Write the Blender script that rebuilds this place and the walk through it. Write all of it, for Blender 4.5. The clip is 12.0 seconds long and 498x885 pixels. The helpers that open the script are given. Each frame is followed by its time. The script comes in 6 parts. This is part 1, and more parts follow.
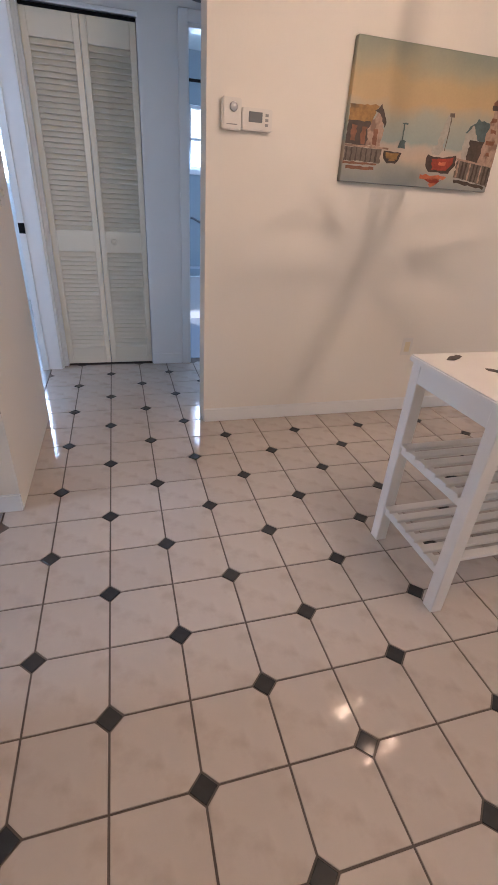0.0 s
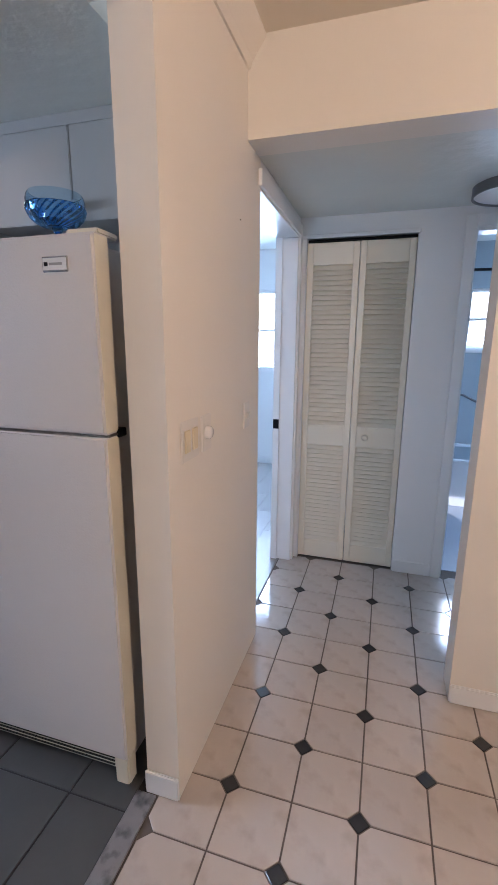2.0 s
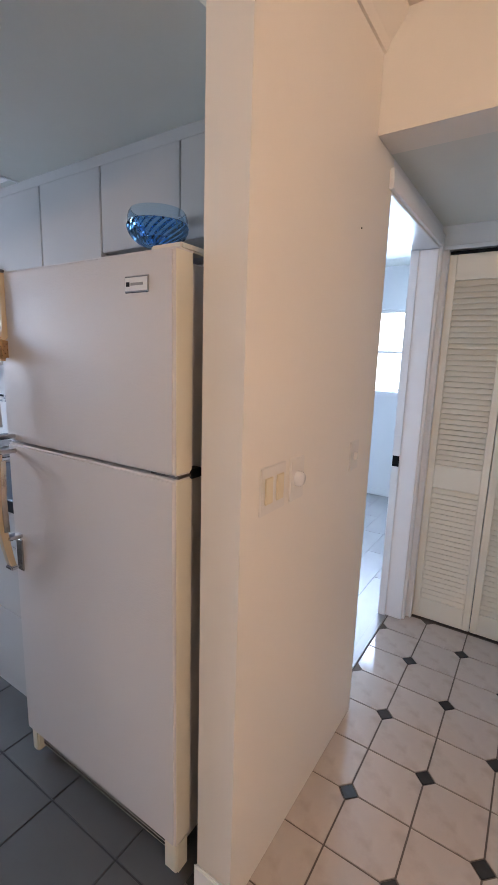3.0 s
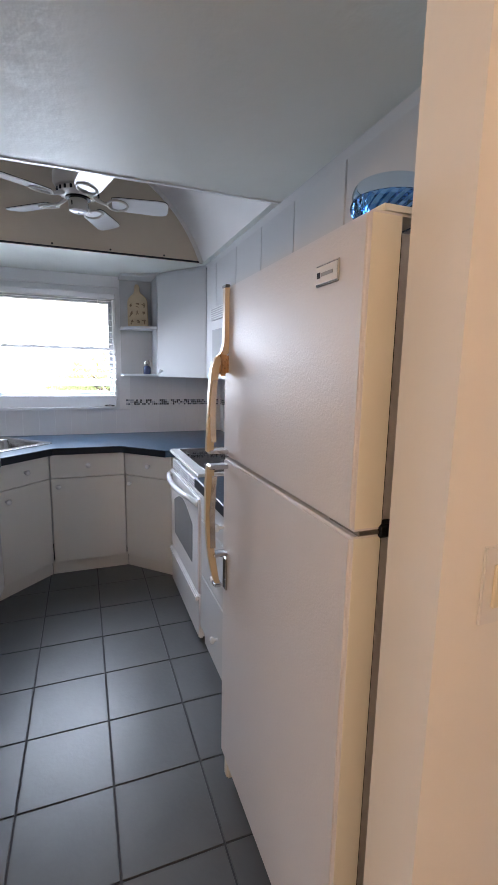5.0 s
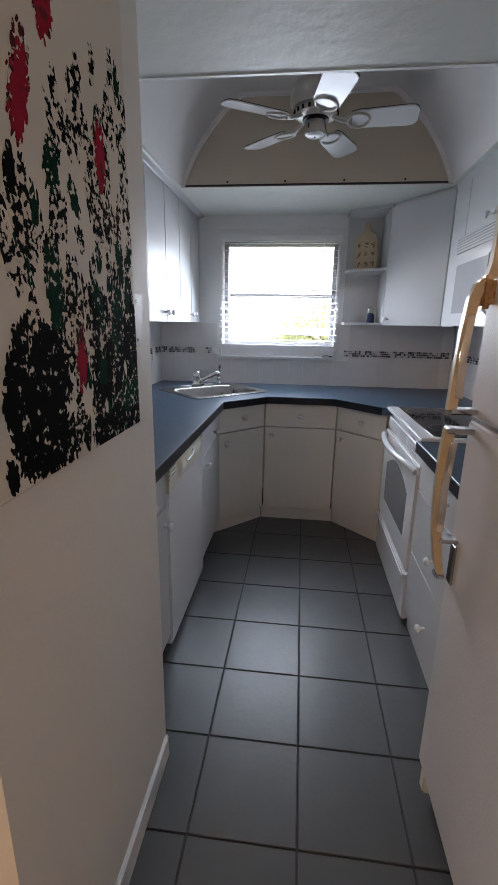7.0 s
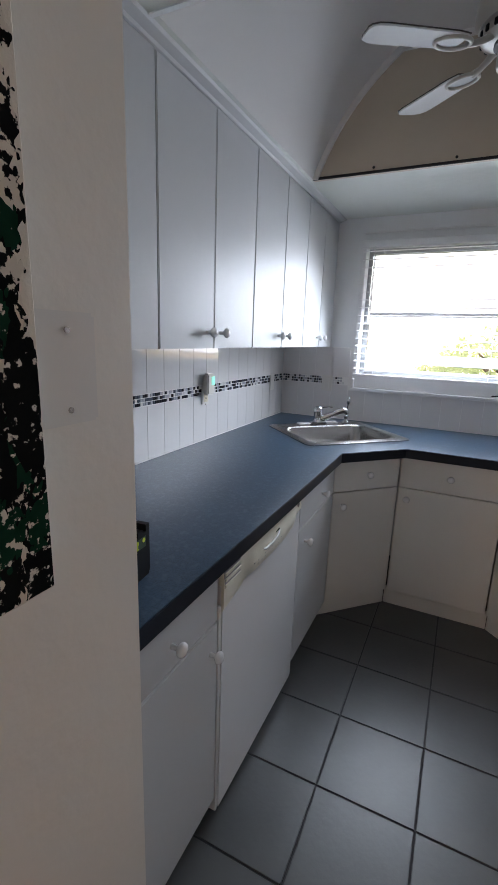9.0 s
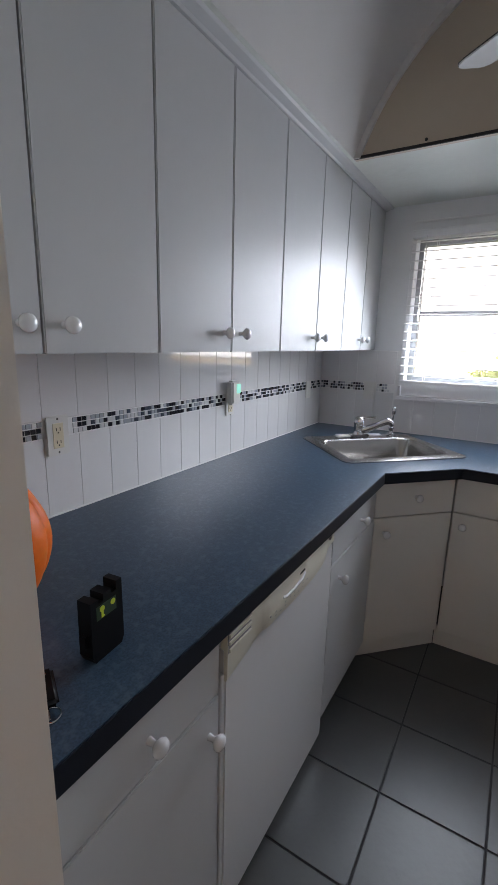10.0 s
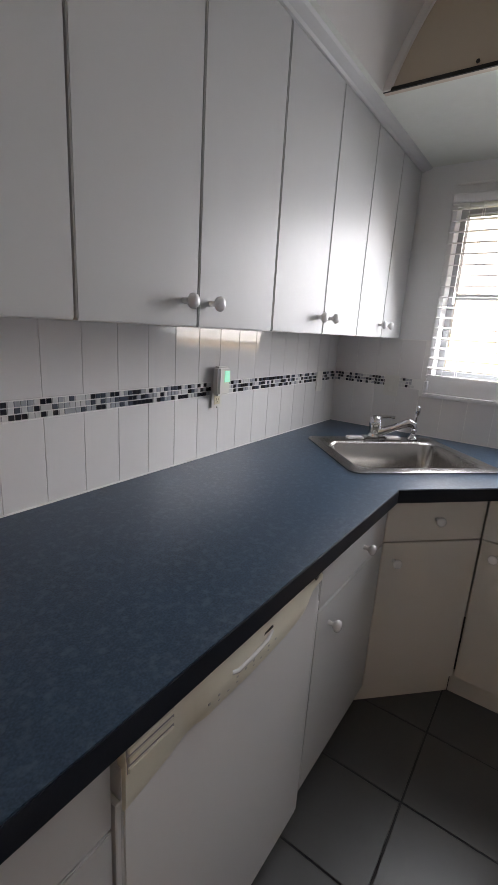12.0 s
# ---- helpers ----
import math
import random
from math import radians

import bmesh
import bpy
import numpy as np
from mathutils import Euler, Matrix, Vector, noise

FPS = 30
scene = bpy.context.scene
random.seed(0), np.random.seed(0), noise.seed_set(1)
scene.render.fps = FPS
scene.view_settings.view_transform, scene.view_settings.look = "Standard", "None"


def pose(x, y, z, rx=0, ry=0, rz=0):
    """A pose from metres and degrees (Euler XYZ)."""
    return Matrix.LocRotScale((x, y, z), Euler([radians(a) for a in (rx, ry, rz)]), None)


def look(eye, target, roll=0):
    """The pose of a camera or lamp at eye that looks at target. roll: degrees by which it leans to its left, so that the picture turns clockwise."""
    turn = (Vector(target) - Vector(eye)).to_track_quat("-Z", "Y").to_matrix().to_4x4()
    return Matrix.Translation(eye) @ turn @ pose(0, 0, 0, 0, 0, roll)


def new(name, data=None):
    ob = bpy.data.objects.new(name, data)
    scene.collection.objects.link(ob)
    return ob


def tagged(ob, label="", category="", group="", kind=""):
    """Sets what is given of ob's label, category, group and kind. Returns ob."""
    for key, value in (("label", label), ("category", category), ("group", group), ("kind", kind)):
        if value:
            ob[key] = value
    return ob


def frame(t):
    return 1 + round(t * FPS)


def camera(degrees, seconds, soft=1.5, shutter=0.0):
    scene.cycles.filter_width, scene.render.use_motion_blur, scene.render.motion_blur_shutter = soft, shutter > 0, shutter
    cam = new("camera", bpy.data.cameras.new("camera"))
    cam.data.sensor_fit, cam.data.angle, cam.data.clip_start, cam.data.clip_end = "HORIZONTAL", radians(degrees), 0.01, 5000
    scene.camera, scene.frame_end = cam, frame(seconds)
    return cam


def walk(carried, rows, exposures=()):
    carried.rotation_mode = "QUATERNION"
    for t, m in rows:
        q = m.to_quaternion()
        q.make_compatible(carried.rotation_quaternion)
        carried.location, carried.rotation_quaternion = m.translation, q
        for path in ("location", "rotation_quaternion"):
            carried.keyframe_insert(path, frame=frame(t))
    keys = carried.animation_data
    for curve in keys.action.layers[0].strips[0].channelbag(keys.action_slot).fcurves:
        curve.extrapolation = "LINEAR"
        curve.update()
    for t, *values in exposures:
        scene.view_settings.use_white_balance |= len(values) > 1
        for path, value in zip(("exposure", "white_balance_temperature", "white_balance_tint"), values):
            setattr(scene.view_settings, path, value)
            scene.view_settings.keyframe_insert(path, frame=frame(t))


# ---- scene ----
# ---- camera and walk ----
cam = camera(58.8, 12.0)
PATH = [
    (0, (0.022, 0.297, 1.191), (0.529, 1.969, 0.217), 3.8),
    (0.5, (0.069, 0.484, 1.213), (0.187, 2.217, 0.221), 6.2),
    (1, (0.135, 0.636, 1.285), (-0.026, 2.438, 0.432), 3.3),
    (1.5, (0.142, 0.765, 1.337), (-0.189, 2.621, 0.668), 1.7),
    (2, (0.098, 0.918, 1.427), (-0.469, 2.786, 0.991), 0.4),
    (2.5, (0.085, 1.039, 1.466), (-0.73, 2.826, 1.09), -0.2),
    (2.7, (0.091, 1.095, 1.461), (-0.833, 2.829, 1.087), 0.7),
    (4.5, (-0.005, 1.432, 1.456), (-1.694, 2.464, 1.168), 1.4),
    (5, (-0.002, 1.496, 1.448), (-1.85, 2.191, 1.129), 1.1),
    (5.5, (0.007, 1.506, 1.421), (-1.923, 1.841, 1.02), 2.2),
    (6, (-0.001, 1.505, 1.406), (-1.945, 1.586, 0.944), 1.6),
    (6.5, (-0.064, 1.501, 1.394), (-1.992, 1.376, 0.88), 0.5),
    (8.3, (-0.687, 1.475, 1.428), (-2.574, 1.045, 0.926), 4.5),
    (8.5, (-0.736, 1.492, 1.448), (-2.597, 0.954, 0.95), 4.3),
    (9, (-0.874, 1.497, 1.436), (-2.632, 0.664, 0.972), 2.0),
    (9.5, (-1.029, 1.482, 1.428), (-2.743, 0.549, 0.991), 1.5),
    (10, (-1.128, 1.446, 1.424), (-2.796, 0.437, 0.979), 1.4),
    (10.5, (-1.217, 1.449, 1.401), (-2.768, 0.283, 0.918), 2.5),
    (11, (-1.28, 1.448, 1.383), (-2.677, 0.113, 0.869), 3.4),
    (11.5, (-1.365, 1.439, 1.4), (-2.836, 0.186, 0.884), 3.9),
    (12, (-1.483, 1.389, 1.395), (-3.081, 0.295, 0.897), 3.5),
]
# seconds, stops, white balance in kelvin, tint
EXPOSURES = [(0.0, 0.22, 5600, 20), (0.5, 0.22, 5400, 20), (1.5, 0.32, 5500, 20), (2.0, 0.38, 5700, 20), (2.5, 0.36, 5950, 21), (4.5, 0.42, 6450, 22), (5.0, 0.38, 6550, 22), (5.5, 0.08, 6650, 22), (6.0, -0.26, 6800, 22), (8.5, -0.05, 6900, 21), (10.0, -0.26, 7150, 23), (10.5, -0.26, 7400, 23), (11.0, 0.1, 7700, 24), (11.5, 0.16, 7850, 25), (12.0, -0.34, 8000, 25)]
walk(cam, [(t, look(eye, target, roll)) for t, eye, target, roll in PATH], EXPOSURES)

# ---- world, sun and large lights ----
world = bpy.data.worlds.new("sky")
scene.world = world
world.use_nodes = True
wn = world.node_tree.nodes
sky = wn.new("ShaderNodeTexSky")
sky.sky_type = 'NISHITA'
sky.sun_disc = False
sky.sun_elevation, sky.sun_rotation = radians(50), radians(20)
wn["Background"].inputs[1].default_value = 0.15
world.node_tree.links.new(sky.outputs[0], wn["Background"].inputs[0])


def lamp(name, kind, power, colour, m, size=0.1, size_y=None, spread=None):
    data = bpy.data.lights.new(name, kind)
    data.energy, data.color = power, colour
    if kind == 'AREA':
        data.shape = 'RECTANGLE'
        data.size, data.size_y = size, size_y or size
        if spread:
            data.spread = radians(spread)
    elif kind == 'SUN':
        data.angle = radians(size)
    else:
        data.shadow_soft_size = size
    ob = new(name, data)
    ob.matrix_world = m
    return ob


DAY = (0.68, 0.85, 1.0)
lamp("sun", 'SUN', 4.5, (1.0, 0.95, 0.88), look((0, 0, 10), (-3.0, 4.6, 3.0)), 0.5)
lamp("kitchen_window_light", 'AREA', 32, DAY, look((-3.765, 1.30, 1.60), (-2.55, 1.30, 0.76)), 0.88, 0.70, 150)
lamp("bedroom_window_light", 'AREA', 48, (0.56, 0.77, 1.0), look((-1.46, 5.92, 1.6), (-1.2, 3.4, 0.9)), 1.0, 0.8)
lamp("bathroom_window_light", 'AREA', 22, (0.58, 0.78, 1.0), look((1.2, 5.84, 1.68), (0.8, 3.4, 0.6)), 0.55, 0.45)
# added fill lamp for the living room, its source is unseen
lamp("patio_door_light", 'AREA', 10, (1.0, 0.93, 0.84), look((1.2, -3.38, 1.05), (1.0, 1.0, 1.0)), 1.8, 1.9)

# ---- materials ----


def material(name, colour, rough=0.5, metal=0.0, vary=0.04, scale=6.0, bump=0.0, bump_scale=120.0, fine=0.0, coat=0.0, per_object=0.0, per_island=0.0, stain=None, spec=0.5):
    """Base colour varied at two scales, with fine relief."""
    m = bpy.data.materials.new(name)
    m.use_nodes = True
    n, l = m.node_tree.nodes, m.node_tree.links
    b = n["Principled BSDF"]
    b.inputs["Roughness"].default_value = rough
    b.inputs["Metallic"].default_value = metal
    b.inputs["Coat Weight"].default_value = coat
    b.inputs["Coat Roughness"].default_value = 0.06
    b.inputs["Specular IOR Level"].default_value = spec
    tc = n.new("ShaderNodeTexCoord")
    big = n.new("ShaderNodeTexNoise")
    big.inputs["Scale"].default_value, big.inputs["Detail"].default_value = scale, 5
    l.new(tc.outputs["Object"], big.inputs["Vector"])
    small = n.new("ShaderNodeTexNoise")
    small.inputs["Scale"].default_value, small.inputs["Detail"].default_value = bump_scale, 4
    l.new(tc.outputs["Object"], small.inputs["Vector"])
    # value = 1 + vary*(big-.5)*2 + fine*(small-.5)*2
    a = n.new("ShaderNodeMath"); a.operation = 'MULTIPLY_ADD'
    a.inputs[1].default_value, a.inputs[2].default_value = 2 * vary, 1 - vary
    l.new(big.outputs["Fac"], a.inputs[0])
    c = n.new("ShaderNodeMath"); c.operation = 'MULTIPLY_ADD'
    c.inputs[1].default_value = 2 * fine
    l.new(small.outputs["Fac"], c.inputs[0])
    d = n.new("ShaderNodeMath"); d.operation = 'SUBTRACT'
    d.inputs[1].default_value = fine
    l.new(a.outputs[0], d.inputs[0])
    l.new(d.outputs[0], c.inputs[2])
    value = c.outputs[0]
    if per_object or per_island:
        if per_object:
            info = n.new("ShaderNodeObjectInfo"); src = info.outputs["Random"]
        else:
            info = n.new("ShaderNodeNewGeometry"); src = info.outputs["Random Per Island"]
        e = n.new("ShaderNodeMath"); e.operation = 'MULTIPLY_ADD'
        w = per_object or per_island
        e.inputs[1].default_value, e.inputs[2].default_value = 2 * w, -w
        l.new(src, e.inputs[0])
        f = n.new("ShaderNodeMath"); f.operation = 'ADD'
        l.new(value, f.inputs[0]); l.new(e.outputs[0], f.inputs[1])
        value = f.outputs[0]
    hsv = n.new("ShaderNodeHueSaturation")
    hsv.inputs["Color"].default_value = (*colour, 1)
    l.new(value, hsv.inputs["Value"])
    out = hsv.outputs[0]
    if stain:
        st = n.new("ShaderNodeTexNoise")
        st.inputs["Scale"].default_value, st.inputs["Detail"].default_value = stain[1], 6
        l.new(tc.outputs["Object"], st.inputs["Vector"])
        r = n.new("ShaderNodeMapRange")
        r.inputs[1].default_value, r.inputs[2].default_value = stain[2], stain[3]
        l.new(st.outputs["Fac"], r.inputs[0])
        mix = n.new("ShaderNodeMix"); mix.data_type = 'RGBA'
        mix.inputs[7].default_value = (*stain[0], 1)
        l.new(r.outputs[0], mix.inputs[0]); l.new(out, mix.inputs[6])
        out = mix.outputs[2]
    l.new(out, b.inputs["Base Color"])
    rr = n.new("ShaderNodeMath"); rr.operation = 'MULTIPLY_ADD'
    rr.inputs[1].default_value, rr.inputs[2].default_value = 0.16 * rough, 0.92 * rough
    l.new(big.outputs["Fac"], rr.inputs[0])
    l.new(rr.outputs[0], b.inputs["Roughness"])
    if bump:
        bp = n.new("ShaderNodeBump")
        bp.inputs["Strength"].default_value, bp.inputs["Distance"].default_value = 1.0, bump
        l.new(small.outputs["Fac"], bp.inputs["Height"])
        l.new(bp.outputs[0], b.inputs["Normal"])
    return m


def glow(name, colour, power):
    m = bpy.data.materials.new(name)
    m.use_nodes = True
    b = m.node_tree.nodes["Principled BSDF"]
    b.inputs["Base Color"].default_value = (*colour, 1)
    b.inputs["Emission Color"].default_value = (*colour, 1)
    b.inputs["Emission Strength"].default_value = power
    return m


def glass(name, colour, rough=0.0, ior=1.45):
    m = material(name, colour, rough=rough, vary=0.0)
    b = m.node_tree.nodes["Principled BSDF"]
    b.inputs["Transmission Weight"].default_value, b.inputs["IOR"].default_value = 1.0, ior
    return m


wall_cream = material("cream_wall_paint", (0.80, 0.765, 0.70), 0.55, vary=0.02, scale=2, bump=0.0006, bump_scale=60)
wall_white = material("white_wall_paint", (0.78, 0.79, 0.79), 0.55, vary=0.02, scale=2, bump=0.0006, bump_scale=60)
wall_blue = material("pale_blue_bath_paint", (0.40, 0.47, 0.52), 0.5, vary=0.03, scale=3)
ceil_paint = material("skim_plaster_ceiling", (0.69, 0.71, 0.66), 0.5, vary=0.06, scale=3, bump=0.0045, bump_scale=11, spec=0.35)
trim_white = material("white_trim_gloss", (0.80, 0.81, 0.81), 0.35, vary=0.02)
vault_paint = material("vault_plaster", (0.69, 0.67, 0.65), 0.45, vary=0.05, scale=4)
# taupe, made warmer: orange bounce light is put into the colour
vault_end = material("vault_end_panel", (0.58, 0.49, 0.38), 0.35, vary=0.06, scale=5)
oct_tile = material("cream_ceramic_tile", (0.56, 0.505, 0.455), 0.07, vary=0.09, scale=9, bump=0.0004, bump_scale=40, per_object=0.03, stain=((0.43, 0.365, 0.31), 10, 0.48, 0.76))
dot_tile = material("charcoal_dot_tile", (0.045, 0.047, 0.05), 0.10, vary=0.2, scale=40, per_object=0.01)
grout_brown = material("brown_grout", (0.14, 0.115, 0.10), 0.85, vary=0.2, scale=30)
grey_tile = material("grey_ceramic_tile", (0.088, 0.092, 0.093), 0.36, vary=0.16, scale=7, bump=0.0005, bump_scale=50, fine=0.04, per_object=0.012, stain=((0.085, 0.088, 0.09), 5, 0.52, 0.78), spec=0.42)
grout_dark = material("dark_grout", (0.045, 0.045, 0.05), 0.85, vary=0.2, scale=30)
cab_white = material("white_laminate_cabinet", (0.55, 0.555, 0.555), 0.41, vary=0.02, scale=2, bump=0.0004, bump_scale=14, spec=0.21)
cab_cream = material("warm_white_laminate_cabinet", (0.74, 0.72, 0.67), 0.34, vary=0.015, scale=2)
knob_white = material("white_ceramic_knob", (0.80, 0.80, 0.80), 0.12, vary=0.01)
counter_blue = material("slate_blue_laminate", (0.031, 0.059, 0.094), 0.33, vary=0.18, scale=12, fine=0.8, bump=0.0002, bump_scale=260, stain=((0.058, 0.094, 0.132), 75, 0.50, 0.70), spec=0.36)
counter_edge = material("dark_laminate_edge", (0.011, 0.014, 0.022), 0.4, vary=0.1, scale=40, fine=0.3, bump_scale=260, spec=0.25)
app_white = material("white_enamel", (0.76, 0.76, 0.76), 0.2, vary=0.01, scale=3)
fridge_white = material("pebbled_white_enamel", (0.64, 0.62, 0.615), 0.46, vary=0.012, scale=3, bump=0.0009, bump_scale=210, spec=0.3)
app_cream = material("aged_cream_plastic", (0.72, 0.69, 0.58), 0.4, vary=0.03)
handle_cream = material("tan_plastic_handle", (0.52, 0.43, 0.29), 0.3, vary=0.05)
wood_end = material("woodgrain_insert", (0.20, 0.12, 0.06), 0.5, vary=0.3, scale=18, bump_scale=60)
chrome = material("chrome", (0.60, 0.60, 0.61), 0.08, metal=1.0, vary=0.02)
steel = material("brushed_steel", (0.42, 0.40, 0.38), 0.25, metal=1.0, vary=0.06, scale=30)
black_gloss = material("black_glass", (0.012, 0.012, 0.014), 0.06, vary=0.05)
black_plastic = material("black_plastic", (0.005, 0.005, 0.006), 0.5, vary=0.1, spec=0.12)
dark_gap = material("dark_rubber_gasket", (0.018, 0.017, 0.016), 0.7, vary=0.1)
oven_glass = material("grey_oven_window", (0.20, 0.21, 0.22), 0.10, vary=0.03)
splash_tile = material("white_glazed_tile", (0.78, 0.765, 0.755), 0.07, vary=0.02, scale=6, per_object=0.015)
splash_grout = material("white_grout", (0.84, 0.83, 0.81), 0.8, vary=0.06, scale=30)
window_white = material("white_window_frame", (0.80, 0.80, 0.80), 0.35, vary=0.02)
blind_white = material("white_blind_slat", (0.78, 0.78, 0.78), 0.4, vary=0.02)
# kitchen window frame: the shade of its backlit side is put into this grey
frame_shade_grey = material("backlit_frame_grey", (0.33, 0.34, 0.35), 0.45, vary=0.04)
pane_glass = glass("window_glass", (1, 1, 1))
plank_grey = material("grey_plank_floor", (0.27, 0.26, 0.25), 0.35, vary=0.2, scale=5, per_object=0.03)
closet_cream = material("cream_louver_paint", (0.73, 0.675, 0.55), 0.42, vary=0.02)
wood_table = material("white_painted_wood", (0.72, 0.69, 0.65), 0.45, vary=0.04, scale=12)
grass_mat = material("lawn", (0.10, 0.14, 0.05), 0.9, vary=0.3, scale=3)
leaf_mat = material("leaf", (0.16, 0.20, 0.09), 0.5, vary=0.3, scale=2, per_island=0.35)
ln_ = leaf_mat.node_tree.nodes
leaf_shader = ln_.new("ShaderNodeBsdfTranslucent")
leaf_shader.inputs[0].default_value = (0.80, 0.90, 0.50, 1)
leaf_mix = ln_.new("ShaderNodeMixShader")
leaf_mix.inputs[0].default_value = 0.6
leaf_mat.node_tree.links.new(ln_["Principled BSDF"].outputs[0], leaf_mix.inputs[1])
leaf_mat.node_tree.links.new(leaf_shader.outputs[0], leaf_mix.inputs[2])
leaf_mat.node_tree.links.new(leaf_mix.outputs[0], ln_["Material Output"].inputs[0])
wood_dark = material("dark_blade_veneer", (0.035, 0.026, 0.022), 0.5, vary=0.3, scale=18)
bark_mat = material("bark", (0.16, 0.12, 0.09), 0.9, vary=0.3, scale=8)
bath_floor = material("blue_grey_bath_tile", (0.20, 0.24, 0.30), 0.4, vary=0.1, scale=6)
ceil_cream = material("cream_ceiling_paint", (0.76, 0.70, 0.60), 0.6, vary=0.02, scale=3)
vault_trim = material("vault_batten_paint", (0.76, 0.74, 0.71), 0.4, vary=0.04)
sky_glow = glow("overcast_sky_glow", (0.93, 0.97, 1.0), 3.6)
# emission in place of sunlight on distant ground
straw_glow = glow("straw_backdrop_glow", (1.0, 0.80, 0.48), 3.6)
mark_grey = material("faded_grey_print", (0.46, 0.46, 0.44), 0.5, vary=0.1)
btn_grey = material("grey_print", (0.30, 0.30, 0.30), 0.5, vary=0.1)
pale_wood = material("pale_maple", (0.54, 0.42, 0.27), 0.45, vary=0.18, scale=22, bump=0.0003, bump_scale=90)
blue_dark = material("dark_blue_glass", (0.02, 0.03, 0.09), 0.08, vary=0.05)
amber = material("amber_hammered_metal", (0.50, 0.31, 0.16), 0.28, metal=0.8, vary=0.25, scale=120, bump=0.002, bump_scale=160)
blue_glass = glass("blue_cut_glass", (0.20, 0.50, 0.92), 0.03, 1.5)
pale_glass = glass("pale_blue_glass", (0.62, 0.80, 0.95), 0.02, 1.3)
orange_skin = material("pumpkin_skin", (0.78, 0.135, 0.005), 0.48, vary=0.18, scale=9, fine=0.12, bump=0.0014, bump_scale=60, stain=((0.60, 0.17, 0.02), 18, 0.60, 0.85), spec=0.3)
stem_mat = material("dry_stem", (0.10, 0.075, 0.04), 0.8, vary=0.3, scale=30)
key_yellow = material("yellow_green_print", (0.55, 0.65, 0.05), 0.5, vary=0.1)
key_green = material("dark_green_print", (0.008, 0.035, 0.012), 0.5, vary=0.1)
marble = material("grey_veined_marble", (0.25, 0.25, 0.26), 0.3, vary=0.3, scale=14, stain=((0.09, 0.09, 0.10), 16, 0.50, 0.64))
bulb_glow = glow("warm_bulb", (1.0, 0.66, 0.40), 120.0)
lamp_glow = glow("warm_ceiling_lamp", (1.0, 0.70, 0.45), 1450.0)
mw_glass = material("pale_microwave_window", (0.50, 0.51, 0.52), 0.12, vary=0.03)
led_green = glow("green_led", (0.25, 0.9, 0.6), 0.9)
diffuser = material("white_diffuser", (0.80, 0.80, 0.80), 0.4, vary=0.01)
nickel = material("dark_brushed_nickel", (0.20, 0.20, 0.20), 0.35, metal=0.9, vary=0.06)
ivory = material("ivory_plastic", (0.72, 0.64, 0.46), 0.35, vary=0.02)
plate_white = material("white_plastic_plate", (0.74, 0.72, 0.68), 0.35, vary=0.02)
canvas_cream = material("cream_canvas", (0.74, 0.69, 0.60), 0.7, vary=0.04, scale=5, bump=0.0004, bump_scale=300)
paint_leaf = material("torn_black_print", (0.008, 0.009, 0.009), 0.8, vary=0.3, scale=40, stain=((0.68, 0.63, 0.55), 95, 0.50, 0.53), spec=0.02)
paint_black = material("dabbed_black_paint", (0.007, 0.008, 0.008), 0.8, vary=0.3, scale=40, stain=((0.66, 0.62, 0.54), 80, 0.62, 0.65), spec=0.02)
paint_green = material("dabbed_green_paint", (0.006, 0.034, 0.020), 0.8, vary=0.5, scale=40, stain=((0.66, 0.62, 0.54), 85, 0.60, 0.63), spec=0.02)
paint_wine = material("dabbed_wine_paint", (0.10, 0.020, 0.025), 0.8, vary=0.4, scale=40, stain=((0.70, 0.62, 0.56), 80, 0.54, 0.58), spec=0.02)
paint_red = material("dabbed_red_paint", (0.38, 0.022, 0.045), 0.8, vary=0.3, scale=40, stain=((0.16, 0.03, 0.035), 60, 0.55, 0.62), spec=0.02)
sign_green = material("green_sign", (0.015, 0.075, 0.05), 0.4, vary=0.08)
rust_paint = material("picture_rust", (0.20, 0.085, 0.045), 0.6, vary=0.6, scale=24, fine=0.3, bump_scale=90)
brown_paint = material("picture_brown", (0.060, 0.042, 0.034), 0.6, vary=0.6, scale=26, fine=0.4, bump_scale=90)
dusk_paint = material("picture_grey_brown", (0.13, 0.105, 0.085), 0.6, vary=0.5, scale=30, fine=0.4, bump_scale=90)
ochre_paint = material("picture_ochre", (0.30, 0.17, 0.05), 0.6, vary=0.6, scale=24, fine=0.3, bump_scale=90, stain=((0.10, 0.065, 0.03), 16, 0.5, 0.7))
pink_paint = material("picture_stone", (0.40, 0.28, 0.21), 0.6, vary=0.4, scale=22, fine=0.3, bump_scale=90, stain=((0.22, 0.14, 0.10), 22, 0.5, 0.65))
grey_paint = material("picture_grey", (0.38, 0.36, 0.31), 0.6, vary=0.3, scale=18, fine=0.2, bump_scale=90)
teal_paint = material("picture_teal", (0.075, 0.115, 0.12), 0.6, vary=0.5, scale=26, fine=0.3, bump_scale=90)
redboat_paint = material("picture_red", (0.30, 0.045, 0.025), 0.6, vary=0.6, scale=26, fine=0.3, bump_scale=90)
flame_paint = material("picture_flame", (0.50, 0.14, 0.06), 0.6, vary=0.5, scale=30, fine=0.3, bump_scale=90)
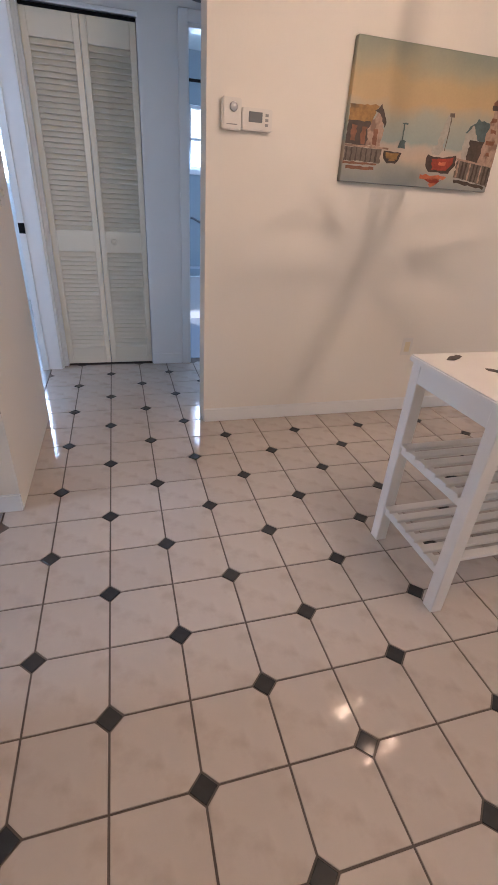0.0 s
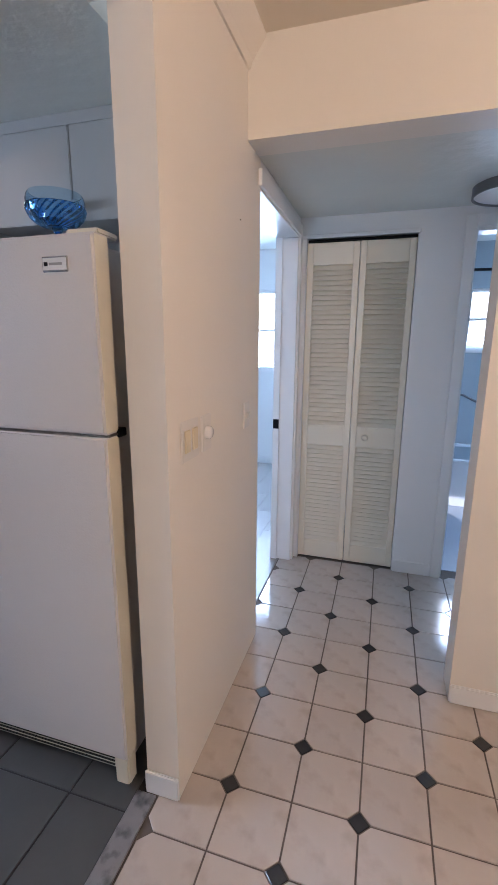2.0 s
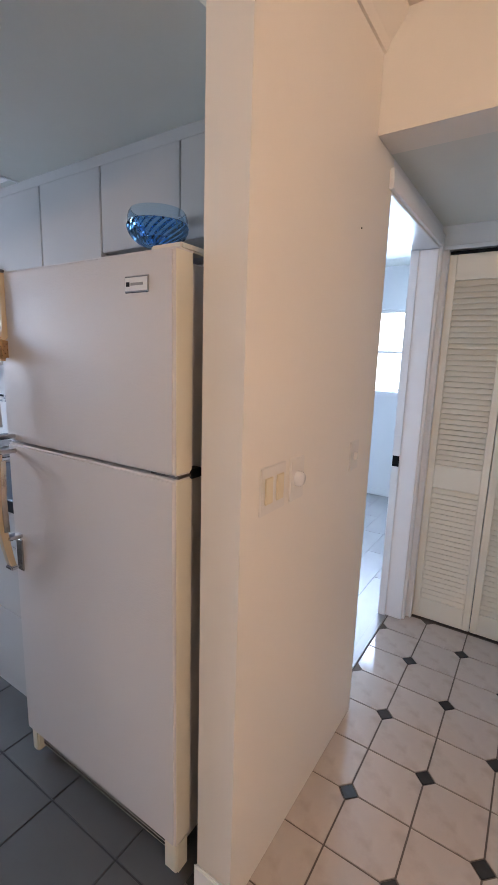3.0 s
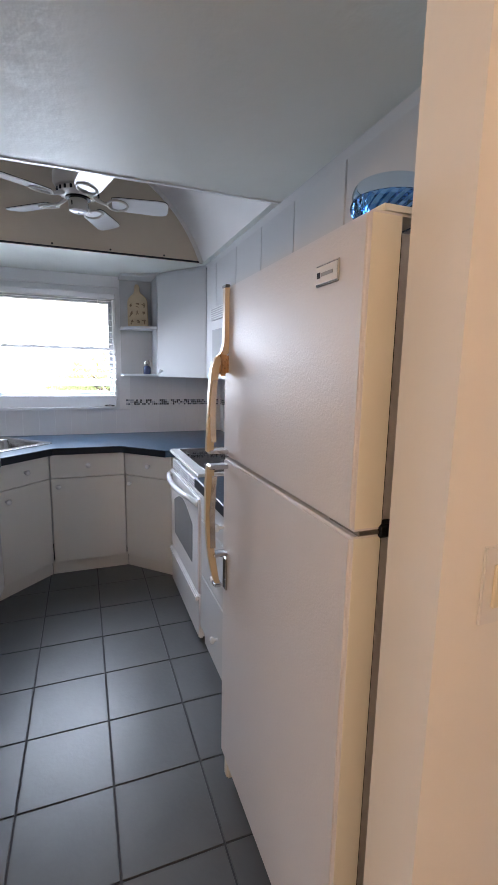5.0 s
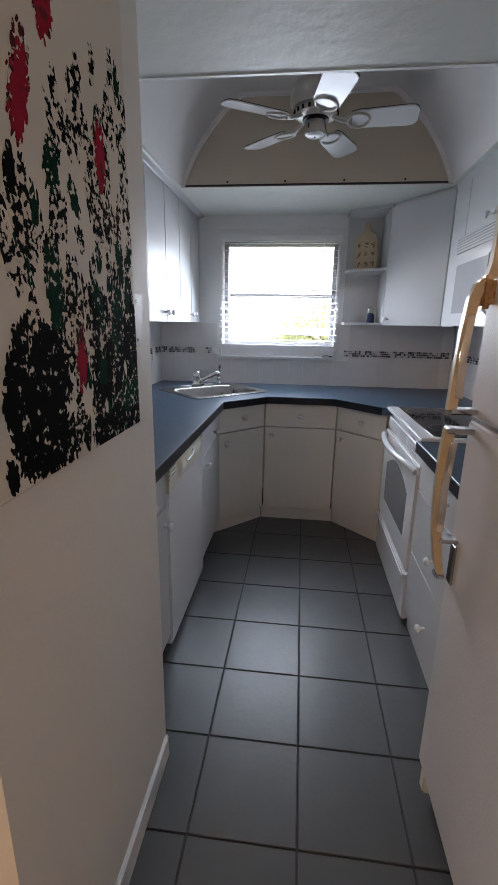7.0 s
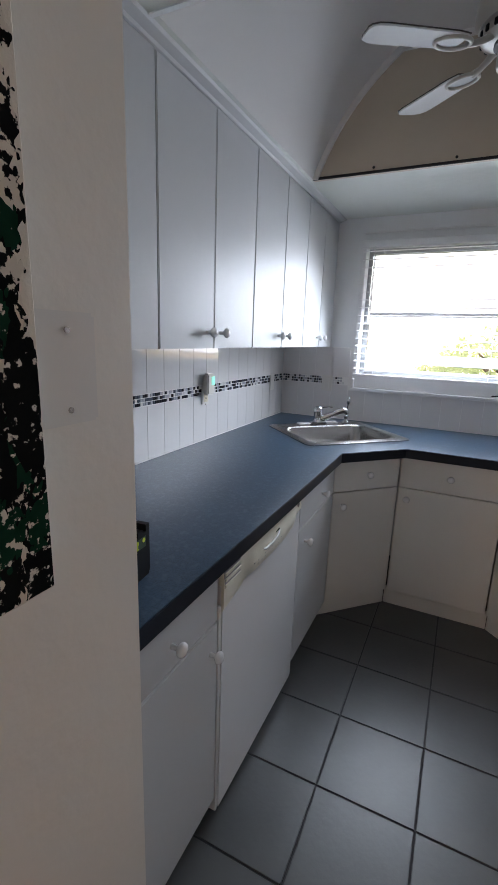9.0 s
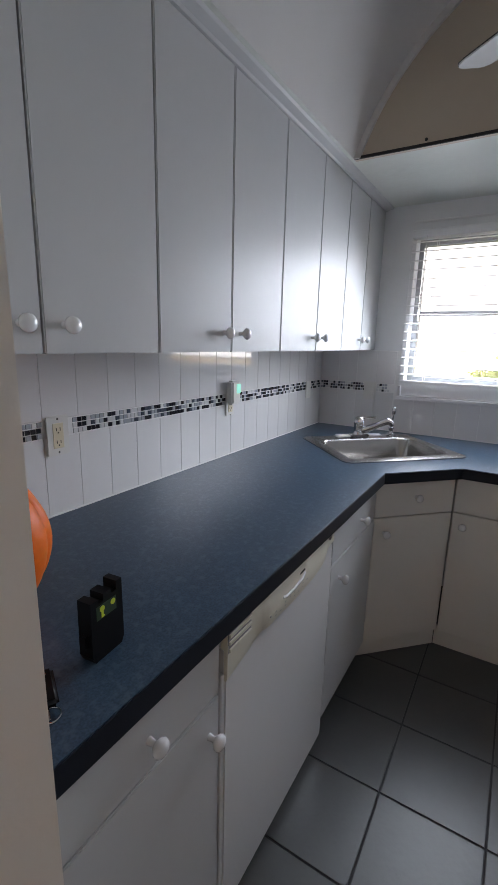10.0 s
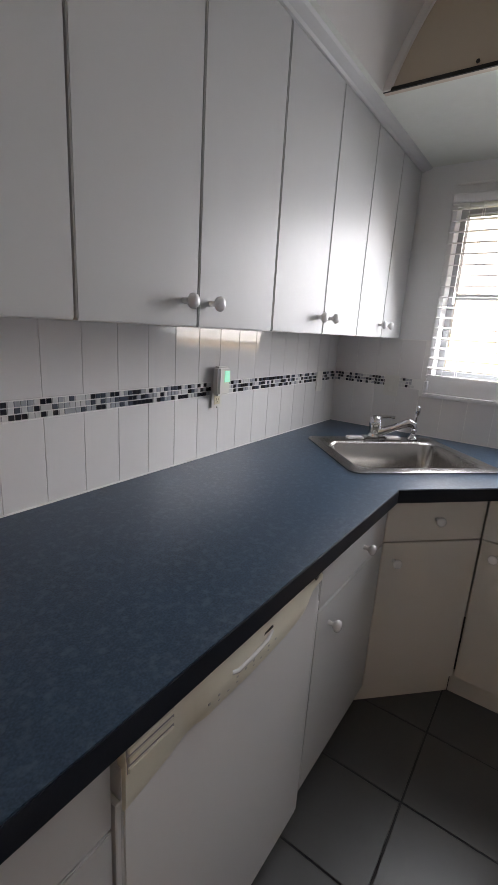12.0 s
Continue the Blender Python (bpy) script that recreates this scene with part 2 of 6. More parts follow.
# sky and water of the canvas: soft bands of colour from bottom to top
harbour_paint = material("picture_sky_and_water", (0.4, 0.4, 0.35), 0.6, vary=0.1, scale=8, fine=0.05, bump=0.0004, bump_scale=90)
hn, hl_ = harbour_paint.node_tree.nodes, harbour_paint.node_tree.links
h_tc = hn.new("ShaderNodeTexCoord")
h_sep = hn.new("ShaderNodeSeparateXYZ")
hl_.new(h_tc.outputs["Object"], h_sep.inputs[0])
h_noise = hn.new("ShaderNodeTexNoise")
h_noise.inputs["Scale"].default_value, h_noise.inputs["Detail"].default_value = 5.0, 4
hl_.new(h_tc.outputs["Object"], h_noise.inputs["Vector"])
h_add = hn.new("ShaderNodeMath")
h_add.operation = 'MULTIPLY_ADD'
h_add.inputs[1].default_value = 0.16
hl_.new(h_noise.outputs["Fac"], h_add.inputs[0])
hl_.new(h_sep.outputs["Z"], h_add.inputs[2])
h_map = hn.new("ShaderNodeMapRange")
h_map.inputs[1].default_value, h_map.inputs[2].default_value = 0.08, 0.627
hl_.new(h_add.outputs[0], h_map.inputs[0])
h_ramp = hn.new("ShaderNodeValToRGB")
for at, col in ((0.0, (0.24, 0.27, 0.27)), (0.12, (0.33, 0.33, 0.29)), (0.20, (0.50, 0.41, 0.31)), (0.30, (0.46, 0.40, 0.33)), (0.34, (0.29, 0.35, 0.33)), (0.50, (0.36, 0.37, 0.31)), (0.62, (0.50, 0.37, 0.20)), (0.76, (0.48, 0.37, 0.20)), (0.88, (0.36, 0.34, 0.24)), (1.0, (0.25, 0.28, 0.23))):
    els = h_ramp.color_ramp.elements
    e_ = els[0] if at == 0.0 else els[len(els) - 1] if at == 1.0 else els.new(at)
    e_.color = (*col, 1)
hl_.new(h_map.outputs[0], h_ramp.inputs[0])
hl_.new(h_ramp.outputs[0], next(q for q in hn if q.bl_idname == "ShaderNodeHueSaturation").inputs["Color"])
fan_white = material("fan_cream_metal", (0.46, 0.43, 0.38), 0.3, vary=0.03)
blade_white = material("white_fan_blade", (0.70, 0.70, 0.69), 0.22, vary=0.03, scale=8)
tub_white = material("white_tub", (0.70, 0.74, 0.78), 0.25, vary=0.02)

# ---- building helpers ----
POSES = {}


def box(bm, x0, x1, y0, y1, z0, z1, bevel=0.0, seg=2):
    r = bmesh.ops.create_cube(bm, size=1.0, matrix=Matrix.LocRotScale(((x0 + x1) / 2, (y0 + y1) / 2, (z0 + z1) / 2), None, (abs(x1 - x0), abs(y1 - y0), abs(z1 - z0))))
    if bevel:
        edges = list({e for v in r["verts"] for e in v.link_edges})
        bmesh.ops.bevel(bm, geom=edges, offset=bevel, segments=seg, affect='EDGES', clamp_overlap=True)
    return bm


def a_box(x0, x1, y0, y1, z0, z1, bevel=0.0, seg=2):
    return box(bmesh.new(), x0, x1, y0, y1, z0, z1, bevel, seg)


def prism(bm, pts, z0, z1, axis='z'):
    """Extrudes a closed outline between two heights along an axis."""
    def at(p, h):
        return {'z': (p[0], p[1], h), 'x': (h, p[0], p[1]), 'y': (p[0], h, p[1])}[axis]
    lo = [bm.verts.new(at(p, z0)) for p in pts]
    hi = [bm.verts.new(at(p, z1)) for p in pts]
    bm.faces.new(lo), bm.faces.new(hi)
    for i in range(len(pts)):
        j = (i + 1) % len(pts)
        bm.faces.new((lo[i], lo[j], hi[j], hi[i]))
    bmesh.ops.recalc_face_normals(bm, faces=bm.faces[:])
    return bm


def lathe(bm, profile, m=None, n=24, caps=True):
    """Turns a profile of (radius, height) about z."""
    rings = []
    for r, h in profile:
        rings.append([bm.verts.new((r * math.cos(2 * math.pi * k / n), r * math.sin(2 * math.pi * k / n), h)) for k in range(n)])
    for a, b in zip(rings, rings[1:]):
        for k in range(n):
            bm.faces.new((a[k], a[(k + 1) % n], b[(k + 1) % n], b[k]))
    if caps:
        bm.faces.new(rings[0]), bm.faces.new(rings[-1])
    bmesh.ops.recalc_face_normals(bm, faces=bm.faces[:])
    if m is not None:
        vs = [v for ring in rings for v in ring]
        bmesh.ops.transform(bm, matrix=m, verts=vs)
    return bm


def tube(bm, pts, r, n=10):
    """A round bar along a line of points; r is one radius or one a point."""
    pts = [Vector(p) for p in pts]
    rs = r if isinstance(r, (list, tuple)) else [r] * len(pts)
    rings, up = [], None
    for i, p in enumerate(pts):
        d = (pts[min(i + 1, len(pts) - 1)] - pts[max(i - 1, 0)]).normalized()
        if up is None:
            up = d.orthogonal().normalized()
        up = (up - d * up.dot(d)).normalized()
        side = d.cross(up)
        rings.append([bm.verts.new(p + rs[i] * (math.cos(2 * math.pi * k / n) * up + math.sin(2 * math.pi * k / n) * side)) for k in range(n)])
    for a, b in zip(rings, rings[1:]):
        for k in range(n):
            bm.faces.new((a[k], a[(k + 1) % n], b[(k + 1) % n], b[k]))
    bm.faces.new(rings[0]), bm.faces.new(rings[-1])
    bmesh.ops.recalc_face_normals(bm, faces=bm.faces[:])
    return bm


def to_mesh(name, bm, mat, smooth=None):
    me = bpy.data.meshes.new(name)
    bm.to_mesh(me)
    bm.free()
    me.materials.append(mat)
    if smooth is not None:
        me.shade_smooth()
        me.set_sharp_from_angle(angle=radians(smooth))
    return me


def structure(name, bm, mat, label="", category="", kind="structure", smooth=None):
    ob = new(name, to_mesh(name, bm, mat, smooth))
    POSES[ob] = Matrix()
    return tagged(ob, label, category, kind=kind)


def thing(name, label, category, at, group="", rz=0.0):
    """An Empty at the base of a thing."""
    ob = new(name)
    ob.empty_display_size = 0.1
    m = pose(*at, 0, 0, rz)
    ob.matrix_world = m
    POSES[ob] = m
    return tagged(ob, label, category, group)


def part(name, bm, mat, parent, label="", smooth=None, local=False):
    """Links a bmesh, built in world places, as one mesh under a thing or a part."""
    if not local:
        bm.transform(POSES[parent].inverted())
    ob = new(name, to_mesh(name, bm, mat, smooth))
    ob.parent = parent
    POSES[ob] = POSES[parent]
    return tagged(ob, label)


def single(name, bm, mat, label, category, group="", smooth=None):
    ob = new(name, to_mesh(name, bm, mat, smooth))
    POSES[ob] = Matrix()
    return tagged(ob, label, category, group)


# ---- large structure ----
KZ, LZ, HZ = 2.170, 2.465, 2.145      # ceilings of kitchen, living room, hall
XF, YL, YR = -3.835, 0.335, 2.655    # kitchen walls
# floors are grout beds; the tiles stand proud of them
floor_living = structure("floor_living", a_box(-0.545, 3.6, -3.4, 3.80, -0.12, -0.004), grout_brown, "cream ceramic tiles with charcoal corner dots", "floor")
floor_kitchen = structure("floor_kitchen", a_box(XF, -0.5451, 0.22, 2.73, -0.12, -0.004), grout_dark, "matt grey ceramic tiles with dark grout", "floor")
floor_bedroom = structure("floor_bedroom", a_box(-3.2, -0.5452, 2.80, 6.0, -0.12, -0.006), grout_dark, "grey wood-look planks", "floor")
structure("floor_bathroom", a_box(-0.5, 2.2, 3.8001, 6.1, -0.12, 0.0), bath_floor, "dim blue-grey bathroom floor", "floor")

structure("wall_kitchen_left", a_box(XF, -1.332, 0.22, YL, 0, KZ), wall_white, "white painted kitchen wall behind tiles", "wall")
WY0, WY1, WZ0, WZ1 = 0.862, 1.741, 1.215, 2.0
far = bmesh.new()
box(far, XF - 0.15, XF, 0.22, WY0, 0, 3.0)
box(far, XF - 0.15, XF, WY1, 2.77, 0, 3.0)
box(far, XF - 0.15, XF, WY0, WY1, 0, WZ0)
box(far, XF - 0.15, XF, WY0, WY1, WZ1, 3.0)
structure("wall_kitchen_window", far, wall_white, "white wall with a sash window over the counter", "wall")
structure("wall_kitchen_right", a_box(XF, -0.5585, YR, 2.77, 0, KZ), wall_white, "white wall behind stove and fridge", "wall")
structure("wall_stub", a_box(-0.548, -0.436, 1.94, 2.814, 0, LZ), wall_cream, "cream painted end wall with light switches", "wall")
structure("wall_return", a_box(-1.332, -0.638, 0.22, 1.108, 0, KZ), wall_cream, "short cream wall with a flower canvas", "wall")
structure("wall_header_kitchen", a_box(-0.595, -0.436, -0.2, 1.9399, KZ, LZ), wall_cream, "cream header over the kitchen opening", "wall")
structure("wall_living_left", a_box(-0.72, -0.595, -3.4, 0.22, 0, LZ), wall_cream, "plain cream living room wall", "wall")
structure("wall_picture", a_box(0.439, 3.6, 2.635, 2.78, 0, LZ), wall_cream, "cream wall with a harbour canvas", "wall")
structure("wall_header_hall", a_box(-0.4359, 0.4389, 2.635, 2.78, HZ, LZ), wall_cream, "cream header over the hall opening", "wall")
structure("wall_living_right", a_box(3.6, 3.72, -3.4, 2.78, 0, LZ), wall_cream, "plain cream living room wall", "wall")
# unseen back wall, with an assumed opening where the fill lamp stands
back = bmesh.new()
box(back, -0.72, 0.3, -3.52, -3.4, 0, LZ)
box(back, 2.1, 3.72, -3.52, -3.4, 0, LZ)
box(back, 0.3, 2.1, -3.52, -3.4, 2.05, LZ)
structure("wall_living_back", back, wall_cream, "unseen cream wall with an assumed opening for the fill lamp", "wall")
structure("ceiling_living", a_box(-0.72, 3.72, -3.52, 2.78, LZ, LZ + 0.1), ceil_cream, "cream living room ceiling", "ceiling")

# kitchen ceiling round the vault
VX0, VX1, VY0, VY1, VZ = -3.10, -1.885, 0.734, 2.296, 2.640
kc = bmesh.new()
box(kc, VX1 + 0.0005, -0.5951, 0.22, 2.77, KZ, KZ + 0.09)
box(kc, XF, VX0 - 0.02, 0.22, 2.77, KZ, KZ + 0.09)
box(kc, VX0 - 0.02, VX1, 0.22, VY0, KZ, KZ + 0.09)
box(kc, VX0 - 0.02, VX1, VY1, 2.77, KZ, KZ + 0.09)
structure("ceiling_kitchen", kc, ceil_paint, "white skim-plastered ceiling round a vault", "ceiling")
prof = []
for k in range(15):
    u = k / 14
    swell = 0.045 * 4 * u * (1 - u)
    prof.append((VY0 + 0.350 * u - 0.80 * swell, KZ + (VZ - KZ) * u + 0.60 * swell))
prof = prof + [(VY0 + VY1 - y, z) for y, z in reversed(prof)]
shell = bmesh.new()
mid_y = (VY0 + VY1) / 2
outer = [(mid_y + (y - mid_y) * 1.04, z + (0.03 if z > KZ + 0.01 else 0)) for y, z in prof]
ra = [[shell.verts.new((x, y, z)) for y, z in prof] for x in (VX0, VX1)]
rb = [[shell.verts.new((x, y, z)) for y, z in outer] for x in (VX0, VX1)]
for k in range(len(prof) - 1):
    shell.faces.new((ra[0][k], ra[0][k + 1], ra[1][k + 1], ra[1][k]))
    shell.faces.new((rb[0][k], rb[1][k], rb[1][k + 1], rb[0][k + 1]))
structure("ceiling_vault", shell, vault_paint, "curved plaster vault over the kitchen", "ceiling", smooth=40)
structure("wall_vault_end", prism(bmesh.new(), prof, VX0 - 0.02, VX0, 'x'), vault_end, "taupe panel closing the vault, warm bounce light in its colour", "wall")
structure("wall_vault_near", prism(bmesh.new(), prof, VX1 - 0.004, VX1 - 0.0005, 'x'), vault_paint, "plaster panel closing the vault", "wall")
# batten that follows the arch, sill strip with screws, edge strip at the near side
arch = bmesh.new()
inner = [(mid_y + (y - mid_y) * 0.968, KZ + (z - KZ) * 0.955) for y, z in prof]
for (a, b), (c, d) in zip(zip(prof, prof[1:]), zip(inner, inner[1:])):
    prism(arch, [a, b, d, c], VX0 + 0.001, VX0 + 0.016, 'x')
structure("trim_vault_arch", arch, vault_trim, "pale batten round the vault's end panel", "trim", smooth=30)
structure("trim_vault_sill", a_box(VX0 + 0.001, VX0 + 0.008, VY0, VY1, KZ - 0.001, KZ + 0.010), dark_gap, "dark strip under the vault's end panel", "trim")
for k in range(4):
    s = bmesh.new()
    lathe(s, [(0.006, 0), (0.006, 0.003), (0.003, 0.005)], pose(VX0 + 0.001, VY0 + 0.28 + 0.34 * k, KZ + 0.024, 0, 90, 0), 8)
    single("screw", s, dark_gap, "small dark screw in the vault panel", "screw", "vault screws")
structure("trim_vault_near", a_box(VX1 - 0.010, VX1 + 0.004, VY0 - 0.3, VY1 + 0.03, KZ - 0.004, KZ - 0.0004), trim_white, "thin edge strip of the vault", "trim")

# hall end with the closet opening and the bathroom opening
BX1, BY1 = 2.1, 5.9
HY = 3.69
hall = bmesh.new()
box(hall, -0.436, -0.393, HY, HY + 0.11, 0, HZ)
box(hall, 0.222, 0.505, HY, HY + 0.11, 0, HZ)
box(hall, -0.393, 0.222, HY, HY + 0.11, 2.035, HZ)
box(hall, 0.505, 1.30, HY, HY + 0.11, 2.05, HZ)
box(hall, 1.30, 1.42, 2.78, HY + 0.11, 0, HZ)
structure("wall_hall_end", hall, wall_white, "white hall wall with a louvred closet", "wall")
# unseen filler, added to stop sun leaking between hall and bathroom ceilings
structure("wall_above_hall", a_box(-0.436, BX1 + 0.1, HY + 0.002, HY + 0.1099, HZ + 0.0805, 2.52), wall_white, "unseen filler over the hall ceiling that keeps sun out", "wall")
structure("wall_closet_back", a_box(-0.436, 0.30, 4.35, 4.40, 0, 2.4), wall_white, "closet back", "wall")
# out of view, added so that no sun falls into the closet from above
structure("ceiling_closet", a_box(-0.436, 0.2999, 3.8002, 4.40, 2.4001, 2.46), ceil_paint, "unseen closet ceiling added to keep sun out", "ceiling")
bedw = bmesh.new()
BE0, BE1, BEZ0, BEZ1 = -2.0, -0.92, 1.17, 2.02
box(bedw, -0.565, -0.4361, 3.655, 6.0, 0, 2.45)
box(bedw, -0.565, -0.4361, 2.8141, 3.655, 2.055, 2.45)
box(bedw, -3.2, -0.5481, 2.7701, 2.82, 0, 2.45)
box(bedw, -3.2, BE0, 6.0, 6.12, 0, 2.45)
box(bedw, BE1, -0.43, 6.0, 6.12, 0, 2.45)
box(bedw, BE0, BE1, 6.0, 6.12, 0, BEZ0)
box(bedw, BE0, BE1, 6.0, 6.12, BEZ1, 2.45)
box(bedw, -3.32, -3.2, 2.77, 6.12, 0, 2.45)
structure("wall_bedroom", bedw, wall_white, "white bedroom walls with a window", "wall")
structure("ceiling_bedroom", a_box(-3.32, -0.4361, 2.7701, 6.12, 2.45, 2.52), ceil_paint, "white bedroom ceiling", "ceiling")
structure("ceiling_hall", a_box(-0.4359, 1.42, 2.7801, HY + 0.11, HZ, HZ + 0.08), ceil_paint, "white hall ceiling", "ceiling")
BWX0, BWX1, BWZ0, BWZ1 = 0.84, 1.50, 1.405, 1.97
bath = bmesh.new()
box(bath, 0.30, 0.36, 3.8001, BY1, 0, 2.4)
box(bath, BX1, BX1 + 0.1, 3.8001, BY1, 0, 2.4)
box(bath, 0.30, BWX0, BY1, BY1 + 0.12, 0, 2.4)
box(bath, BWX1, BX1 + 0.1, BY1, BY1 + 0.12, 0, 2.4)
box(bath, BWX0, BWX1, BY1, BY1 + 0.12, 0, BWZ0)
box(bath, BWX0, BWX1, BY1, BY1 + 0.12, BWZ1, 2.4)
structure("wall_bathroom", bath, wall_blue, "pale blue bathroom walls with a small window", "wall")
structure("ceiling_bathroom", a_box(0.30, BX1 + 0.1, 3.8001, BY1 + 0.12, 2.4, 2.48), ceil_paint, "white bathroom ceiling", "ceiling")


def skirting(name, x0, x1, y0, y1, mat, label="white painted skirting board"):
    bm = a_box(x0, x1, y0, y1, 0.0, 0.085, 0.005)
    structure(name, bm, mat, label, "skirting")


skirting("baseboard_stub_end", -0.553, -0.433, 1.928, 1.9399, trim_white)
skirting("baseboard_picture", 0.4395, 3.59, 2.622, 2.6349, trim_white)
skirting("baseboard_return", -1.329, -0.640, 1.1081, 1.120, trim_white)
skirting("baseboard_hall", 0.225, 0.452, HY - 0.012, HY - 0.0001, trim_white)
skirting("baseboard_bedroom", -2.9, -0.58, 5.985, 5.9999, trim_white)
# crown moulding along the stub's top
cr = bmesh.new()
prism(cr, [(-0.4359, LZ - 0.10), (-0.428, LZ - 0.10), (-0.418, LZ - 0.075), (-0.385, LZ - 0.03), (-0.372, LZ - 0.012), (-0.372, LZ - 0.0005), (-0.4359, LZ - 0.0005)], -3.39, 2.6349, 'y')
structure("trim_crown", cr, wall_cream, "cream crown moulding under the ceiling", "trim")


def door_frame(name, pieces, label):
    f = thing(name, label, "door frame", (pieces[0][0], pieces[0][2], 0.0))
    tagged(f, kind="structure")
    for p in pieces:
        part("casing_board", a_box(*p, 0.003, 1), trim_white, f)
    return f


bed_frame = door_frame("door_frame_bedroom", [
    (-0.566, -0.432, 3.625, 3.6549, 0, 2.03), (-0.566, -0.432, 2.8142, 3.625, 2.03, 2.0549), (-0.4359, -0.420, 3.640, 3.689, 0, 2.105),
    (-0.4359, -0.420, 2.78, 3.640, 2.04, 2.105), (-0.5645, -0.522, 3.612, 3.6249, 0, 2.03)], "white painted bedroom door frame, door taken off")
sp = bmesh.new()
box(sp, -0.560, -0.524, 3.6085, 3.6119, 0.902, 0.962, 0.001, 1)
part("strike_plate", sp, black_plastic, bed_frame, "dark metal strike plate")
door_frame("door_frame_bathroom", [(0.455, 0.512, HY - 0.014, HY - 0.0001, 0, 2.10), (0.5051, 0.520, HY, HY + 0.11, 0, 2.049), (0.512, 1.24, HY - 0.014, HY - 0.0001, 2.04, 2.10), (0.5201, 1.2, HY, HY + 0.11, 2.02, 2.0499)],
           "white painted bathroom door frame")
door_frame("door_frame_closet", [(-0.4, -0.3931, HY - 0.012, HY - 0.0001, 0, 2.03), (-0.43, 0.235, HY - 0.012, HY - 0.0001, 2.028, 2.05)], "white painted closet opening trim")
tr = a_box(-0.39, 0.22, HY + 0.02, HY + 0.045, 2.0125, 2.026)
structure("trim_closet_track", tr, black_plastic, "black metal closet door track", "trim")

# ---- windows ----


def window(name, axis, at, a0, a1, z0, z1, rail, depth, label, mat):
    """A white sash window in an opening: frame, two sashes with panes, a meeting rail. axis is the wall's normal."""
    w = thing(name, label, "window", {'x': (at, (a0 + a1) / 2, z0), 'y': ((a0 + a1) / 2, at, z0)}[axis])
    tagged(w, kind="structure")

    def b(u0, u1, d0, d1, h0, h1, bev=0.002):
        if axis == 'x':
            return a_box(at + d0, at + d1, u0, u1, h0, h1, bev, 1)
        return a_box(u0, u1, at + d0, at + d1, h0, h1, bev, 1)
    d = depth
    for u in ((a0, a0 + 0.03), (a1 - 0.03, a1)):
        part("window_frame", b(*u, -d, d, z0, z1), mat, w)
    for h in ((z0, z0 + 0.03), (z1 - 0.03, z1)):
        part("window_frame", b(a0 + 0.03, a1 - 0.03, -d, d, *h), mat, w)
    part("meeting_rail", b(a0 + 0.03, a1 - 0.03, -0.02, 0.02, rail - 0.013, rail + 0.013), mat, w)
    for h in ((z0 + 0.03, rail - 0.013), (rail + 0.013, z1 - 0.03)):
        p = part("pane", b(a0 + 0.03, a1 - 0.03, -0.003, 0.003, *h, 0), pane_glass, w)
        p.visible_shadow = False
    return w


# the kitchen frame and meeting rail are coloured as backlit, the others plain white
window("window_kitchen", 'x', XF - 0.10, WY0, WY1, WZ0, WZ1, 1.605, 0.03, "sash window behind a venetian blind, backlit shade in its grey", frame_shade_grey)
window("window_bedroom", 'y', 6.06, BE0, BE1, BEZ0, BEZ1, 1.58, 0.03, "white bedroom sash window", window_white)
window("window_bathroom", 'y', 5.96, BWX0, BWX1, BWZ0, BWZ1, 1.68, 0.03, "small white bathroom window", window_white)
structure("window_sill_bedroom", a_box(BE0 - 0.04, BE1 + 0.04, 5.93, 5.9999, BEZ0 - 0.06, BEZ0 - 0.001, 0.006), window_white, "white bedroom window sill", "sill")
structure("window_sill_bathroom", a_box(BWX0 - 0.04, BWX1 + 0.04, 5.85, 5.8999, BWZ0 - 0.05, BWZ0 - 0.001, 0.006), window_white, "white bathroom window sill", "sill")
# kitchen casing and deep sill ledge
casing = thing("window_casing", "white painted casing and sill ledge of the kitchen window", "window trim", (XF, 1.3, 1.117))
tagged(casing, kind="structure")
for p in ((XF, XF + 0.018, 0.838, WY0, 1.217, 2.027), (XF, XF + 0.018, WY1, 1.765, 1.217, 2.027), (XF, XF + 0.018, WY0, WY1, WZ1, 2.027)):
    part("casing_board", a_box(*p, 0.003, 1), window_white, casing)
part("casing_board", a_box(XF, XF + 0.010, 0.84, 1.79, 2.074, 2.086, 0.003, 1), window_white, casing)
part("sill_board", a_box(XF - 0.12, XF + 0.045, WY0 - 0.024, WY1 + 0.024, 1.117, 1.135, 0.004, 2), window_white, casing)
part("apron", a_box(XF, XF + 0.012, WY0 - 0.02, WY1 + 0.02, 1.1351, 1.2149, 0.003, 1), window_white, casing)
for y in (WY0 - 0.024, WY1 + 0.009):
    part("sill_end", a_box(XF + 0.0001, XF + 0.04, y, y + 0.015, 1.1351, 1.195, 0.003, 1), window_white, casing)
# venetian blind
blind = thing("venetian_blind", "white two-inch venetian blind with open slats", "blind", (XF + 0.046, 1.30, 1.212))
BY0, BY1_, BXC = 0.846, 1.757, XF + 0.046
part("head_rail", a_box(XF + 0.0185, XF + 0.072, BY0, BY1_, 1.985, 2.026, 0.003, 1), blind_white, blind)
part("bottom_rail", a_box(BXC - 0.025, BXC + 0.025, BY0, BY1_, 1.212, 1.228, 0.004, 2), blind_white, blind)
slat = bmesh.new()
box(slat, -0.024, 0.024, BY0, BY1_, -0.0018, 0.0018)
slat_mesh = to_mesh("slat", slat, blind_white)
N = 16
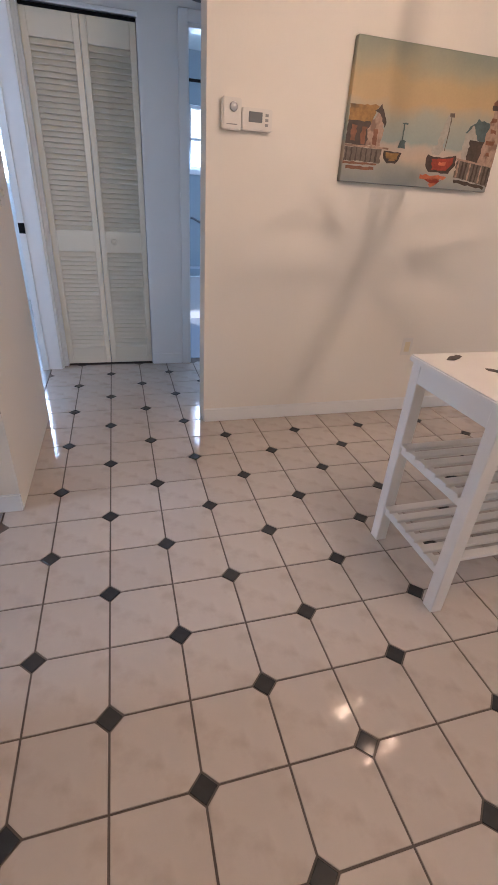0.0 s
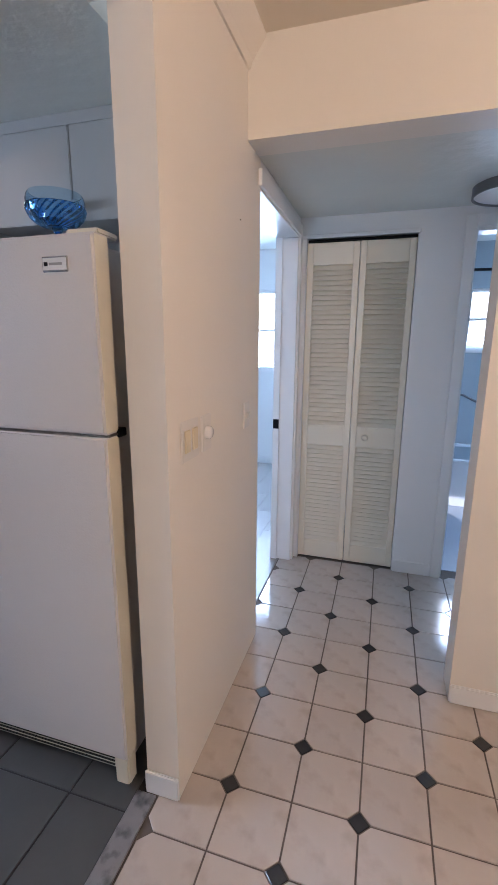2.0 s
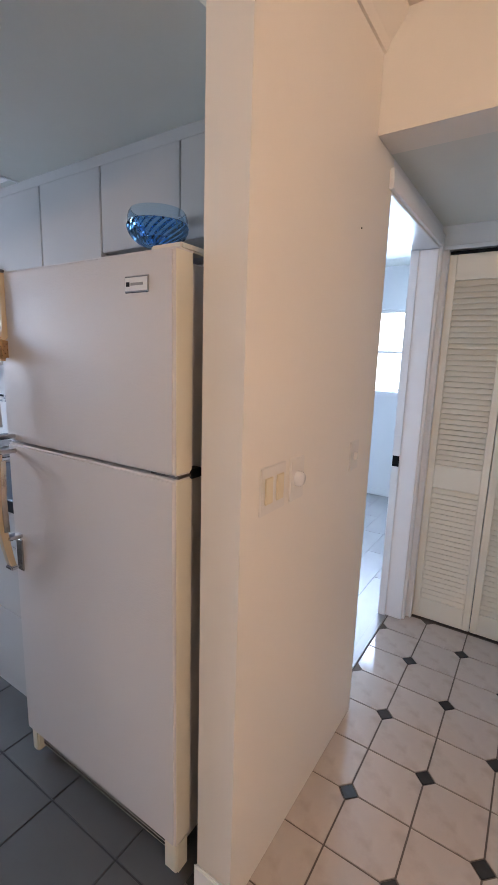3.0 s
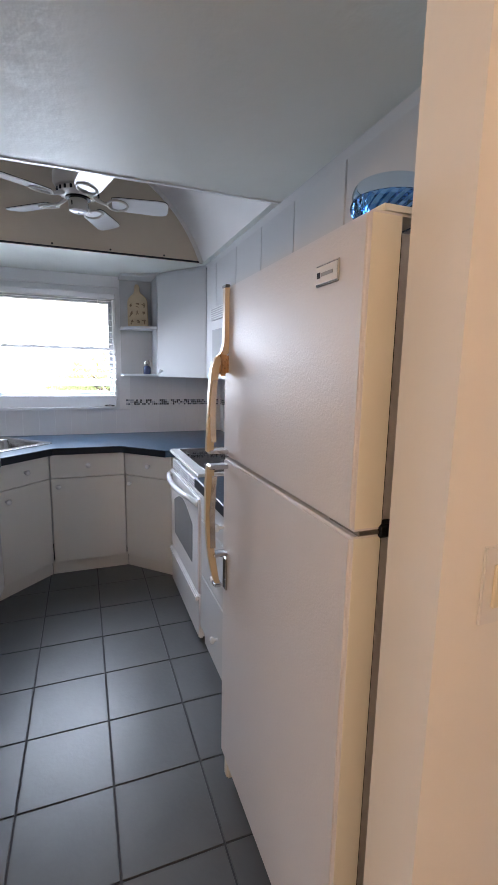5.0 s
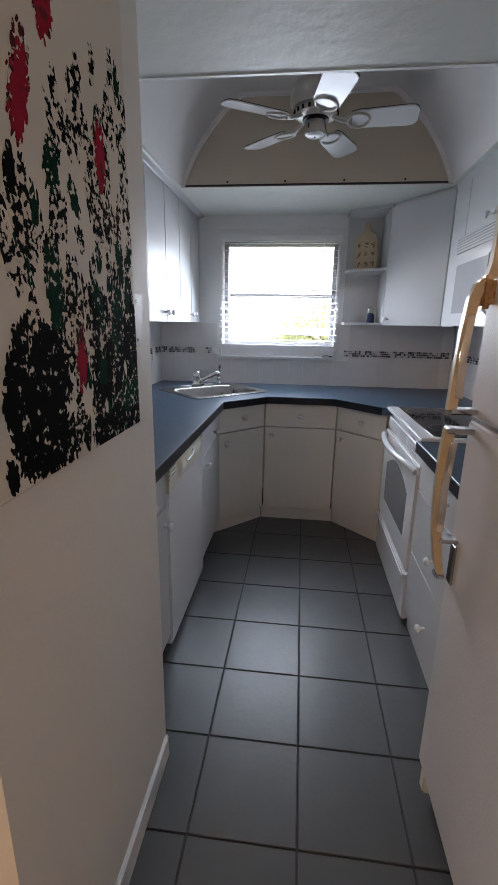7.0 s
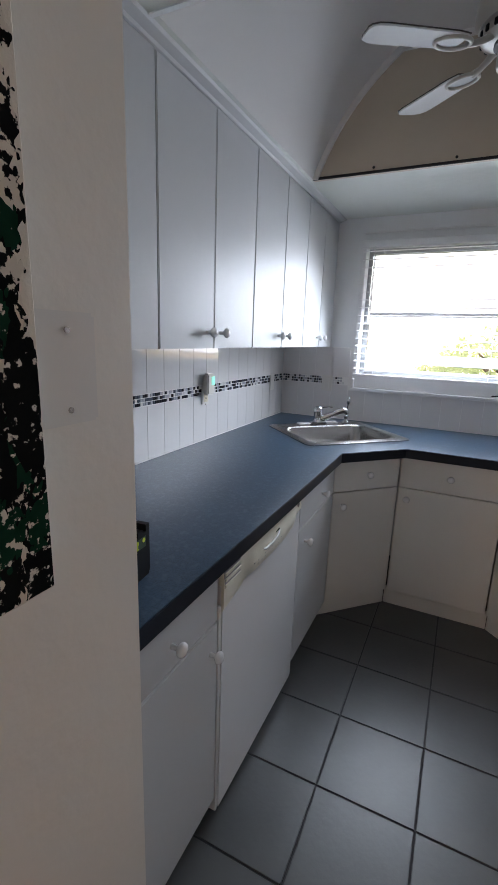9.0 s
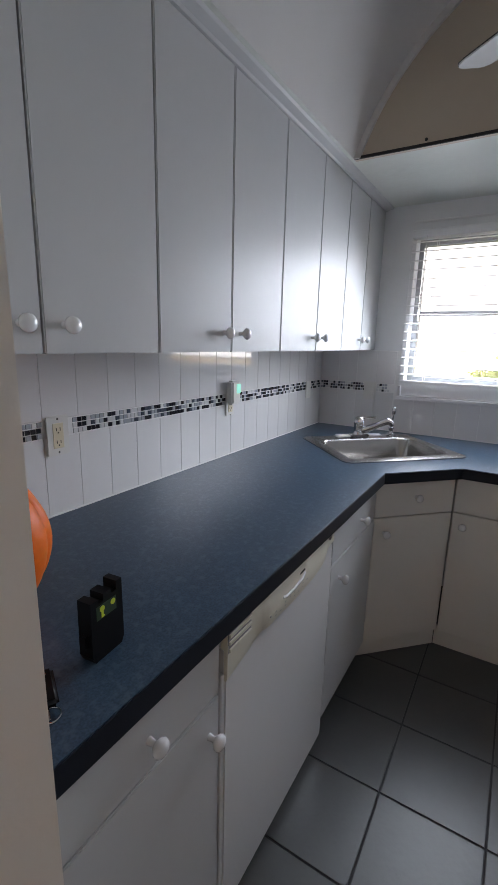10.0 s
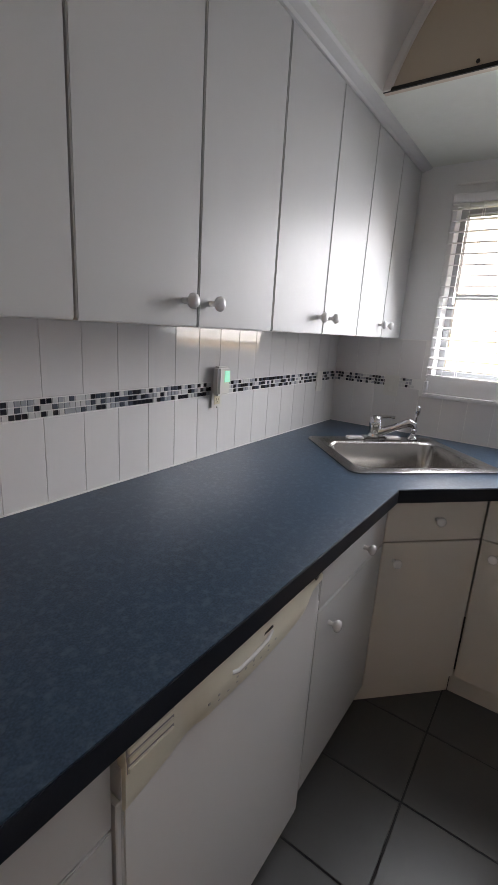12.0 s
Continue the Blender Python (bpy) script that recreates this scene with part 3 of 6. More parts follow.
for k in range(N):
    o = new("slat", slat_mesh)
    o.parent = blind
    z = 1.262 + k * (1.968 - 1.262) / (N - 1)
    o.matrix_local = POSES[blind].inverted() @ pose(BXC, 0, z, 0, 7, 0)
for y in (BY0 + 0.13, BY1_ - 0.13):
    for dx in (-0.025, 0.025):
        part("ladder_cord", a_box(BXC + dx - 0.0008, BXC + dx + 0.0008, y, y + 0.002, 1.225, 1.99), blind_white, blind)
tw = bmesh.new()
tube(tw, [(XF + 0.076, WY0 + 0.06, 1.99), (XF + 0.078, WY0 + 0.058, 1.56)], 0.004, 6)
part("tilt_wand", tw, pane_glass, blind, "clear plastic wand")
cord = bmesh.new()
tube(cord, [(XF + 0.03, 1.66, 1.147), (XF + 0.035, 1.70, 1.152), (XF + 0.03, 1.735, 1.146), (XF + 0.02, 1.72, 1.143)], 0.004, 6)
single("blind_crank", cord, dark_gap, "small dark window latch lying on the sill", "latch")

# ---- outdoors ----
structure("ground", a_box(-60, 40, -60, 60, -0.5, -0.35), grass_mat, "lawn outside the windows", "ground")
# added glowing board, gives a warm lower band to reflections of the window
structure("backdrop_far_garden", a_box(-30.1, -30, -30, 30, -0.349, 1.75), straw_glow, "glowing straw-coloured board standing for sunlit ground", "backdrop")
structure("backdrop_sky_west", a_box(-30.1, -30, -30, 30, 1.7505, 24), sky_glow, "bright overcast distance", "backdrop")
structure("backdrop_sky_north", a_box(-29, 30, 30, 30.1, -0.349, 24), sky_glow, "bright overcast distance", "backdrop")


def tree(x, y, h, seed, spread):
    rnd = random.Random(seed)
    t = thing("tree", "leafy green tree on the lawn outside", "tree", (x, y, -0.35), "garden trees")
    tb = bmesh.new()
    tube(tb, [(x, y, -0.35), (x + 0.05, y + 0.03, h * 0.3), (x - 0.02, y, h * 0.62)], [0.14, 0.10, 0.05], 8)
    for k in range(6):
        a = k * 1.05 + rnd.random()
        b = h * (0.22 + 0.06 * k)
        tube(tb, [(x, y, b), (x + math.cos(a) * spread * 0.6, y + math.sin(a) * spread * 0.6, b + h * 0.22)], [0.05, 0.015], 6)
    part("trunk", tb, bark_mat, t)
    verts, faces = [], []
    for k in range(90):
        a, r = rnd.random() * 6.283, spread * math.sqrt(rnd.random())
        c = Vector((x + math.cos(a) * r, y + math.sin(a) * r, h * 0.62 + (rnd.random() - 0.5) * h * 0.7 * (1.15 - (r / spread) ** 2)))
        for j in range(15):
            p = c + Vector((rnd.gauss(0, 1), rnd.gauss(0, 1), rnd.gauss(0, 0.8))) * 0.16 * spread / 1.2
            u = Vector((rnd.gauss(0, 1), rnd.gauss(0, 1), rnd.gauss(0, 1))).normalized()
            v = u.orthogonal().normalized()
            s = 0.035 + rnd.random() * 0.045
            i = len(verts)
            verts += [p - u * s, p + v * s * 0.5, p + u * s, p - v * s * 0.5]
            faces.append((i, i + 1, i + 2, i + 3))
    me = bpy.data.meshes.new("crown")
    me.from_pydata([tuple(v) for v in verts], [], faces)
    me.materials.append(leaf_mat)
    ob = new("crown", me)
    ob.parent = t
    ob.matrix_local = POSES[t].inverted()
    return t


tree(-9.6, 2.15, 1.75, 3, 0.95)
tree(-12.5, 3.9, 2.5, 5, 1.2)
tree(-13.0, 1.2, 1.2, 8, 0.7)

# ---- kitchen: base units ----
FY = 0.995          # fronts of the left run
CT = 0.915          # worktop height


def knob(parent, at, towards, mat=None):
    """A turned white knob, its axis pointing towards a direction."""
    bm = bmesh.new()
    q = Vector(towards).to_track_quat('Z', 'Y').to_matrix().to_4x4()
    lathe(bm, [(0.0075, 0), (0.0065, 0.006), (0.006, 0.013), (0.011, 0.018), (0.0165, 0.023), (0.0175, 0.028), (0.0145, 0.034), (0.008, 0.0375), (0.002, 0.0385)], Matrix.Translation(at) @ q, 16)
    return part("knob", bm, mat or knob_white, parent, smooth=60)


def base_unit(x0, x1, y, facing, label, fronts, mat, y_back, knobs, recess=0.055):
    """A straight base cabinet: carcass, recessed plinth, fronts as (name, z0, z1, x0, x1)."""
    s = -facing
    c = thing("base_cabinet", label, "cabinet", ((x0 + x1) / 2, y, 0), "kitchen base cabinets")
    ya, yb = y + s * 0.021, y_back
    part("carcass", a_box(x0 + 0.001, x1 - 0.001, min(ya, yb), max(ya, yb), 0.095, 0.868), mat, c)
    yt = y + s * recess
    part("plinth", a_box(x0 + 0.001, x1 - 0.001, min(yt, yb), max(yt, yb), 0.0, 0.0949), mat, c)
    made = {}
    for k, (n, z0, z1) in enumerate(fronts):
        made[k] = part(n, a_box(x0 + 0.002, x1 - 0.002, min(y, y + s * 0.02), max(y, y + s * 0.02), z0, z1, 0.0025, 2), mat, c)
    for k, x, z in knobs:
        knob(made[k], (x, y, z), (0, facing, 0))
    return c


base_unit(-1.779, -1.334, FY, 1, "white laminate base cabinet with drawer and round knobs", [("drawer_front", 0.703, 0.864), ("door", 0.100, 0.697)], cab_white, YL + 0.012, [(0, -1.572, 0.765), (1, -1.742, 0.622)])
base_unit(-2.922, -2.418, FY, 1, "white laminate base cabinet next to the dishwasher", [("drawer_front", 0.703, 0.864), ("door", 0.100, 0.697)], cab_white, YL + 0.012, [(0, -2.72, 0.765), (1, -2.50, 0.625)])
base_unit(-2.118, -1.335, 2.035, -1, "white base cabinet of three drawers beside the stove", [("drawer_front", 0.703, 0.864), ("drawer_front", 0.405, 0.697), ("drawer_front", 0.100, 0.399)], cab_white, YR - 0.012,
          [(0, -1.73, 0.785), (1, -1.80, 0.52), (2, -1.80, 0.22)], recess=0.024)


def slanted_unit(p, q, depth_pts, label, mat, knobs, names=("drawer_front", "door"), top=0.868):
    """A base cabinet whose front runs from p to q in plan."""
    p, q = Vector((*p, 0)), Vector((*q, 0))
    d = (q - p).normalized()
    n = Vector((-d.y, d.x, 0))
    if n.x < 0:
        n = -n
    c = thing("base_cabinet", label, "cabinet", ((p.x + q.x) / 2, (p.y + q.y) / 2, 0), "kitchen base cabinets")

    def slab(z0, z1, off, th, inset=0.0006):
        a, b = p + d * inset + n * off, q - d * inset + n * off
        return prism(bmesh.new(), [(a.x, a.y), (b.x, b.y), (b.x - n.x * th, b.y - n.y * th), (a.x - n.x * th, a.y - n.y * th)], z0, z1)
    part("carcass", prism(bmesh.new(), [(v.x, v.y) for v in (p - n * 0.0215, q - n * 0.0215)] + list(depth_pts), 0.095, top), mat, c)
    part("plinth", slab(0.0, 0.0949, -0.035, 0.016, -0.015), mat, c)
    f = []
    for nm, z0, z1 in zip(names, (0.703, 0.100), (0.864, 0.697)):
        bm = slab(z0, z1, 0.0, 0.02)
        bmesh.ops.bevel(bm, geom=bm.edges[:], offset=0.002, segments=1, affect='EDGES')
        f.append(part(nm, bm, mat, c))
    for k, u, z in knobs:
        v = p + (q - p) * u
        knob(f[k], (v.x, v.y, z), n)
    return c


slanted_unit((-2.9255, 0.9945), (-3.203, 1.263), [(-3.80, 1.20), (-3.80, 0.36), (-2.93, 0.36)], "cream-white corner sink cabinet set at an angle", cab_cream, [(0, 0.5, 0.785), (1, 0.13, 0.63)], top=0.70)
slanted_unit((-3.2055, 1.2665), (-3.2055, 1.7535), [(-3.80, 1.7535), (-3.80, 1.2665)], "cream-white base cabinet under the window", cab_cream, [(0, 0.5, 0.785), (1, 0.1, 0.645)])
slanted_unit((-3.203, 1.757), (-2.9275, 2.0325), [(-2.9275, 2.64), (-3.80, 2.64), (-3.80, 1.757)], "cream-white angled corner cabinet beside the stove", cab_cream, [(0, 0.55, 0.785), (1, 0.13, 0.645)])

# dishwasher
dw = thing("dishwasher", "white built-in dishwasher with an aged cream control panel", "dishwasher", (-2.098, FY, 0))
DX0, DX1 = -2.416, -1.781
part("body", a_box(DX0, DX1, YL + 0.012, FY - 0.03, 0.03, 0.866), app_cream, dw)
part("door_panel", a_box(DX0 + 0.012, DX1 - 0.012, FY - 0.029, FY + 0.004, 0.045, 0.798, 0.004, 2), app_white, dw)
part("side_trim", a_box(DX1 - 0.0115, DX1 - 0.001, FY - 0.0299, FY + 0.002, 0.045, 0.738, 0.002, 1), app_white, dw)
part("side_trim", a_box(DX0 + 0.001, DX0 + 0.0115, FY - 0.0299, FY + 0.002, 0.045, 0.738, 0.002, 1), app_white, dw)
part("kick_plate", a_box(DX0 + 0.005, DX1 - 0.005, FY - 0.06, FY - 0.05, 0.0, 0.044), dark_gap, dw)
# control panel: flat at both ends, a swelling middle whose lower edge hangs in a shallow curve
cp = bmesh.new()
nx = 40
edge_x, edge_z = (-2.41, -2.36, -2.30, -2.22, -2.09, -1.99, -1.93, -1.89, -1.78), (0.802, 0.794, 0.770, 0.757, 0.752, 0.756, 0.756, 0.738, 0.716)
rows = []
for k in range(nx + 1):
    x = DX0 + 0.013 + k / nx * (DX1 - DX0 - 0.026)
    zb = float(np.interp(x, edge_x, edge_z))
    w = float(np.interp(x, (-2.37, -2.28, -1.96, -1.905), (0, 1, 1, 0)))
    w = w * w * (3 - 2 * w)
    rows.append([cp.verts.new((x, FY + 0.002 + o * (0.35 + 0.65 * w), z)) for o, z in ((-0.03, 0.862), (0.004, 0.862), (0.010, 0.840), (0.014, 0.822), (0.020, 0.806), (0.020, zb + 0.022), (0.017, zb + 0.006), (0.0095, zb), (-0.03, zb))])
for a, b in zip(rows, rows[1:]):
    for j in range(8):
        cp.faces.new((a[j], a[j + 1], b[j + 1], b[j]))
    cp.faces.new((a[8], a[0], b[0], b[8]))
cp.faces.new(rows[0]), cp.faces.new(rows[-1])
bmesh.ops.recalc_face_normals(cp, faces=cp.faces[:])
panel = part("control_panel", cp, app_cream, dw, "aged cream control panel", smooth=35)
# nearly flush plate, its grey is the shade between the cream louvres
part("vent_recess", a_box(-1.888, -1.796, FY + 0.0060, FY + 0.0095, 0.786, 0.838, 0.001, 1), btn_grey, panel)
for k in range(3):
    part("louvre", a_box(-1.885, -1.797, FY + 0.0085, FY + 0.0135, 0.789 + 0.017 * k, 0.7985 + 0.017 * k, 0.0015, 1), app_cream, panel)
hnd = bmesh.new()
tube(hnd, [(-2.155, FY + 0.018, 0.812), (-2.13, FY + 0.0235, 0.806), (-2.08, FY + 0.0245, 0.803), (-2.035, FY + 0.0235, 0.802), (-2.02, FY + 0.020, 0.806)], 0.0042, 8)
part("latch_grip", hnd, app_white, panel, smooth=60)
# dark wedge stands for the shade at the pocket's far end
part("latch_pocket", prism(bmesh.new(), [(-2.162, 0.810), (-2.115, 0.809), (-2.130, 0.820), (-2.158, 0.822)], FY + 0.0150, FY + 0.0180, 'y'), dark_gap, panel)
for k in range(9):
    x = -1.955 - 0.026 * k
    for z, h in ((0.786, 0.004), (0.776, 0.0025)):
        if (k * 5 + round(z * 1000)) % 4:
            part("button_mark", a_box(x - 0.005, x, FY + 0.0190, FY + 0.0224, z, z + h), mark_grey, panel)
em = bmesh.new()
lathe(em, [(0.013, 0), (0.013, 0.004), (0.009, 0.0055), (0.002, 0.0055)], pose(-2.372, FY + 0.0045, 0.832, -90, 0, 0), 16)
part("badge", em, chrome, dw, "small round chrome badge", smooth=50)

# worktops
ctop = bmesh.new()
outline = [(-1.3325, YL + 0.001), (-1.3325, 1.027), (-2.893, 1.027), (-3.168, 1.288), (-3.168, 1.728), (-2.905, 1.995), (-2.905, YR - 0.001), (XF + 0.001, YR - 0.001), (XF + 0.001, YL + 0.001)]
SC = Vector((-3.35, 0.876, 0))
su = Vector((-0.714, 0.70, 0)).normalized()
sv = Vector((-su.y, su.x, 0))
if sv.x > 0:
    sv = -sv


def sink_ring(w, d, r, n=5):
    """A rounded rectangle in the sink's own directions."""
    out = []
    for cx, cy, a0 in ((w - r, d - r, 0), (-(w - r), d - r, 90), (-(w - r), -(d - r), 180), (w - r, -(d - r), 270)):
        for k in range(n + 1):
            a = radians(a0 + 90 * k / n)
            v = SC + su * (cx + r * math.cos(a)) + sv * (cy + r * math.sin(a))
            out.append((v.x, v.y))
    return out


def slab_with_hole(bm, outer, hole, z0, z1):
    """A slab with an opening: top and bottom are filled between both outlines."""
    loops = []
    for z in (z0, z1):
        es, rings = [], []
        for pts in (outer, hole):
            vs = [bm.verts.new((p[0], p[1], z)) for p in pts]
            es += [bm.edges.new((vs[i], vs[(i + 1) % len(vs)])) for i in range(len(vs))]
            rings.append(vs)
        bmesh.ops.triangle_fill(bm, edges=es, use_beauty=True)
        loops.append(rings)
    for k in range(2):
        a, b = loops[0][k], loops[1][k]
        for i in range(len(a)):
            j = (i + 1) % len(a)
            bm.faces.new((a[i], a[j], b[j], b[i]))
    bmesh.ops.recalc_face_normals(bm, faces=bm.faces[:])


slab_with_hole(ctop, outline, sink_ring(0.285, 0.235, 0.05), 0.8695, CT)
wt = thing("worktop", "slate-blue speckled laminate worktop with a dark edge", "worktop", (-2.5, 0.7, 0.8695))
part("top", ctop, counter_blue, wt)
edge = bmesh.new()
ln = [(-1.3325, 1.027), (-2.893, 1.027), (-3.168, 1.288), (-3.168, 1.728), (-2.905, 1.995)]
for a, b in zip(ln, ln[1:]):
    d = (Vector(b) - Vector(a)).normalized()
    n = Vector((d.y, -d.x))
    if n.x < 0 or (abs(n.x) < 0.01 and n.y < 0):
        n = -n
    prism(edge, [a, b, (b[0] + n.x * 0.0025, b[1] + n.y * 0.0025), (a[0] + n.x * 0.0025, a[1] + n.y * 0.0025)], 0.868, CT - 0.003)
part("edge_band", edge, counter_edge, wt, "near-black laminate edge")
wt2 = thing("worktop", "short slate-blue laminate worktop between stove and fridge", "worktop", (-1.73, 2.3, 0.8695))
part("top", a_box(-2.118, -1.335, 2.006, YR - 0.001, 0.8695, CT, 0.002, 1), counter_blue, wt2)
part("edge_band", a_box(-2.118, -1.335, 2.0035, 2.0059, 0.868, CT - 0.003), counter_edge, wt2, "near-black laminate edge")

# sink
sink = thing("sink", "stainless steel drop-in corner sink", "sink", (SC.x, SC.y, 0.74))
rim = bmesh.new()
loops = [(sink_ring(0.318, 0.275, 0.045), CT + 0.001), (sink_ring(0.318, 0.275, 0.045), CT + 0.006), (sink_ring(0.300, 0.258, 0.045), CT + 0.009)]
vv = [[rim.verts.new((p[0], p[1], z)) for p in ring] for ring, z in loops]
SC0 = SC.copy()
SC = SC0 - sv * 0.025
inner_loops = [(sink_ring(0.268, 0.195, 0.06), CT + 0.007), (sink_ring(0.260, 0.187, 0.06), CT - 0.004), (sink_ring(0.245, 0.172, 0.055), CT - 0.15), (sink_ring(0.215, 0.142, 0.05), CT - 0.172), (sink_ring(0.04, 0.04, 0.035), CT - 0.178)]
vv += [[rim.verts.new((p[0], p[1], z)) for p in ring] for ring, z in inner_loops]
SC = SC0
for a, b in zip(vv, vv[1:]):
    for i in range(len(a)):
        j = (i + 1) % len(a)
        rim.faces.new((a[i], a[j], b[j], b[i]))
rim.faces.new(vv[-1])
bmesh.ops.recalc_face_normals(rim, faces=rim.faces[:])
part("bowl", rim, steel, sink, smooth=45)
dr = bmesh.new()
lathe(dr, [(0.038, 0.0), (0.038, 0.004), (0.028, 0.002), (0.004, 0.001)], pose(SC.x - sv.x * 0.025, SC.y - sv.y * 0.025, CT - 0.1775), 20)
part("drain", dr, chrome, sink, smooth=50)
deck = SC + sv * 0.222
fc = thing("faucet", "chrome single-lever kitchen faucet with a low pull-out spout", "faucet", (deck.x, deck.y, CT + 0.0095))


def deck_block(u, half_u, half_v, z0, z1, bev):
    c = deck + su * u
    bm = prism(bmesh.new(), [(v.x, v.y) for v in (c - su * half_u - sv * half_v, c + su * half_u - sv * half_v, c + su * half_u + sv * half_v, c - su * half_u + sv * half_v)], CT + z0, CT + z1)
    bmesh.ops.bevel(bm, geom=bm.edges[:], offset=bev, segments=2, affect='EDGES')
    return bm


part("base_plate", deck_block(0.0, 0.055, 0.026, 0.0095, 0.024, 0.005), chrome, fc, smooth=50)
for u in (-0.095, 0.095):
    part("side_cover", deck_block(u, 0.039, 0.023, 0.0095, 0.021, 0.004), knob_white, fc, "white plastic deck cover", smooth=40)
fbody = bmesh.new()
lathe(fbody, [(0.029, CT + 0.024), (0.027, CT + 0.035), (0.026, CT + 0.075), (0.028, CT + 0.080), (0.028, CT + 0.104), (0.022, CT + 0.116), (0.010, CT + 0.122), (0.002, CT + 0.123)], pose(deck.x, deck.y, 0), 24)
part("body", fbody, chrome, fc, smooth=50)
sd = Vector((-0.30, 0.95, 0)).normalized()
z0 = CT
spout = bmesh.new()
tube(spout, [deck + sd * r + Vector((0, 0, z0 + h)) for r, h in ((0.0, 0.040), (0.04, 0.052), (0.09, 0.076), (0.125, 0.095), (0.150, 0.104), (0.168, 0.098), (0.174, 0.080))], [0.021, 0.020, 0.017, 0.018, 0.020, 0.018, 0.013], 14)
part("spout", spout, chrome, fc, smooth=60)
lv = bmesh.new()
tube(lv, [deck + sd * r + Vector((0, 0, z0 + h)) for r, h in ((-0.004, 0.112), (0.030, 0.118), (0.062, 0.122), (0.085, 0.121))], [0.010, 0.007, 0.006, 0.007], 10)
part("lever", lv, chrome, fc, smooth=60)
sd0 = deck + su * 0.205 + sv * 0.005
dsp = thing("sink_sprayer", "slim chrome side sprayer upright on the sink deck", "sprayer", (sd0.x, sd0.y, CT + 0.0095))
db = bmesh.new()
lathe(db, [(0.024, 0), (0.022, 0.010), (0.013, 0.016), (0.011, 0.034), (0.016, 0.040), (0.015, 0.046), (0.005, 0.052)], pose(sd0.x, sd0.y, CT + 0.0095), 16)
part("holder", db, chrome, dsp, smooth=50)
db = bmesh.new()
lathe(db, [(0.0048, 0.0525), (0.0045, 0.115), (0.009, 0.124), (0.012, 0.140), (0.010, 0.156), (0.004, 0.164), (0.001, 0.165)], pose(sd0.x, sd0.y, CT + 0.0095) @ pose(0, 0, 0, -4, 4, 0), 14)
part("spray_head", db, chrome, dsp, smooth=50)

# ---- kitchen: upper units ----
UY, UZ0, UZ1 = 0.675, 1.392, 2.150


def upper_unit(x0, x1, front, facing, z0, z1, seam, label, y_back, knob_z=None, knob_dx=0.06, mat=None, one=False):
    s = -facing
    mat = mat or cab_white
    c = thing("wall_cabinet", label, "cabinet", ((x0 + x1) / 2, front, z0), "kitchen wall cabinets")
    ya, yb = front + s * 0.021, y_back
    part("carcass", a_box(x0 + 0.0005, x1 - 0.0005, min(ya, yb), max(ya, yb), z0 + 0.002, KZ - 0.001), mat, c)
    spans = [(x0, x1)] if one else [(x0, seam), (seam, x1)]
    for k, (a, b) in enumerate(spans):
        d = part("door", a_box(a + 0.0022, b - 0.0022, min(front, front + s * 0.02), max(front, front + s * 0.02), z0, z1, 0.0025, 2), mat, c)
        if knob_z is not None:
            kx = (b - knob_dx if k == 0 else a + knob_dx)
            knob(d, (kx, front, knob_z), (0, facing, 0))
    return c


edges_l = [(-1.9655, -1.334, -1.652), (-2.6065, -1.966, -2.285), (-3.2495, -2.607, -2.937), (-3.832, -3.250, -3.548)]
for k, (a, b, m) in enumerate(edges_l):
    upper_unit(a, b, UY, 1, UZ0, UZ1, m, "white laminate wall cabinet with two doors and turned knobs", YL + 0.001, 1.447, 0.046)
structure("trim_cabinet_left", prism(bmesh.new(), [(UY - 0.02, 2.1505), (UY + 0.006, 2.1505), (UY + 0.012, 2.156), (UY + 0.038, 2.162), (UY + 0.044, KZ - 0.001), (UY - 0.02, KZ - 0.001)], XF + 0.001, -1.3325, 'x'), cab_white, "white moulding over the wall cabinets", "trim")
RY = 2.325
RZ1 = 2.131
upper_unit(-1.354, -0.560, RY, -1, 1.834, RZ1, -0.965, "white wall cabinet over the fridge", YR - 0.001, 1.88, 0.03)
upper_unit(-2.089, -1.355, RY, -1, 1.392, RZ1, -1.735, "white wall cabinet between microwave and fridge", YR - 0.001)
upper_unit(-2.861, -2.0895, RY, -1, 1.845, RZ1, -2.465, "short white wall cabinet over the microwave", YR - 0.001, 1.885, 0.05)
upper_unit(-3.10, -2.8615, RY, -1, 1.392, RZ1, 0, "narrow white wall cabinet beside the microwave", YR - 0.001, one=True)
structure("trim_cabinet_right", prism(bmesh.new(), [(RY + 0.02, RZ1 + 0.003), (RY + 0.006, RZ1 + 0.003), (RY + 0.002, KZ - 0.001), (RY + 0.02, KZ - 0.001)], -3.12, -0.5585, 'x'), cab_white, "white moulding over the wall cabinets", "trim")
# angled corner wall cabinet and open shelves beside the window
P0, P1 = Vector((-3.53, 2.050)), Vector((-3.103, 2.325))
dc = thing("corner_wall_cabinet", "white angled corner wall cabinet with one tall door", "cabinet", (-3.3, 2.2, UZ0), "kitchen wall cabinets")
part("carcass", prism(bmesh.new(), [(P0.x - 0.012, P0.y + 0.02), (P1.x - 0.012, P1.y + 0.02), (P1.x, YR - 0.001), (XF + 0.001, YR - 0.001), (XF + 0.001, P0.y + 0.02)], UZ0 + 0.002, KZ - 0.001), cab_white, dc)
dd = (P1 - P0).normalized()
dn = Vector((dd.y, -dd.x))
a, b = P0 + dd * 0.005, P1 - dd * 0.003
bm = prism(bmesh.new(), [(a.x, a.y), (b.x, b.y), (b.x - dn.x * 0.02, b.y - dn.y * 0.02), (a.x - dn.x * 0.02, a.y - dn.y * 0.02)], UZ0, RZ1 + 0.015)
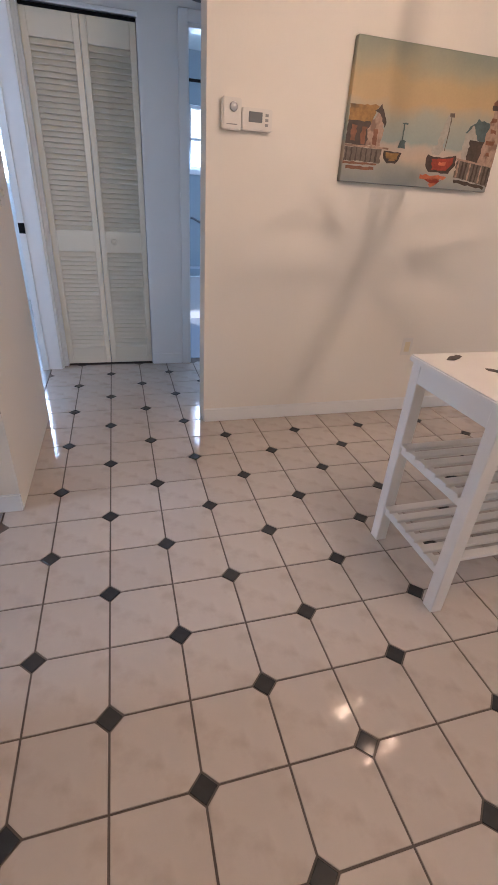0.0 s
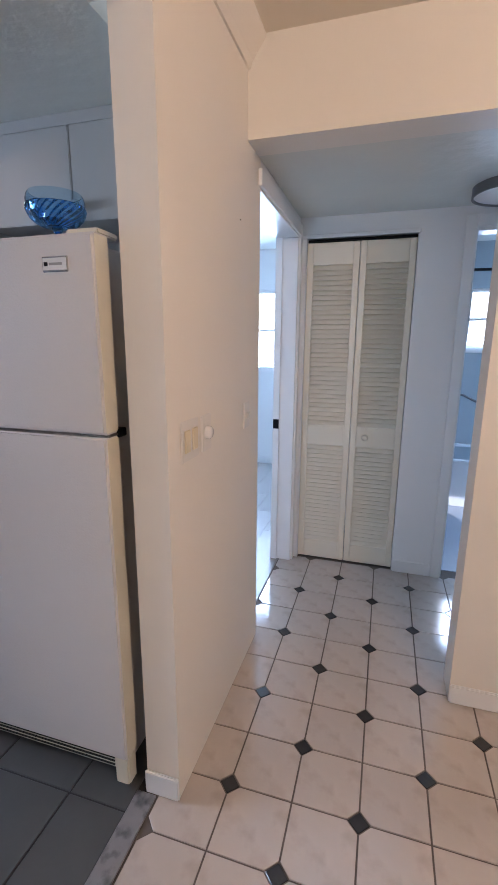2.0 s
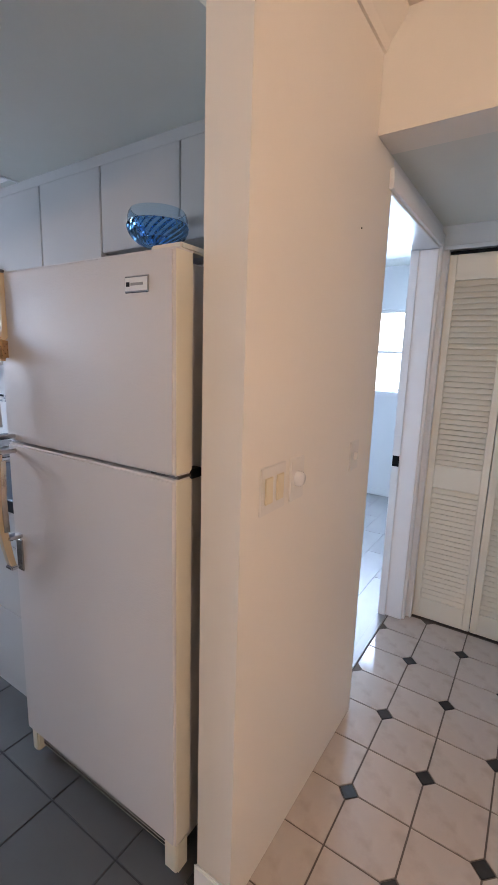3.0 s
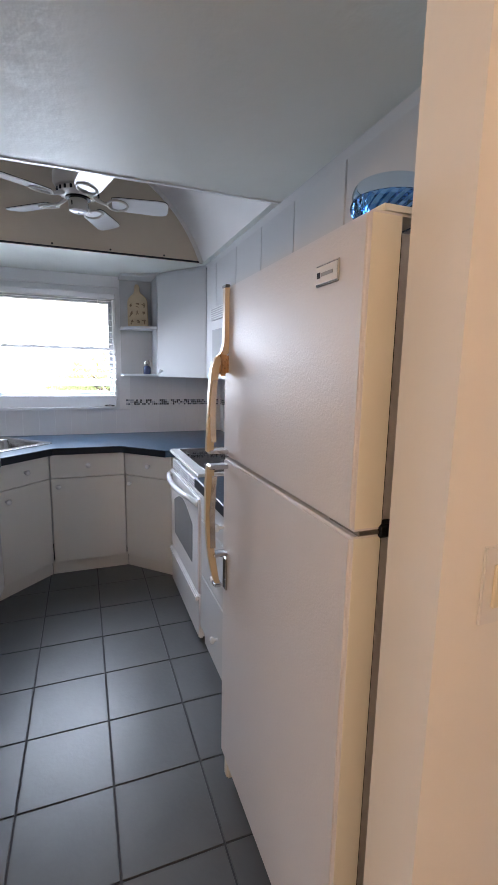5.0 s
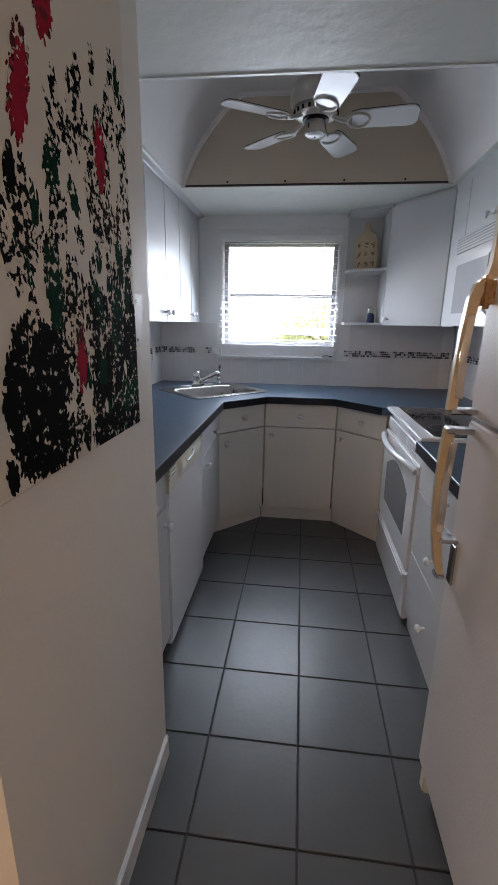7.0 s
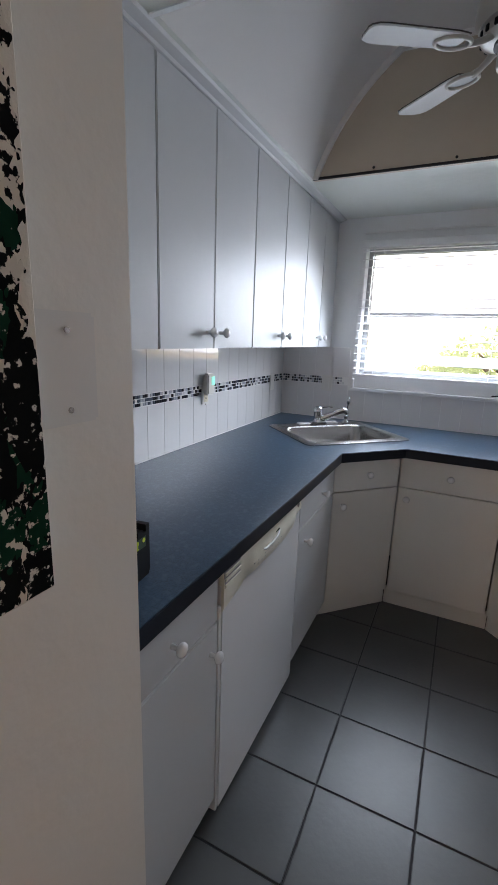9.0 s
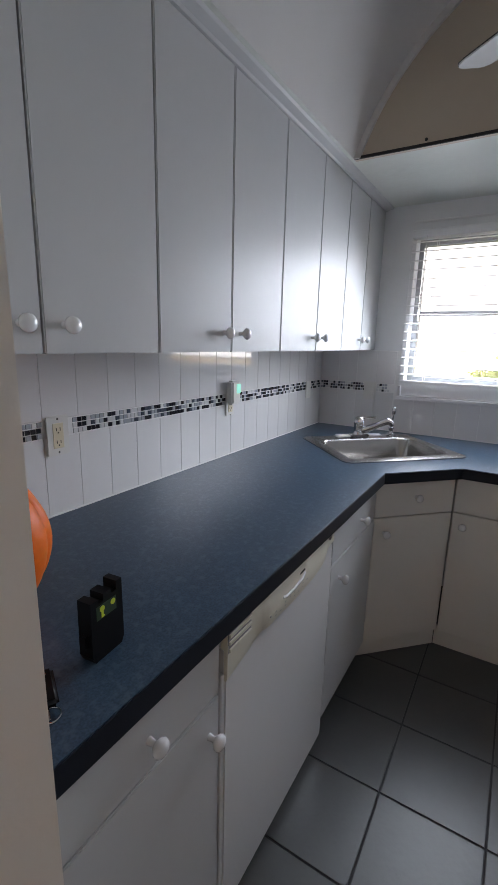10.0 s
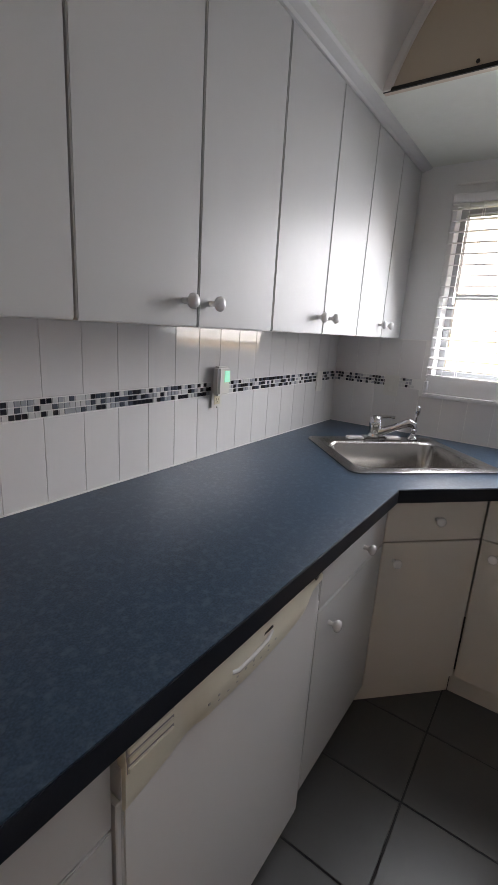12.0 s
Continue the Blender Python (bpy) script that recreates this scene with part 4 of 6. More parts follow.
bmesh.ops.bevel(bm, geom=bm.edges[:], offset=0.002, segments=1, affect='EDGES')
ddoor = part("door", bm, cab_white, dc)
kp = P0 + dd * 0.05
knob(ddoor, (kp.x, kp.y, 1.435), (dn.x, dn.y, 0))
sh = thing("open_shelf", "white open corner shelf beside the window", "shelf", (-3.68, 1.95, UZ0), "kitchen wall cabinets")
part("side_panel", a_box(XF + 0.001, P0.x - 0.001, P0.y, P0.y + 0.0195, UZ0, KZ - 0.001), cab_white, sh)
part("back_panel", a_box(XF + 0.001, XF + 0.008, 1.80, P0.y - 0.0001, UZ0 + 0.016, KZ - 0.02), cab_white, sh)
shelf_pts = [(XF + 0.008, 1.79), (-3.66, 1.80), (-3.53, P0.y - 0.001), (XF + 0.008, P0.y - 0.001)]
part("shelf_board", prism(bmesh.new(), shelf_pts, UZ0, UZ0 + 0.016), cab_white, sh)
part("shelf_board", prism(bmesh.new(), shelf_pts, 1.759, 1.775), cab_white, sh)
part("shelf_board", prism(bmesh.new(), shelf_pts, KZ - 0.022, KZ - 0.002), cab_white, sh)

# cutting board and small jar on the shelves
cb = thing("cutting_board", "pale wooden cutting board with burnt-in pictures", "board", (-3.76, 1.95, 1.7752))
cbm = bmesh.new()
pts = [(-0.082, 0), (0.082, 0), (0.080, 0.205), (0.072, 0.232), (0.052, 0.255), (0.030, 0.272), (0.021, 0.295), (0.020, 0.325), (0.011, 0.345), (-0.011, 0.345), (-0.020, 0.325), (-0.021, 0.295), (-0.030, 0.272), (-0.052, 0.255), (-0.072, 0.232), (-0.080, 0.205)]
prism(cbm, pts, -0.007, 0.007, 'y')
bmesh.ops.bevel(cbm, geom=cbm.edges[:], offset=0.0025, segments=1, affect='EDGES')
CM = Matrix.Translation((-3.765, 1.935, 1.778)) @ Euler((radians(0), radians(-8), 0)).to_matrix().to_4x4() @ Euler((0, 0, radians(72))).to_matrix().to_4x4()
cbm.transform(CM)
board = part("board", cbm, pale_wood, cb)
rnd = random.Random(4)
for i in range(3):
    for j in range(3):
        m = bmesh.new()
        cx, cz = -0.050 + 0.050 * i, 0.043 + 0.068 * j
        for k in range(5):
            a, r = rnd.random() * 3.14, 0.006 + 0.011 * rnd.random()
            ox, oz = rnd.uniform(-0.008, 0.008), rnd.uniform(-0.014, 0.014)
            w = 0.0022 + 0.0022 * rnd.random()
            ring = [(cx + ox + u * r * math.cos(a) - v * w * math.sin(a), cz + oz + u * r * math.sin(a) + v * w * math.cos(a)) for u, v in ((-1, 0), (-0.5, -1), (0.5, -1), (1, 0), (0.5, 1), (-0.5, 1))]
            prism(m, ring, -0.0082 - 0.0001 * k, -0.0068, 'y')
        m.transform(CM)
        part("burnt_mark", m, wood_end, board)
jar = thing("glass_jar", "small dark blue glass jar with a stopper", "jar", (-3.66, 1.985, UZ0 + 0.0165))
jb = bmesh.new()
lathe(jb, [(0.026, 0), (0.030, 0.004), (0.030, 0.05), (0.024, 0.062), (0.016, 0.066)], pose(-3.66, 1.985, UZ0 + 0.0165), 18)
part("bottle", jb, blue_dark, jar, smooth=50)
jb = bmesh.new()
lathe(jb, [(0.016, 0.0665), (0.022, 0.078), (0.024, 0.095), (0.016, 0.108), (0.003, 0.112)], pose(-3.66, 1.985, UZ0 + 0.0165), 16)
part("stopper", jb, steel, jar, smooth=50)

# ---- stove and microwave ----
st = thing("stove", "white electric range with a black glass cooktop", "stove", (-2.515, 2.03, 0))
SX0, SX1, SY = -2.890, -2.122, 2.030
part("body", a_box(SX0, SX1, SY + 0.03, YR - 0.02, 0.03, 0.905), app_white, st)
part("storage_drawer", a_box(SX0 + 0.004, SX1 - 0.004, SY, SY + 0.0295, 0.022, 0.265, 0.006, 2), app_white, st)
part("drawer_lip", a_box(SX0 + 0.01, SX1 - 0.01, SY - 0.018, SY - 0.0001, 0.235, 0.262, 0.006, 2), app_white, st)
door = part("oven_door", a_box(SX0 + 0.004, SX1 - 0.004, SY - 0.004, SY + 0.0295, 0.275, 0.800, 0.008, 2), app_white, st)
win = []
for k in range(13):
    u = k / 12
    win.append((SX0 + 0.13 + u * 0.50, 0.62 + 0.075 * math.sin(math.pi * u)))
win = [(SX0 + 0.14, 0.40)] + win + [(SX1 - 0.14, 0.40)]
part("oven_window", prism(bmesh.new(), win, SY - 0.0062, SY - 0.0035, 'y'), oven_glass, door, "grey glass oven window")
hb = bmesh.new()
tube(hb, [(SX0 + 0.03, SY - 0.004, 0.765)] + [(SX0 + 0.03 + 0.698 * k / 12, SY - 0.004 - 0.058 * math.sin(math.pi * k / 12) ** 0.6, 0.782) for k in range(1, 12)] + [(SX1 - 0.03, SY - 0.004, 0.765)], 0.015, 10)
part("door_handle", hb, app_white, door, smooth=60)
part("vent_panel", a_box(SX0 + 0.004, SX1 - 0.004, SY + 0.008, SY + 0.0295, 0.806, 0.872, 0.003, 1), app_white, st)
for g in range(3):
    for k in range(4):
        x0 = SX0 + 0.08 + g * 0.215
        part("vent_slot", a_box(x0, x0 + 0.16, SY + 0.0055, SY + 0.0078, 0.815 + 0.014 * k, 0.821 + 0.014 * k), btn_grey, st)
part("cooktop_frame", a_box(SX0, SX1, SY - 0.01, YR - 0.02, 0.9055, 0.928, 0.006, 2), app_white, st)
ck = part("cooktop", a_box(SX0 + 0.035, SX1 - 0.035, SY + 0.05, YR - 0.07, 0.9285, 0.932, 0.001, 1), black_gloss, st, "black glass cooktop")
for x, y, r in ((-2.71, 2.19, 0.10), (-2.32, 2.19, 0.08), (-2.71, 2.45, 0.08), (-2.32, 2.45, 0.10)):
    rg = bmesh.new()
    lathe(rg, [(r, 0), (r, 0.0008), (r - 0.004, 0.0008), (r - 0.004, 0)], pose(x, y, 0.9321), 32, False)
    part("burner_ring", rg, btn_grey, ck)
for x in (SX0 + 0.03, SX1 - 0.03):
    for y in (SY + 0.25, YR - 0.06):
        part("foot", lathe(bmesh.new(), [(0.014, 0), (0.014, 0.0299)], pose(x, y, 0), 10), black_plastic, st)
mw = thing("microwave", "white over-the-range microwave with a top vent", "microwave", (-2.475, 2.285, 1.395))
MX0, MX1, MY = -2.860, -2.0905, 2.285
part("body", a_box(MX0, MX1, MY + 0.02, YR - 0.001, 1.395, 1.843), app_white, mw)
part("door", a_box(MX0 + 0.002, MX1 - 0.18, MY, MY + 0.0195, 1.398, 1.758, 0.006, 2), app_white, mw)
part("door_window", a_box(MX0 + 0.06, MX1 - 0.25, MY - 0.0015, MY + 0.002, 1.46, 1.70, 0.001, 1), mw_glass, mw, "grey glass microwave window")
part("control_panel", a_box(MX1 - 0.178, MX1 - 0.002, MY, MY + 0.0195, 1.398, 1.758, 0.004, 2), app_white, mw)
part("vent_grille", a_box(MX0 + 0.002, MX1 - 0.002, MY + 0.004, MY + 0.0195, 1.762, 1.842, 0.003, 1), app_white, mw)
for k in range(5):
    part("vent_slot", a_box(MX0 + 0.02, MX1 - 0.02, MY + 0.0015, MY + 0.0039, 1.772 + 0.013 * k, 1.778 + 0.013 * k), btn_grey, mw)
hb = bmesh.new()
tube(hb, [(MX1 - 0.20, MY, 1.44), (MX1 - 0.20, MY - 0.03, 1.47), (MX1 - 0.20, MY - 0.03, 1.69), (MX1 - 0.20, MY, 1.72)], 0.008, 8)
part("door_handle", hb, app_white, mw, smooth=60)

# ---- fridge ----
fr = thing("refrigerator", "aged white top-freezer refrigerator with pebbled doors", "refrigerator", (-0.957, 2.25, 0))
FX0, FX1, FFY = -1.315, -0.600, 1.905
part("cabinet_body", a_box(FX0 + 0.004, FX1 - 0.030, FFY + 0.075, YR - 0.02, 0.05, 1.675, 0.004, 1), fridge_white, fr)
part("gasket", a_box(FX0 + 0.012, FX1 - 0.016, FFY + 0.060, FFY + 0.0749, 0.14, 1.67), dark_gap, fr, "dark door gasket")


def fridge_door(z0, z1, name):
    bm = bmesh.new()
    box(bm, FX0, FX1, FFY, FFY + 0.0599, z0, z1)
    ed = [e for e in bm.edges if abs(e.verts[0].co.y - e.verts[1].co.y) < 0.001 and e.verts[0].co.y < FFY + 0.01]
    bmesh.ops.bevel(bm, geom=ed, offset=0.006, segments=3, affect='EDGES')
    return part(name, bm, fridge_white, fr, smooth=40)


dtop = fridge_door(1.186, 1.690, "freezer_door")
dbot = fridge_door(0.128, 1.177, "fridge_door")
part("door_edge_strip", a_box(FX1 - 0.0005, FX1 + 0.0015, FFY + 0.0065, FFY + 0.0595, 1.190, 1.686), app_cream, dtop, "yellowed cream edge strip")
part("door_edge_strip", a_box(FX1 - 0.0005, FX1 + 0.0015, FFY + 0.0065, FFY + 0.0595, 0.132, 1.173), app_cream, dbot, "yellowed cream edge strip")
part("hinge", a_box(FX1 - 0.09, FX1 + 0.004, FFY + 0.012, FFY + 0.055, 1.1772, 1.1858, 0.002, 1), steel, fr, "metal centre hinge")
part("hinge", a_box(FX1 - 0.022, FX1 + 0.006, FFY + 0.0551, FFY + 0.095, 1.170, 1.194, 0.003, 1), black_plastic, fr, "dark centre hinge cap")
part("top_hinge_cover", a_box(FX1 - 0.10, FX1 - 0.006, FFY + 0.03, FFY + 0.12, 1.6905, 1.706, 0.004, 2), app_cream, fr)
bdg = part("badge", a_box(-0.752, -0.674, FFY - 0.003, FFY + 0.001, 1.600, 1.638, 0.002, 1), chrome, dtop, "chrome name badge")
part("badge_face", a_box(-0.748, -0.678, FFY - 0.0042, FFY - 0.0031, 1.6045, 1.6335), app_white, bdg)
part("badge_mark", a_box(-0.744, -0.733, FFY - 0.0052, FFY - 0.0043, 1.614, 1.624), black_plastic, bdg)
part("badge_mark", a_box(-0.729, -0.690, FFY - 0.0052, FFY - 0.0043, 1.616, 1.622), btn_grey, bdg)
part("base_grille", a_box(FX0 + 0.04, FX1 - 0.055, FFY + 0.03, FFY + 0.05, 0.055, 0.122, 0.002, 1), app_cream, fr)
for k in range(4):
    part("grille_slot", a_box(FX0 + 0.05, FX1 - 0.065, FFY + 0.0275, FFY + 0.0299, 0.064 + 0.014 * k, 0.070 + 0.014 * k), dark_gap, fr)
part("corner_foot", a_box(FX1 - 0.054, FX1 - 0.002, FFY + 0.012, FFY + 0.06, 0.018, 0.124, 0.006, 2), app_cream, fr, "cream plastic corner cover")
part("corner_foot", a_box(FX0 + 0.002, FX0 + 0.039, FFY + 0.012, FFY + 0.06, 0.03, 0.124, 0.006, 2), app_cream, fr, "cream plastic corner cover")
for x in (FX0 + 0.05, FX1 - 0.06):
    for y in (FFY + 0.10, YR - 0.08):
        part("roller", lathe(bmesh.new(), [(0.022, 0), (0.022, 0.05)], pose(x, y, 0), 12), black_plastic, fr)


def flat_bar(pts, w):
    """A bar of oblong section along points in the y-z plane, w wide in x."""
    bm = bmesh.new()
    rings = []
    for x, y, z, t in pts:
        rings.append([bm.verts.new(p) for p in ((x - w / 2, y, z), (x - w / 2 + 0.004, y - t, z), (x + w / 2 - 0.004, y - t, z), (x + w / 2, y, z))])
    for a, b in zip(rings, rings[1:]):
        for i in range(4):
            bm.faces.new((a[i], a[(i + 1) % 4], b[(i + 1) % 4], b[i]))
    bm.faces.new(rings[0]), bm.faces.new(rings[-1])
    bmesh.ops.recalc_face_normals(bm, faces=bm.faces[:])
    return bm


HX = FX0 + 0.030
top_handle = part("handle", flat_bar([(HX, FFY - 0.0005, 1.685, 0.012), (HX, FFY - 0.0005, 1.53, 0.014), (HX, FFY - 0.001, 1.50, 0.020), (HX, FFY - 0.018, 1.485, 0.022), (HX, FFY - 0.030, 1.455, 0.022), (HX, FFY - 0.038, 1.38, 0.021), (HX, FFY - 0.043, 1.29, 0.020), (HX, FFY - 0.046, 1.205, 0.020)], 0.029), handle_cream, dtop, "tan plastic freezer handle", smooth=30)
part("handle_insert", a_box(HX - 0.019, HX + 0.021, FFY - 0.034, FFY + 0.0005, 1.432, 1.502, 0.010, 3), amber, top_handle, "amber hammered insert behind the handle")
part("handle_bracket", a_box(HX - 0.015, HX + 0.022, FFY - 0.060, FFY + 0.0005, 1.196, 1.210, 0.003, 1), chrome, top_handle, "chrome bracket")
low_handle = part("handle", flat_bar([(HX, FFY - 0.042, 1.160, 0.022), (HX, FFY - 0.046, 1.10, 0.022), (HX, FFY - 0.046, 1.00, 0.022), (HX, FFY - 0.042, 0.90, 0.021), (HX, FFY - 0.034, 0.84, 0.020), (HX, FFY - 0.026, 0.795, 0.018), (HX, FFY - 0.022, 0.778, 0.016)], 0.029), handle_cream, dbot, "tan plastic fridge handle", smooth=30)
part("handle_bracket", a_box(HX - 0.015, HX + 0.022, FFY - 0.060, FFY + 0.0005, 1.150, 1.164, 0.003, 1), chrome, low_handle, "chrome bracket")
part("handle_insert", a_box(HX - 0.012, HX + 0.022, FFY - 0.006, FFY + 0.0005, 0.75, 0.86, 0.003, 1), steel, low_handle, "metal strip behind the handle")
part("handle_bracket", a_box(HX - 0.012, HX + 0.024, FFY - 0.044, FFY + 0.0005, 0.868, 0.880, 0.003, 1), chrome, low_handle, "chrome bracket")
part("end_cap", a_box(HX - 0.019, HX + 0.019, FFY - 0.042, FFY - 0.016, 0.764, 0.7779, 0.004, 2), chrome, low_handle, "chrome end cap")
part("end_cap", a_box(HX - 0.018, HX + 0.018, FFY - 0.014, FFY + 0.0005, 1.6855, 1.694, 0.002, 1), nickel, top_handle, "dark end cap")
for hz, host in (((1.235, 1.42), top_handle), ((0.90, 1.13), low_handle)):
    part("handle_trim", flat_bar([(HX + 0.0185, FFY - 0.040, hz[0], 0.016), (HX + 0.0185, FFY - 0.043, (hz[0] + hz[1]) / 2, 0.016), (HX + 0.0185, FFY - 0.037, hz[1], 0.014)], 0.010), chrome, host, "chrome side strip")
# blue glass compote on the fridge: a cut bowl on a short foot under a clear flared rim
CBX, CBY, CBZ = -0.915, 2.175, 1.6755
bw = thing("glass_compote", "blue cut-glass footed compote bowl on the fridge", "bowl", (CBX, CBY, CBZ))
foot = bmesh.new()
lathe(foot, [(0.044, 0.0), (0.043, 0.005), (0.018, 0.018), (0.010, 0.036), (0.010, 0.084), (0.018, 0.098)], pose(CBX, CBY, CBZ), 32)
part("foot", foot, blue_glass, bw, smooth=50)
bb = bmesh.new()
NB, RB = 48, 9
outside = [(0.019 + 0.068 * math.sin(math.pi / 2 * (k / RB) ** 0.9), 0.0982 + 0.064 * (1 - math.cos(math.pi / 2 * k / RB)) ** 0.9) for k in range(RB + 1)]
lathe(bb, outside + [(0.082, 0.1625), (0.077, 0.140), (0.060, 0.120), (0.032, 0.108), (0.003, 0.104)], pose(CBX, CBY, CBZ), NB)
for k, v in enumerate(bb.verts):
    ring, spoke = divmod(k, NB)
    if 1 <= ring <= RB - 1:
        f = 1 + (0.05 if (ring + spoke) % 2 else -0.03)
        v.co.x, v.co.y = CBX + (v.co.x - CBX) * f, CBY + (v.co.y - CBY) * f
part("bowl", bb, blue_glass, bw, "diamond-cut blue bowl")
rim_g = bmesh.new()
lathe(rim_g, [(0.0865, 0.1628), (0.0875, 0.176), (0.084, 0.189), (0.079, 0.197), (0.0765, 0.197), (0.081, 0.188), (0.0845, 0.176), (0.0835, 0.1628), (0.0865, 0.1628)], pose(CBX, CBY, CBZ), NB, False)
part("rim", rim_g, pale_glass, bw, "clear pale blue rim", smooth=50)

# ---- ceiling fan in the vault ----
FC = Vector((-2.573, 1.51, 0))
fan = thing("ceiling_fan", "off-white five-blade ceiling fan at rest under the vault", "ceiling fan", (FC.x, FC.y, 2.235))
fm = pose(FC.x, FC.y, 0)
part("canopy", lathe(bmesh.new(), [(0.012, VZ - 0.075), (0.045, VZ - 0.06), (0.062, VZ - 0.02), (0.063, VZ - 0.0005)], fm, 24), fan_white, fan, smooth=50)
part("rod", lathe(bmesh.new(), [(0.012, 2.47), (0.012, VZ - 0.0755)], fm, 12), fan_white, fan)
part("motor_housing", lathe(bmesh.new(), [(0.05, 2.335), (0.105, 2.34), (0.118, 2.36), (0.118, 2.40), (0.10, 2.435), (0.06, 2.455), (0.03, 2.475), (0.013, 2.48)], fm, 32), fan_white, fan, smooth=45)
part("vent_ring", lathe(bmesh.new(), [(0.070, 2.300), (0.098, 2.312), (0.100, 2.330), (0.085, 2.3345)], fm, 32), fan_white, fan, smooth=45)
for k in range(20):
    a = radians(k * 360 / 20)
    s = a_box(-0.006, 0.005, -0.006, 0.006, -0.009, 0.009, 0.002, 1)
    s.transform(Matrix.Translation((FC.x + 0.0985 * math.cos(a), FC.y + 0.0985 * math.sin(a), 2.321)) @ Matrix.Rotation(a, 4, 'Z'))
    part("vent_hole", s, black_plastic, fan)
# solid black disc in place of the shade between motor and switch housing
part("shadow_gap", lathe(bmesh.new(), [(0.044, 2.2915), (0.060, 2.2925), (0.060, 2.2996), (0.050, 2.2998)], fm, 28), black_plastic, fan, "black disc standing for the shade under the motor")
part("switch_housing", lathe(bmesh.new(), [(0.044, 2.236), (0.047, 2.243), (0.047, 2.280), (0.040, 2.2910)], fm, 28), fan_white, fan, smooth=45)
for a, h in ((200, 0.022), (320, 0.022), (80, 0.022)):
    slot = a_box(-0.002, 0.002, -0.0035, 0.0035, -h / 2, h / 2, 0.001, 1)
    slot.transform(Matrix.Translation((FC.x + 0.0465 * math.cos(radians(a)), FC.y + 0.0465 * math.sin(radians(a)), 2.264)) @ Matrix.Rotation(radians(a), 4, 'Z'))
    part("switch_slot", slot, black_plastic, fan)
part("bottom_cap", lathe(bmesh.new(), [(0.006, 2.229), (0.036, 2.231), (0.041, 2.2355)], fm, 28), knob_white, fan, "white bottom cap", smooth=45)
part("cap_screw", lathe(bmesh.new(), [(0.004, 2.2265), (0.005, 2.2288)], fm, 8), black_plastic, fan)
blade_ring = [(0.165, -0.048), (0.20, -0.058), (0.40, -0.066), (0.428, -0.062), (0.445, -0.048), (0.45, -0.030), (0.45, 0.030), (0.445, 0.048), (0.428, 0.062), (0.40, 0.066), (0.20, 0.058), (0.165, 0.048)]
for k in range(5):
    m = fm @ pose(0, 0, 2.300, 0, 0, 12 + 72 * k)
    tilt = m @ pose(0, 0, -0.012, -12, 0, 0)
    bl = prism(bmesh.new(), blade_ring, -0.003, 0.0015)
    bl.transform(tilt)
    b = part("blade", bl, blade_white, fan, "glossy white blade")
    veneer = prism(bmesh.new(), [(x + (0.0025 if x > 0.3 else -0.0025), y * 1.035) for x, y in blade_ring], 0.0016, 0.0045)
    veneer.transform(tilt)
    part("top_veneer", veneer, wood_dark, b, "dark top veneer")
    ir = bmesh.new()
    tube(ir, [(0.066, 0, 0.016), (0.095, 0, -0.002), (0.125, 0.0, -0.014), (0.150, 0, -0.016)], [0.013, 0.010, 0.009, 0.011], 10)
    oval = [(0.192 + 0.050 * math.cos(2 * math.pi * j / 20), 0.046 * math.sin(2 * math.pi * j / 20)) for j in range(21)]
    tube(ir, [(x, y, -0.0175 - 0.21 * y) for x, y in oval], 0.0065, 8)
    ir.transform(m)
    part("blade_iron", ir, fan_white, fan, smooth=60)

# ---- return wall: canvas, sign, switch ----
cv = thing("flower_canvas", "unframed cream canvas of dabbed black leaves and red blossoms", "painting", (-0.91, 1.125, 1.168))
CX0, CX1, CZ0, CZ1, CY = -1.172, -0.655, 1.168, 1.975, 1.132
part("canvas", a_box(CX0, CX1, 1.1085, CY, CZ0, CZ1, 0.002, 1), canvas_cream, cv)
rnd = random.Random(11)


layers = {"leaf": bmesh.new(), "black": bmesh.new(), "green": bmesh.new(), "red": bmesh.new(), "smear": bmesh.new()}
lifted = [0]


def fleck(bm, x, z, w, h, turn, n=9):
    """One ragged touch of paint on the canvas."""
    c, s, ring = math.cos(turn), math.sin(turn), []
    for k in range(n):
        a = 2 * math.pi * k / n
        r = rnd.uniform(0.66, 1.2)
        u, v = w * r * math.cos(a), h * r * math.sin(a)
        ring.append((min(max(x + u * c - v * s, CX0 + 0.003), CX1 - 0.003), min(max(z + u * s + v * c, CZ0 + 0.003), CZ1 - 0.003)))
    lifted[0] += 1
    y = CY + 0.0002 + 0.00000012 * lifted[0]
    lo = [bm.verts.new((p, CY + 0.0001, q)) for p, q in ring]
    hi = [bm.verts.new((p, y, q)) for p, q in ring]
    bm.faces.new(hi[::-1])
    for i in range(n):
        j = (i + 1) % n
        bm.faces.new((lo[i], hi[i], hi[j], lo[j]))


def dab(kind, x, z, w, h, turn, share):
    """A leaf pressed on: torn flecks gathered in an oval, thinner towards its rim."""
    fleck(layers[kind], x, z, w * 0.95, h * 0.95, turn, 18)
    for k in range(max(5, round(share * w * h / 0.00002))):
        a, r = rnd.random() * 6.283, 0.55 + 0.6 * rnd.random()
        u, v = w * r * math.cos(a), h * r * math.sin(a)
        size = rnd.uniform(0.0012, 0.0034)
        fleck(layers[kind], x + u * math.cos(turn) - v * math.sin(turn), z + u * math.sin(turn) + v * math.cos(turn), size, size * rnd.uniform(1.4, 3.4), turn + rnd.uniform(-0.35, 0.35))


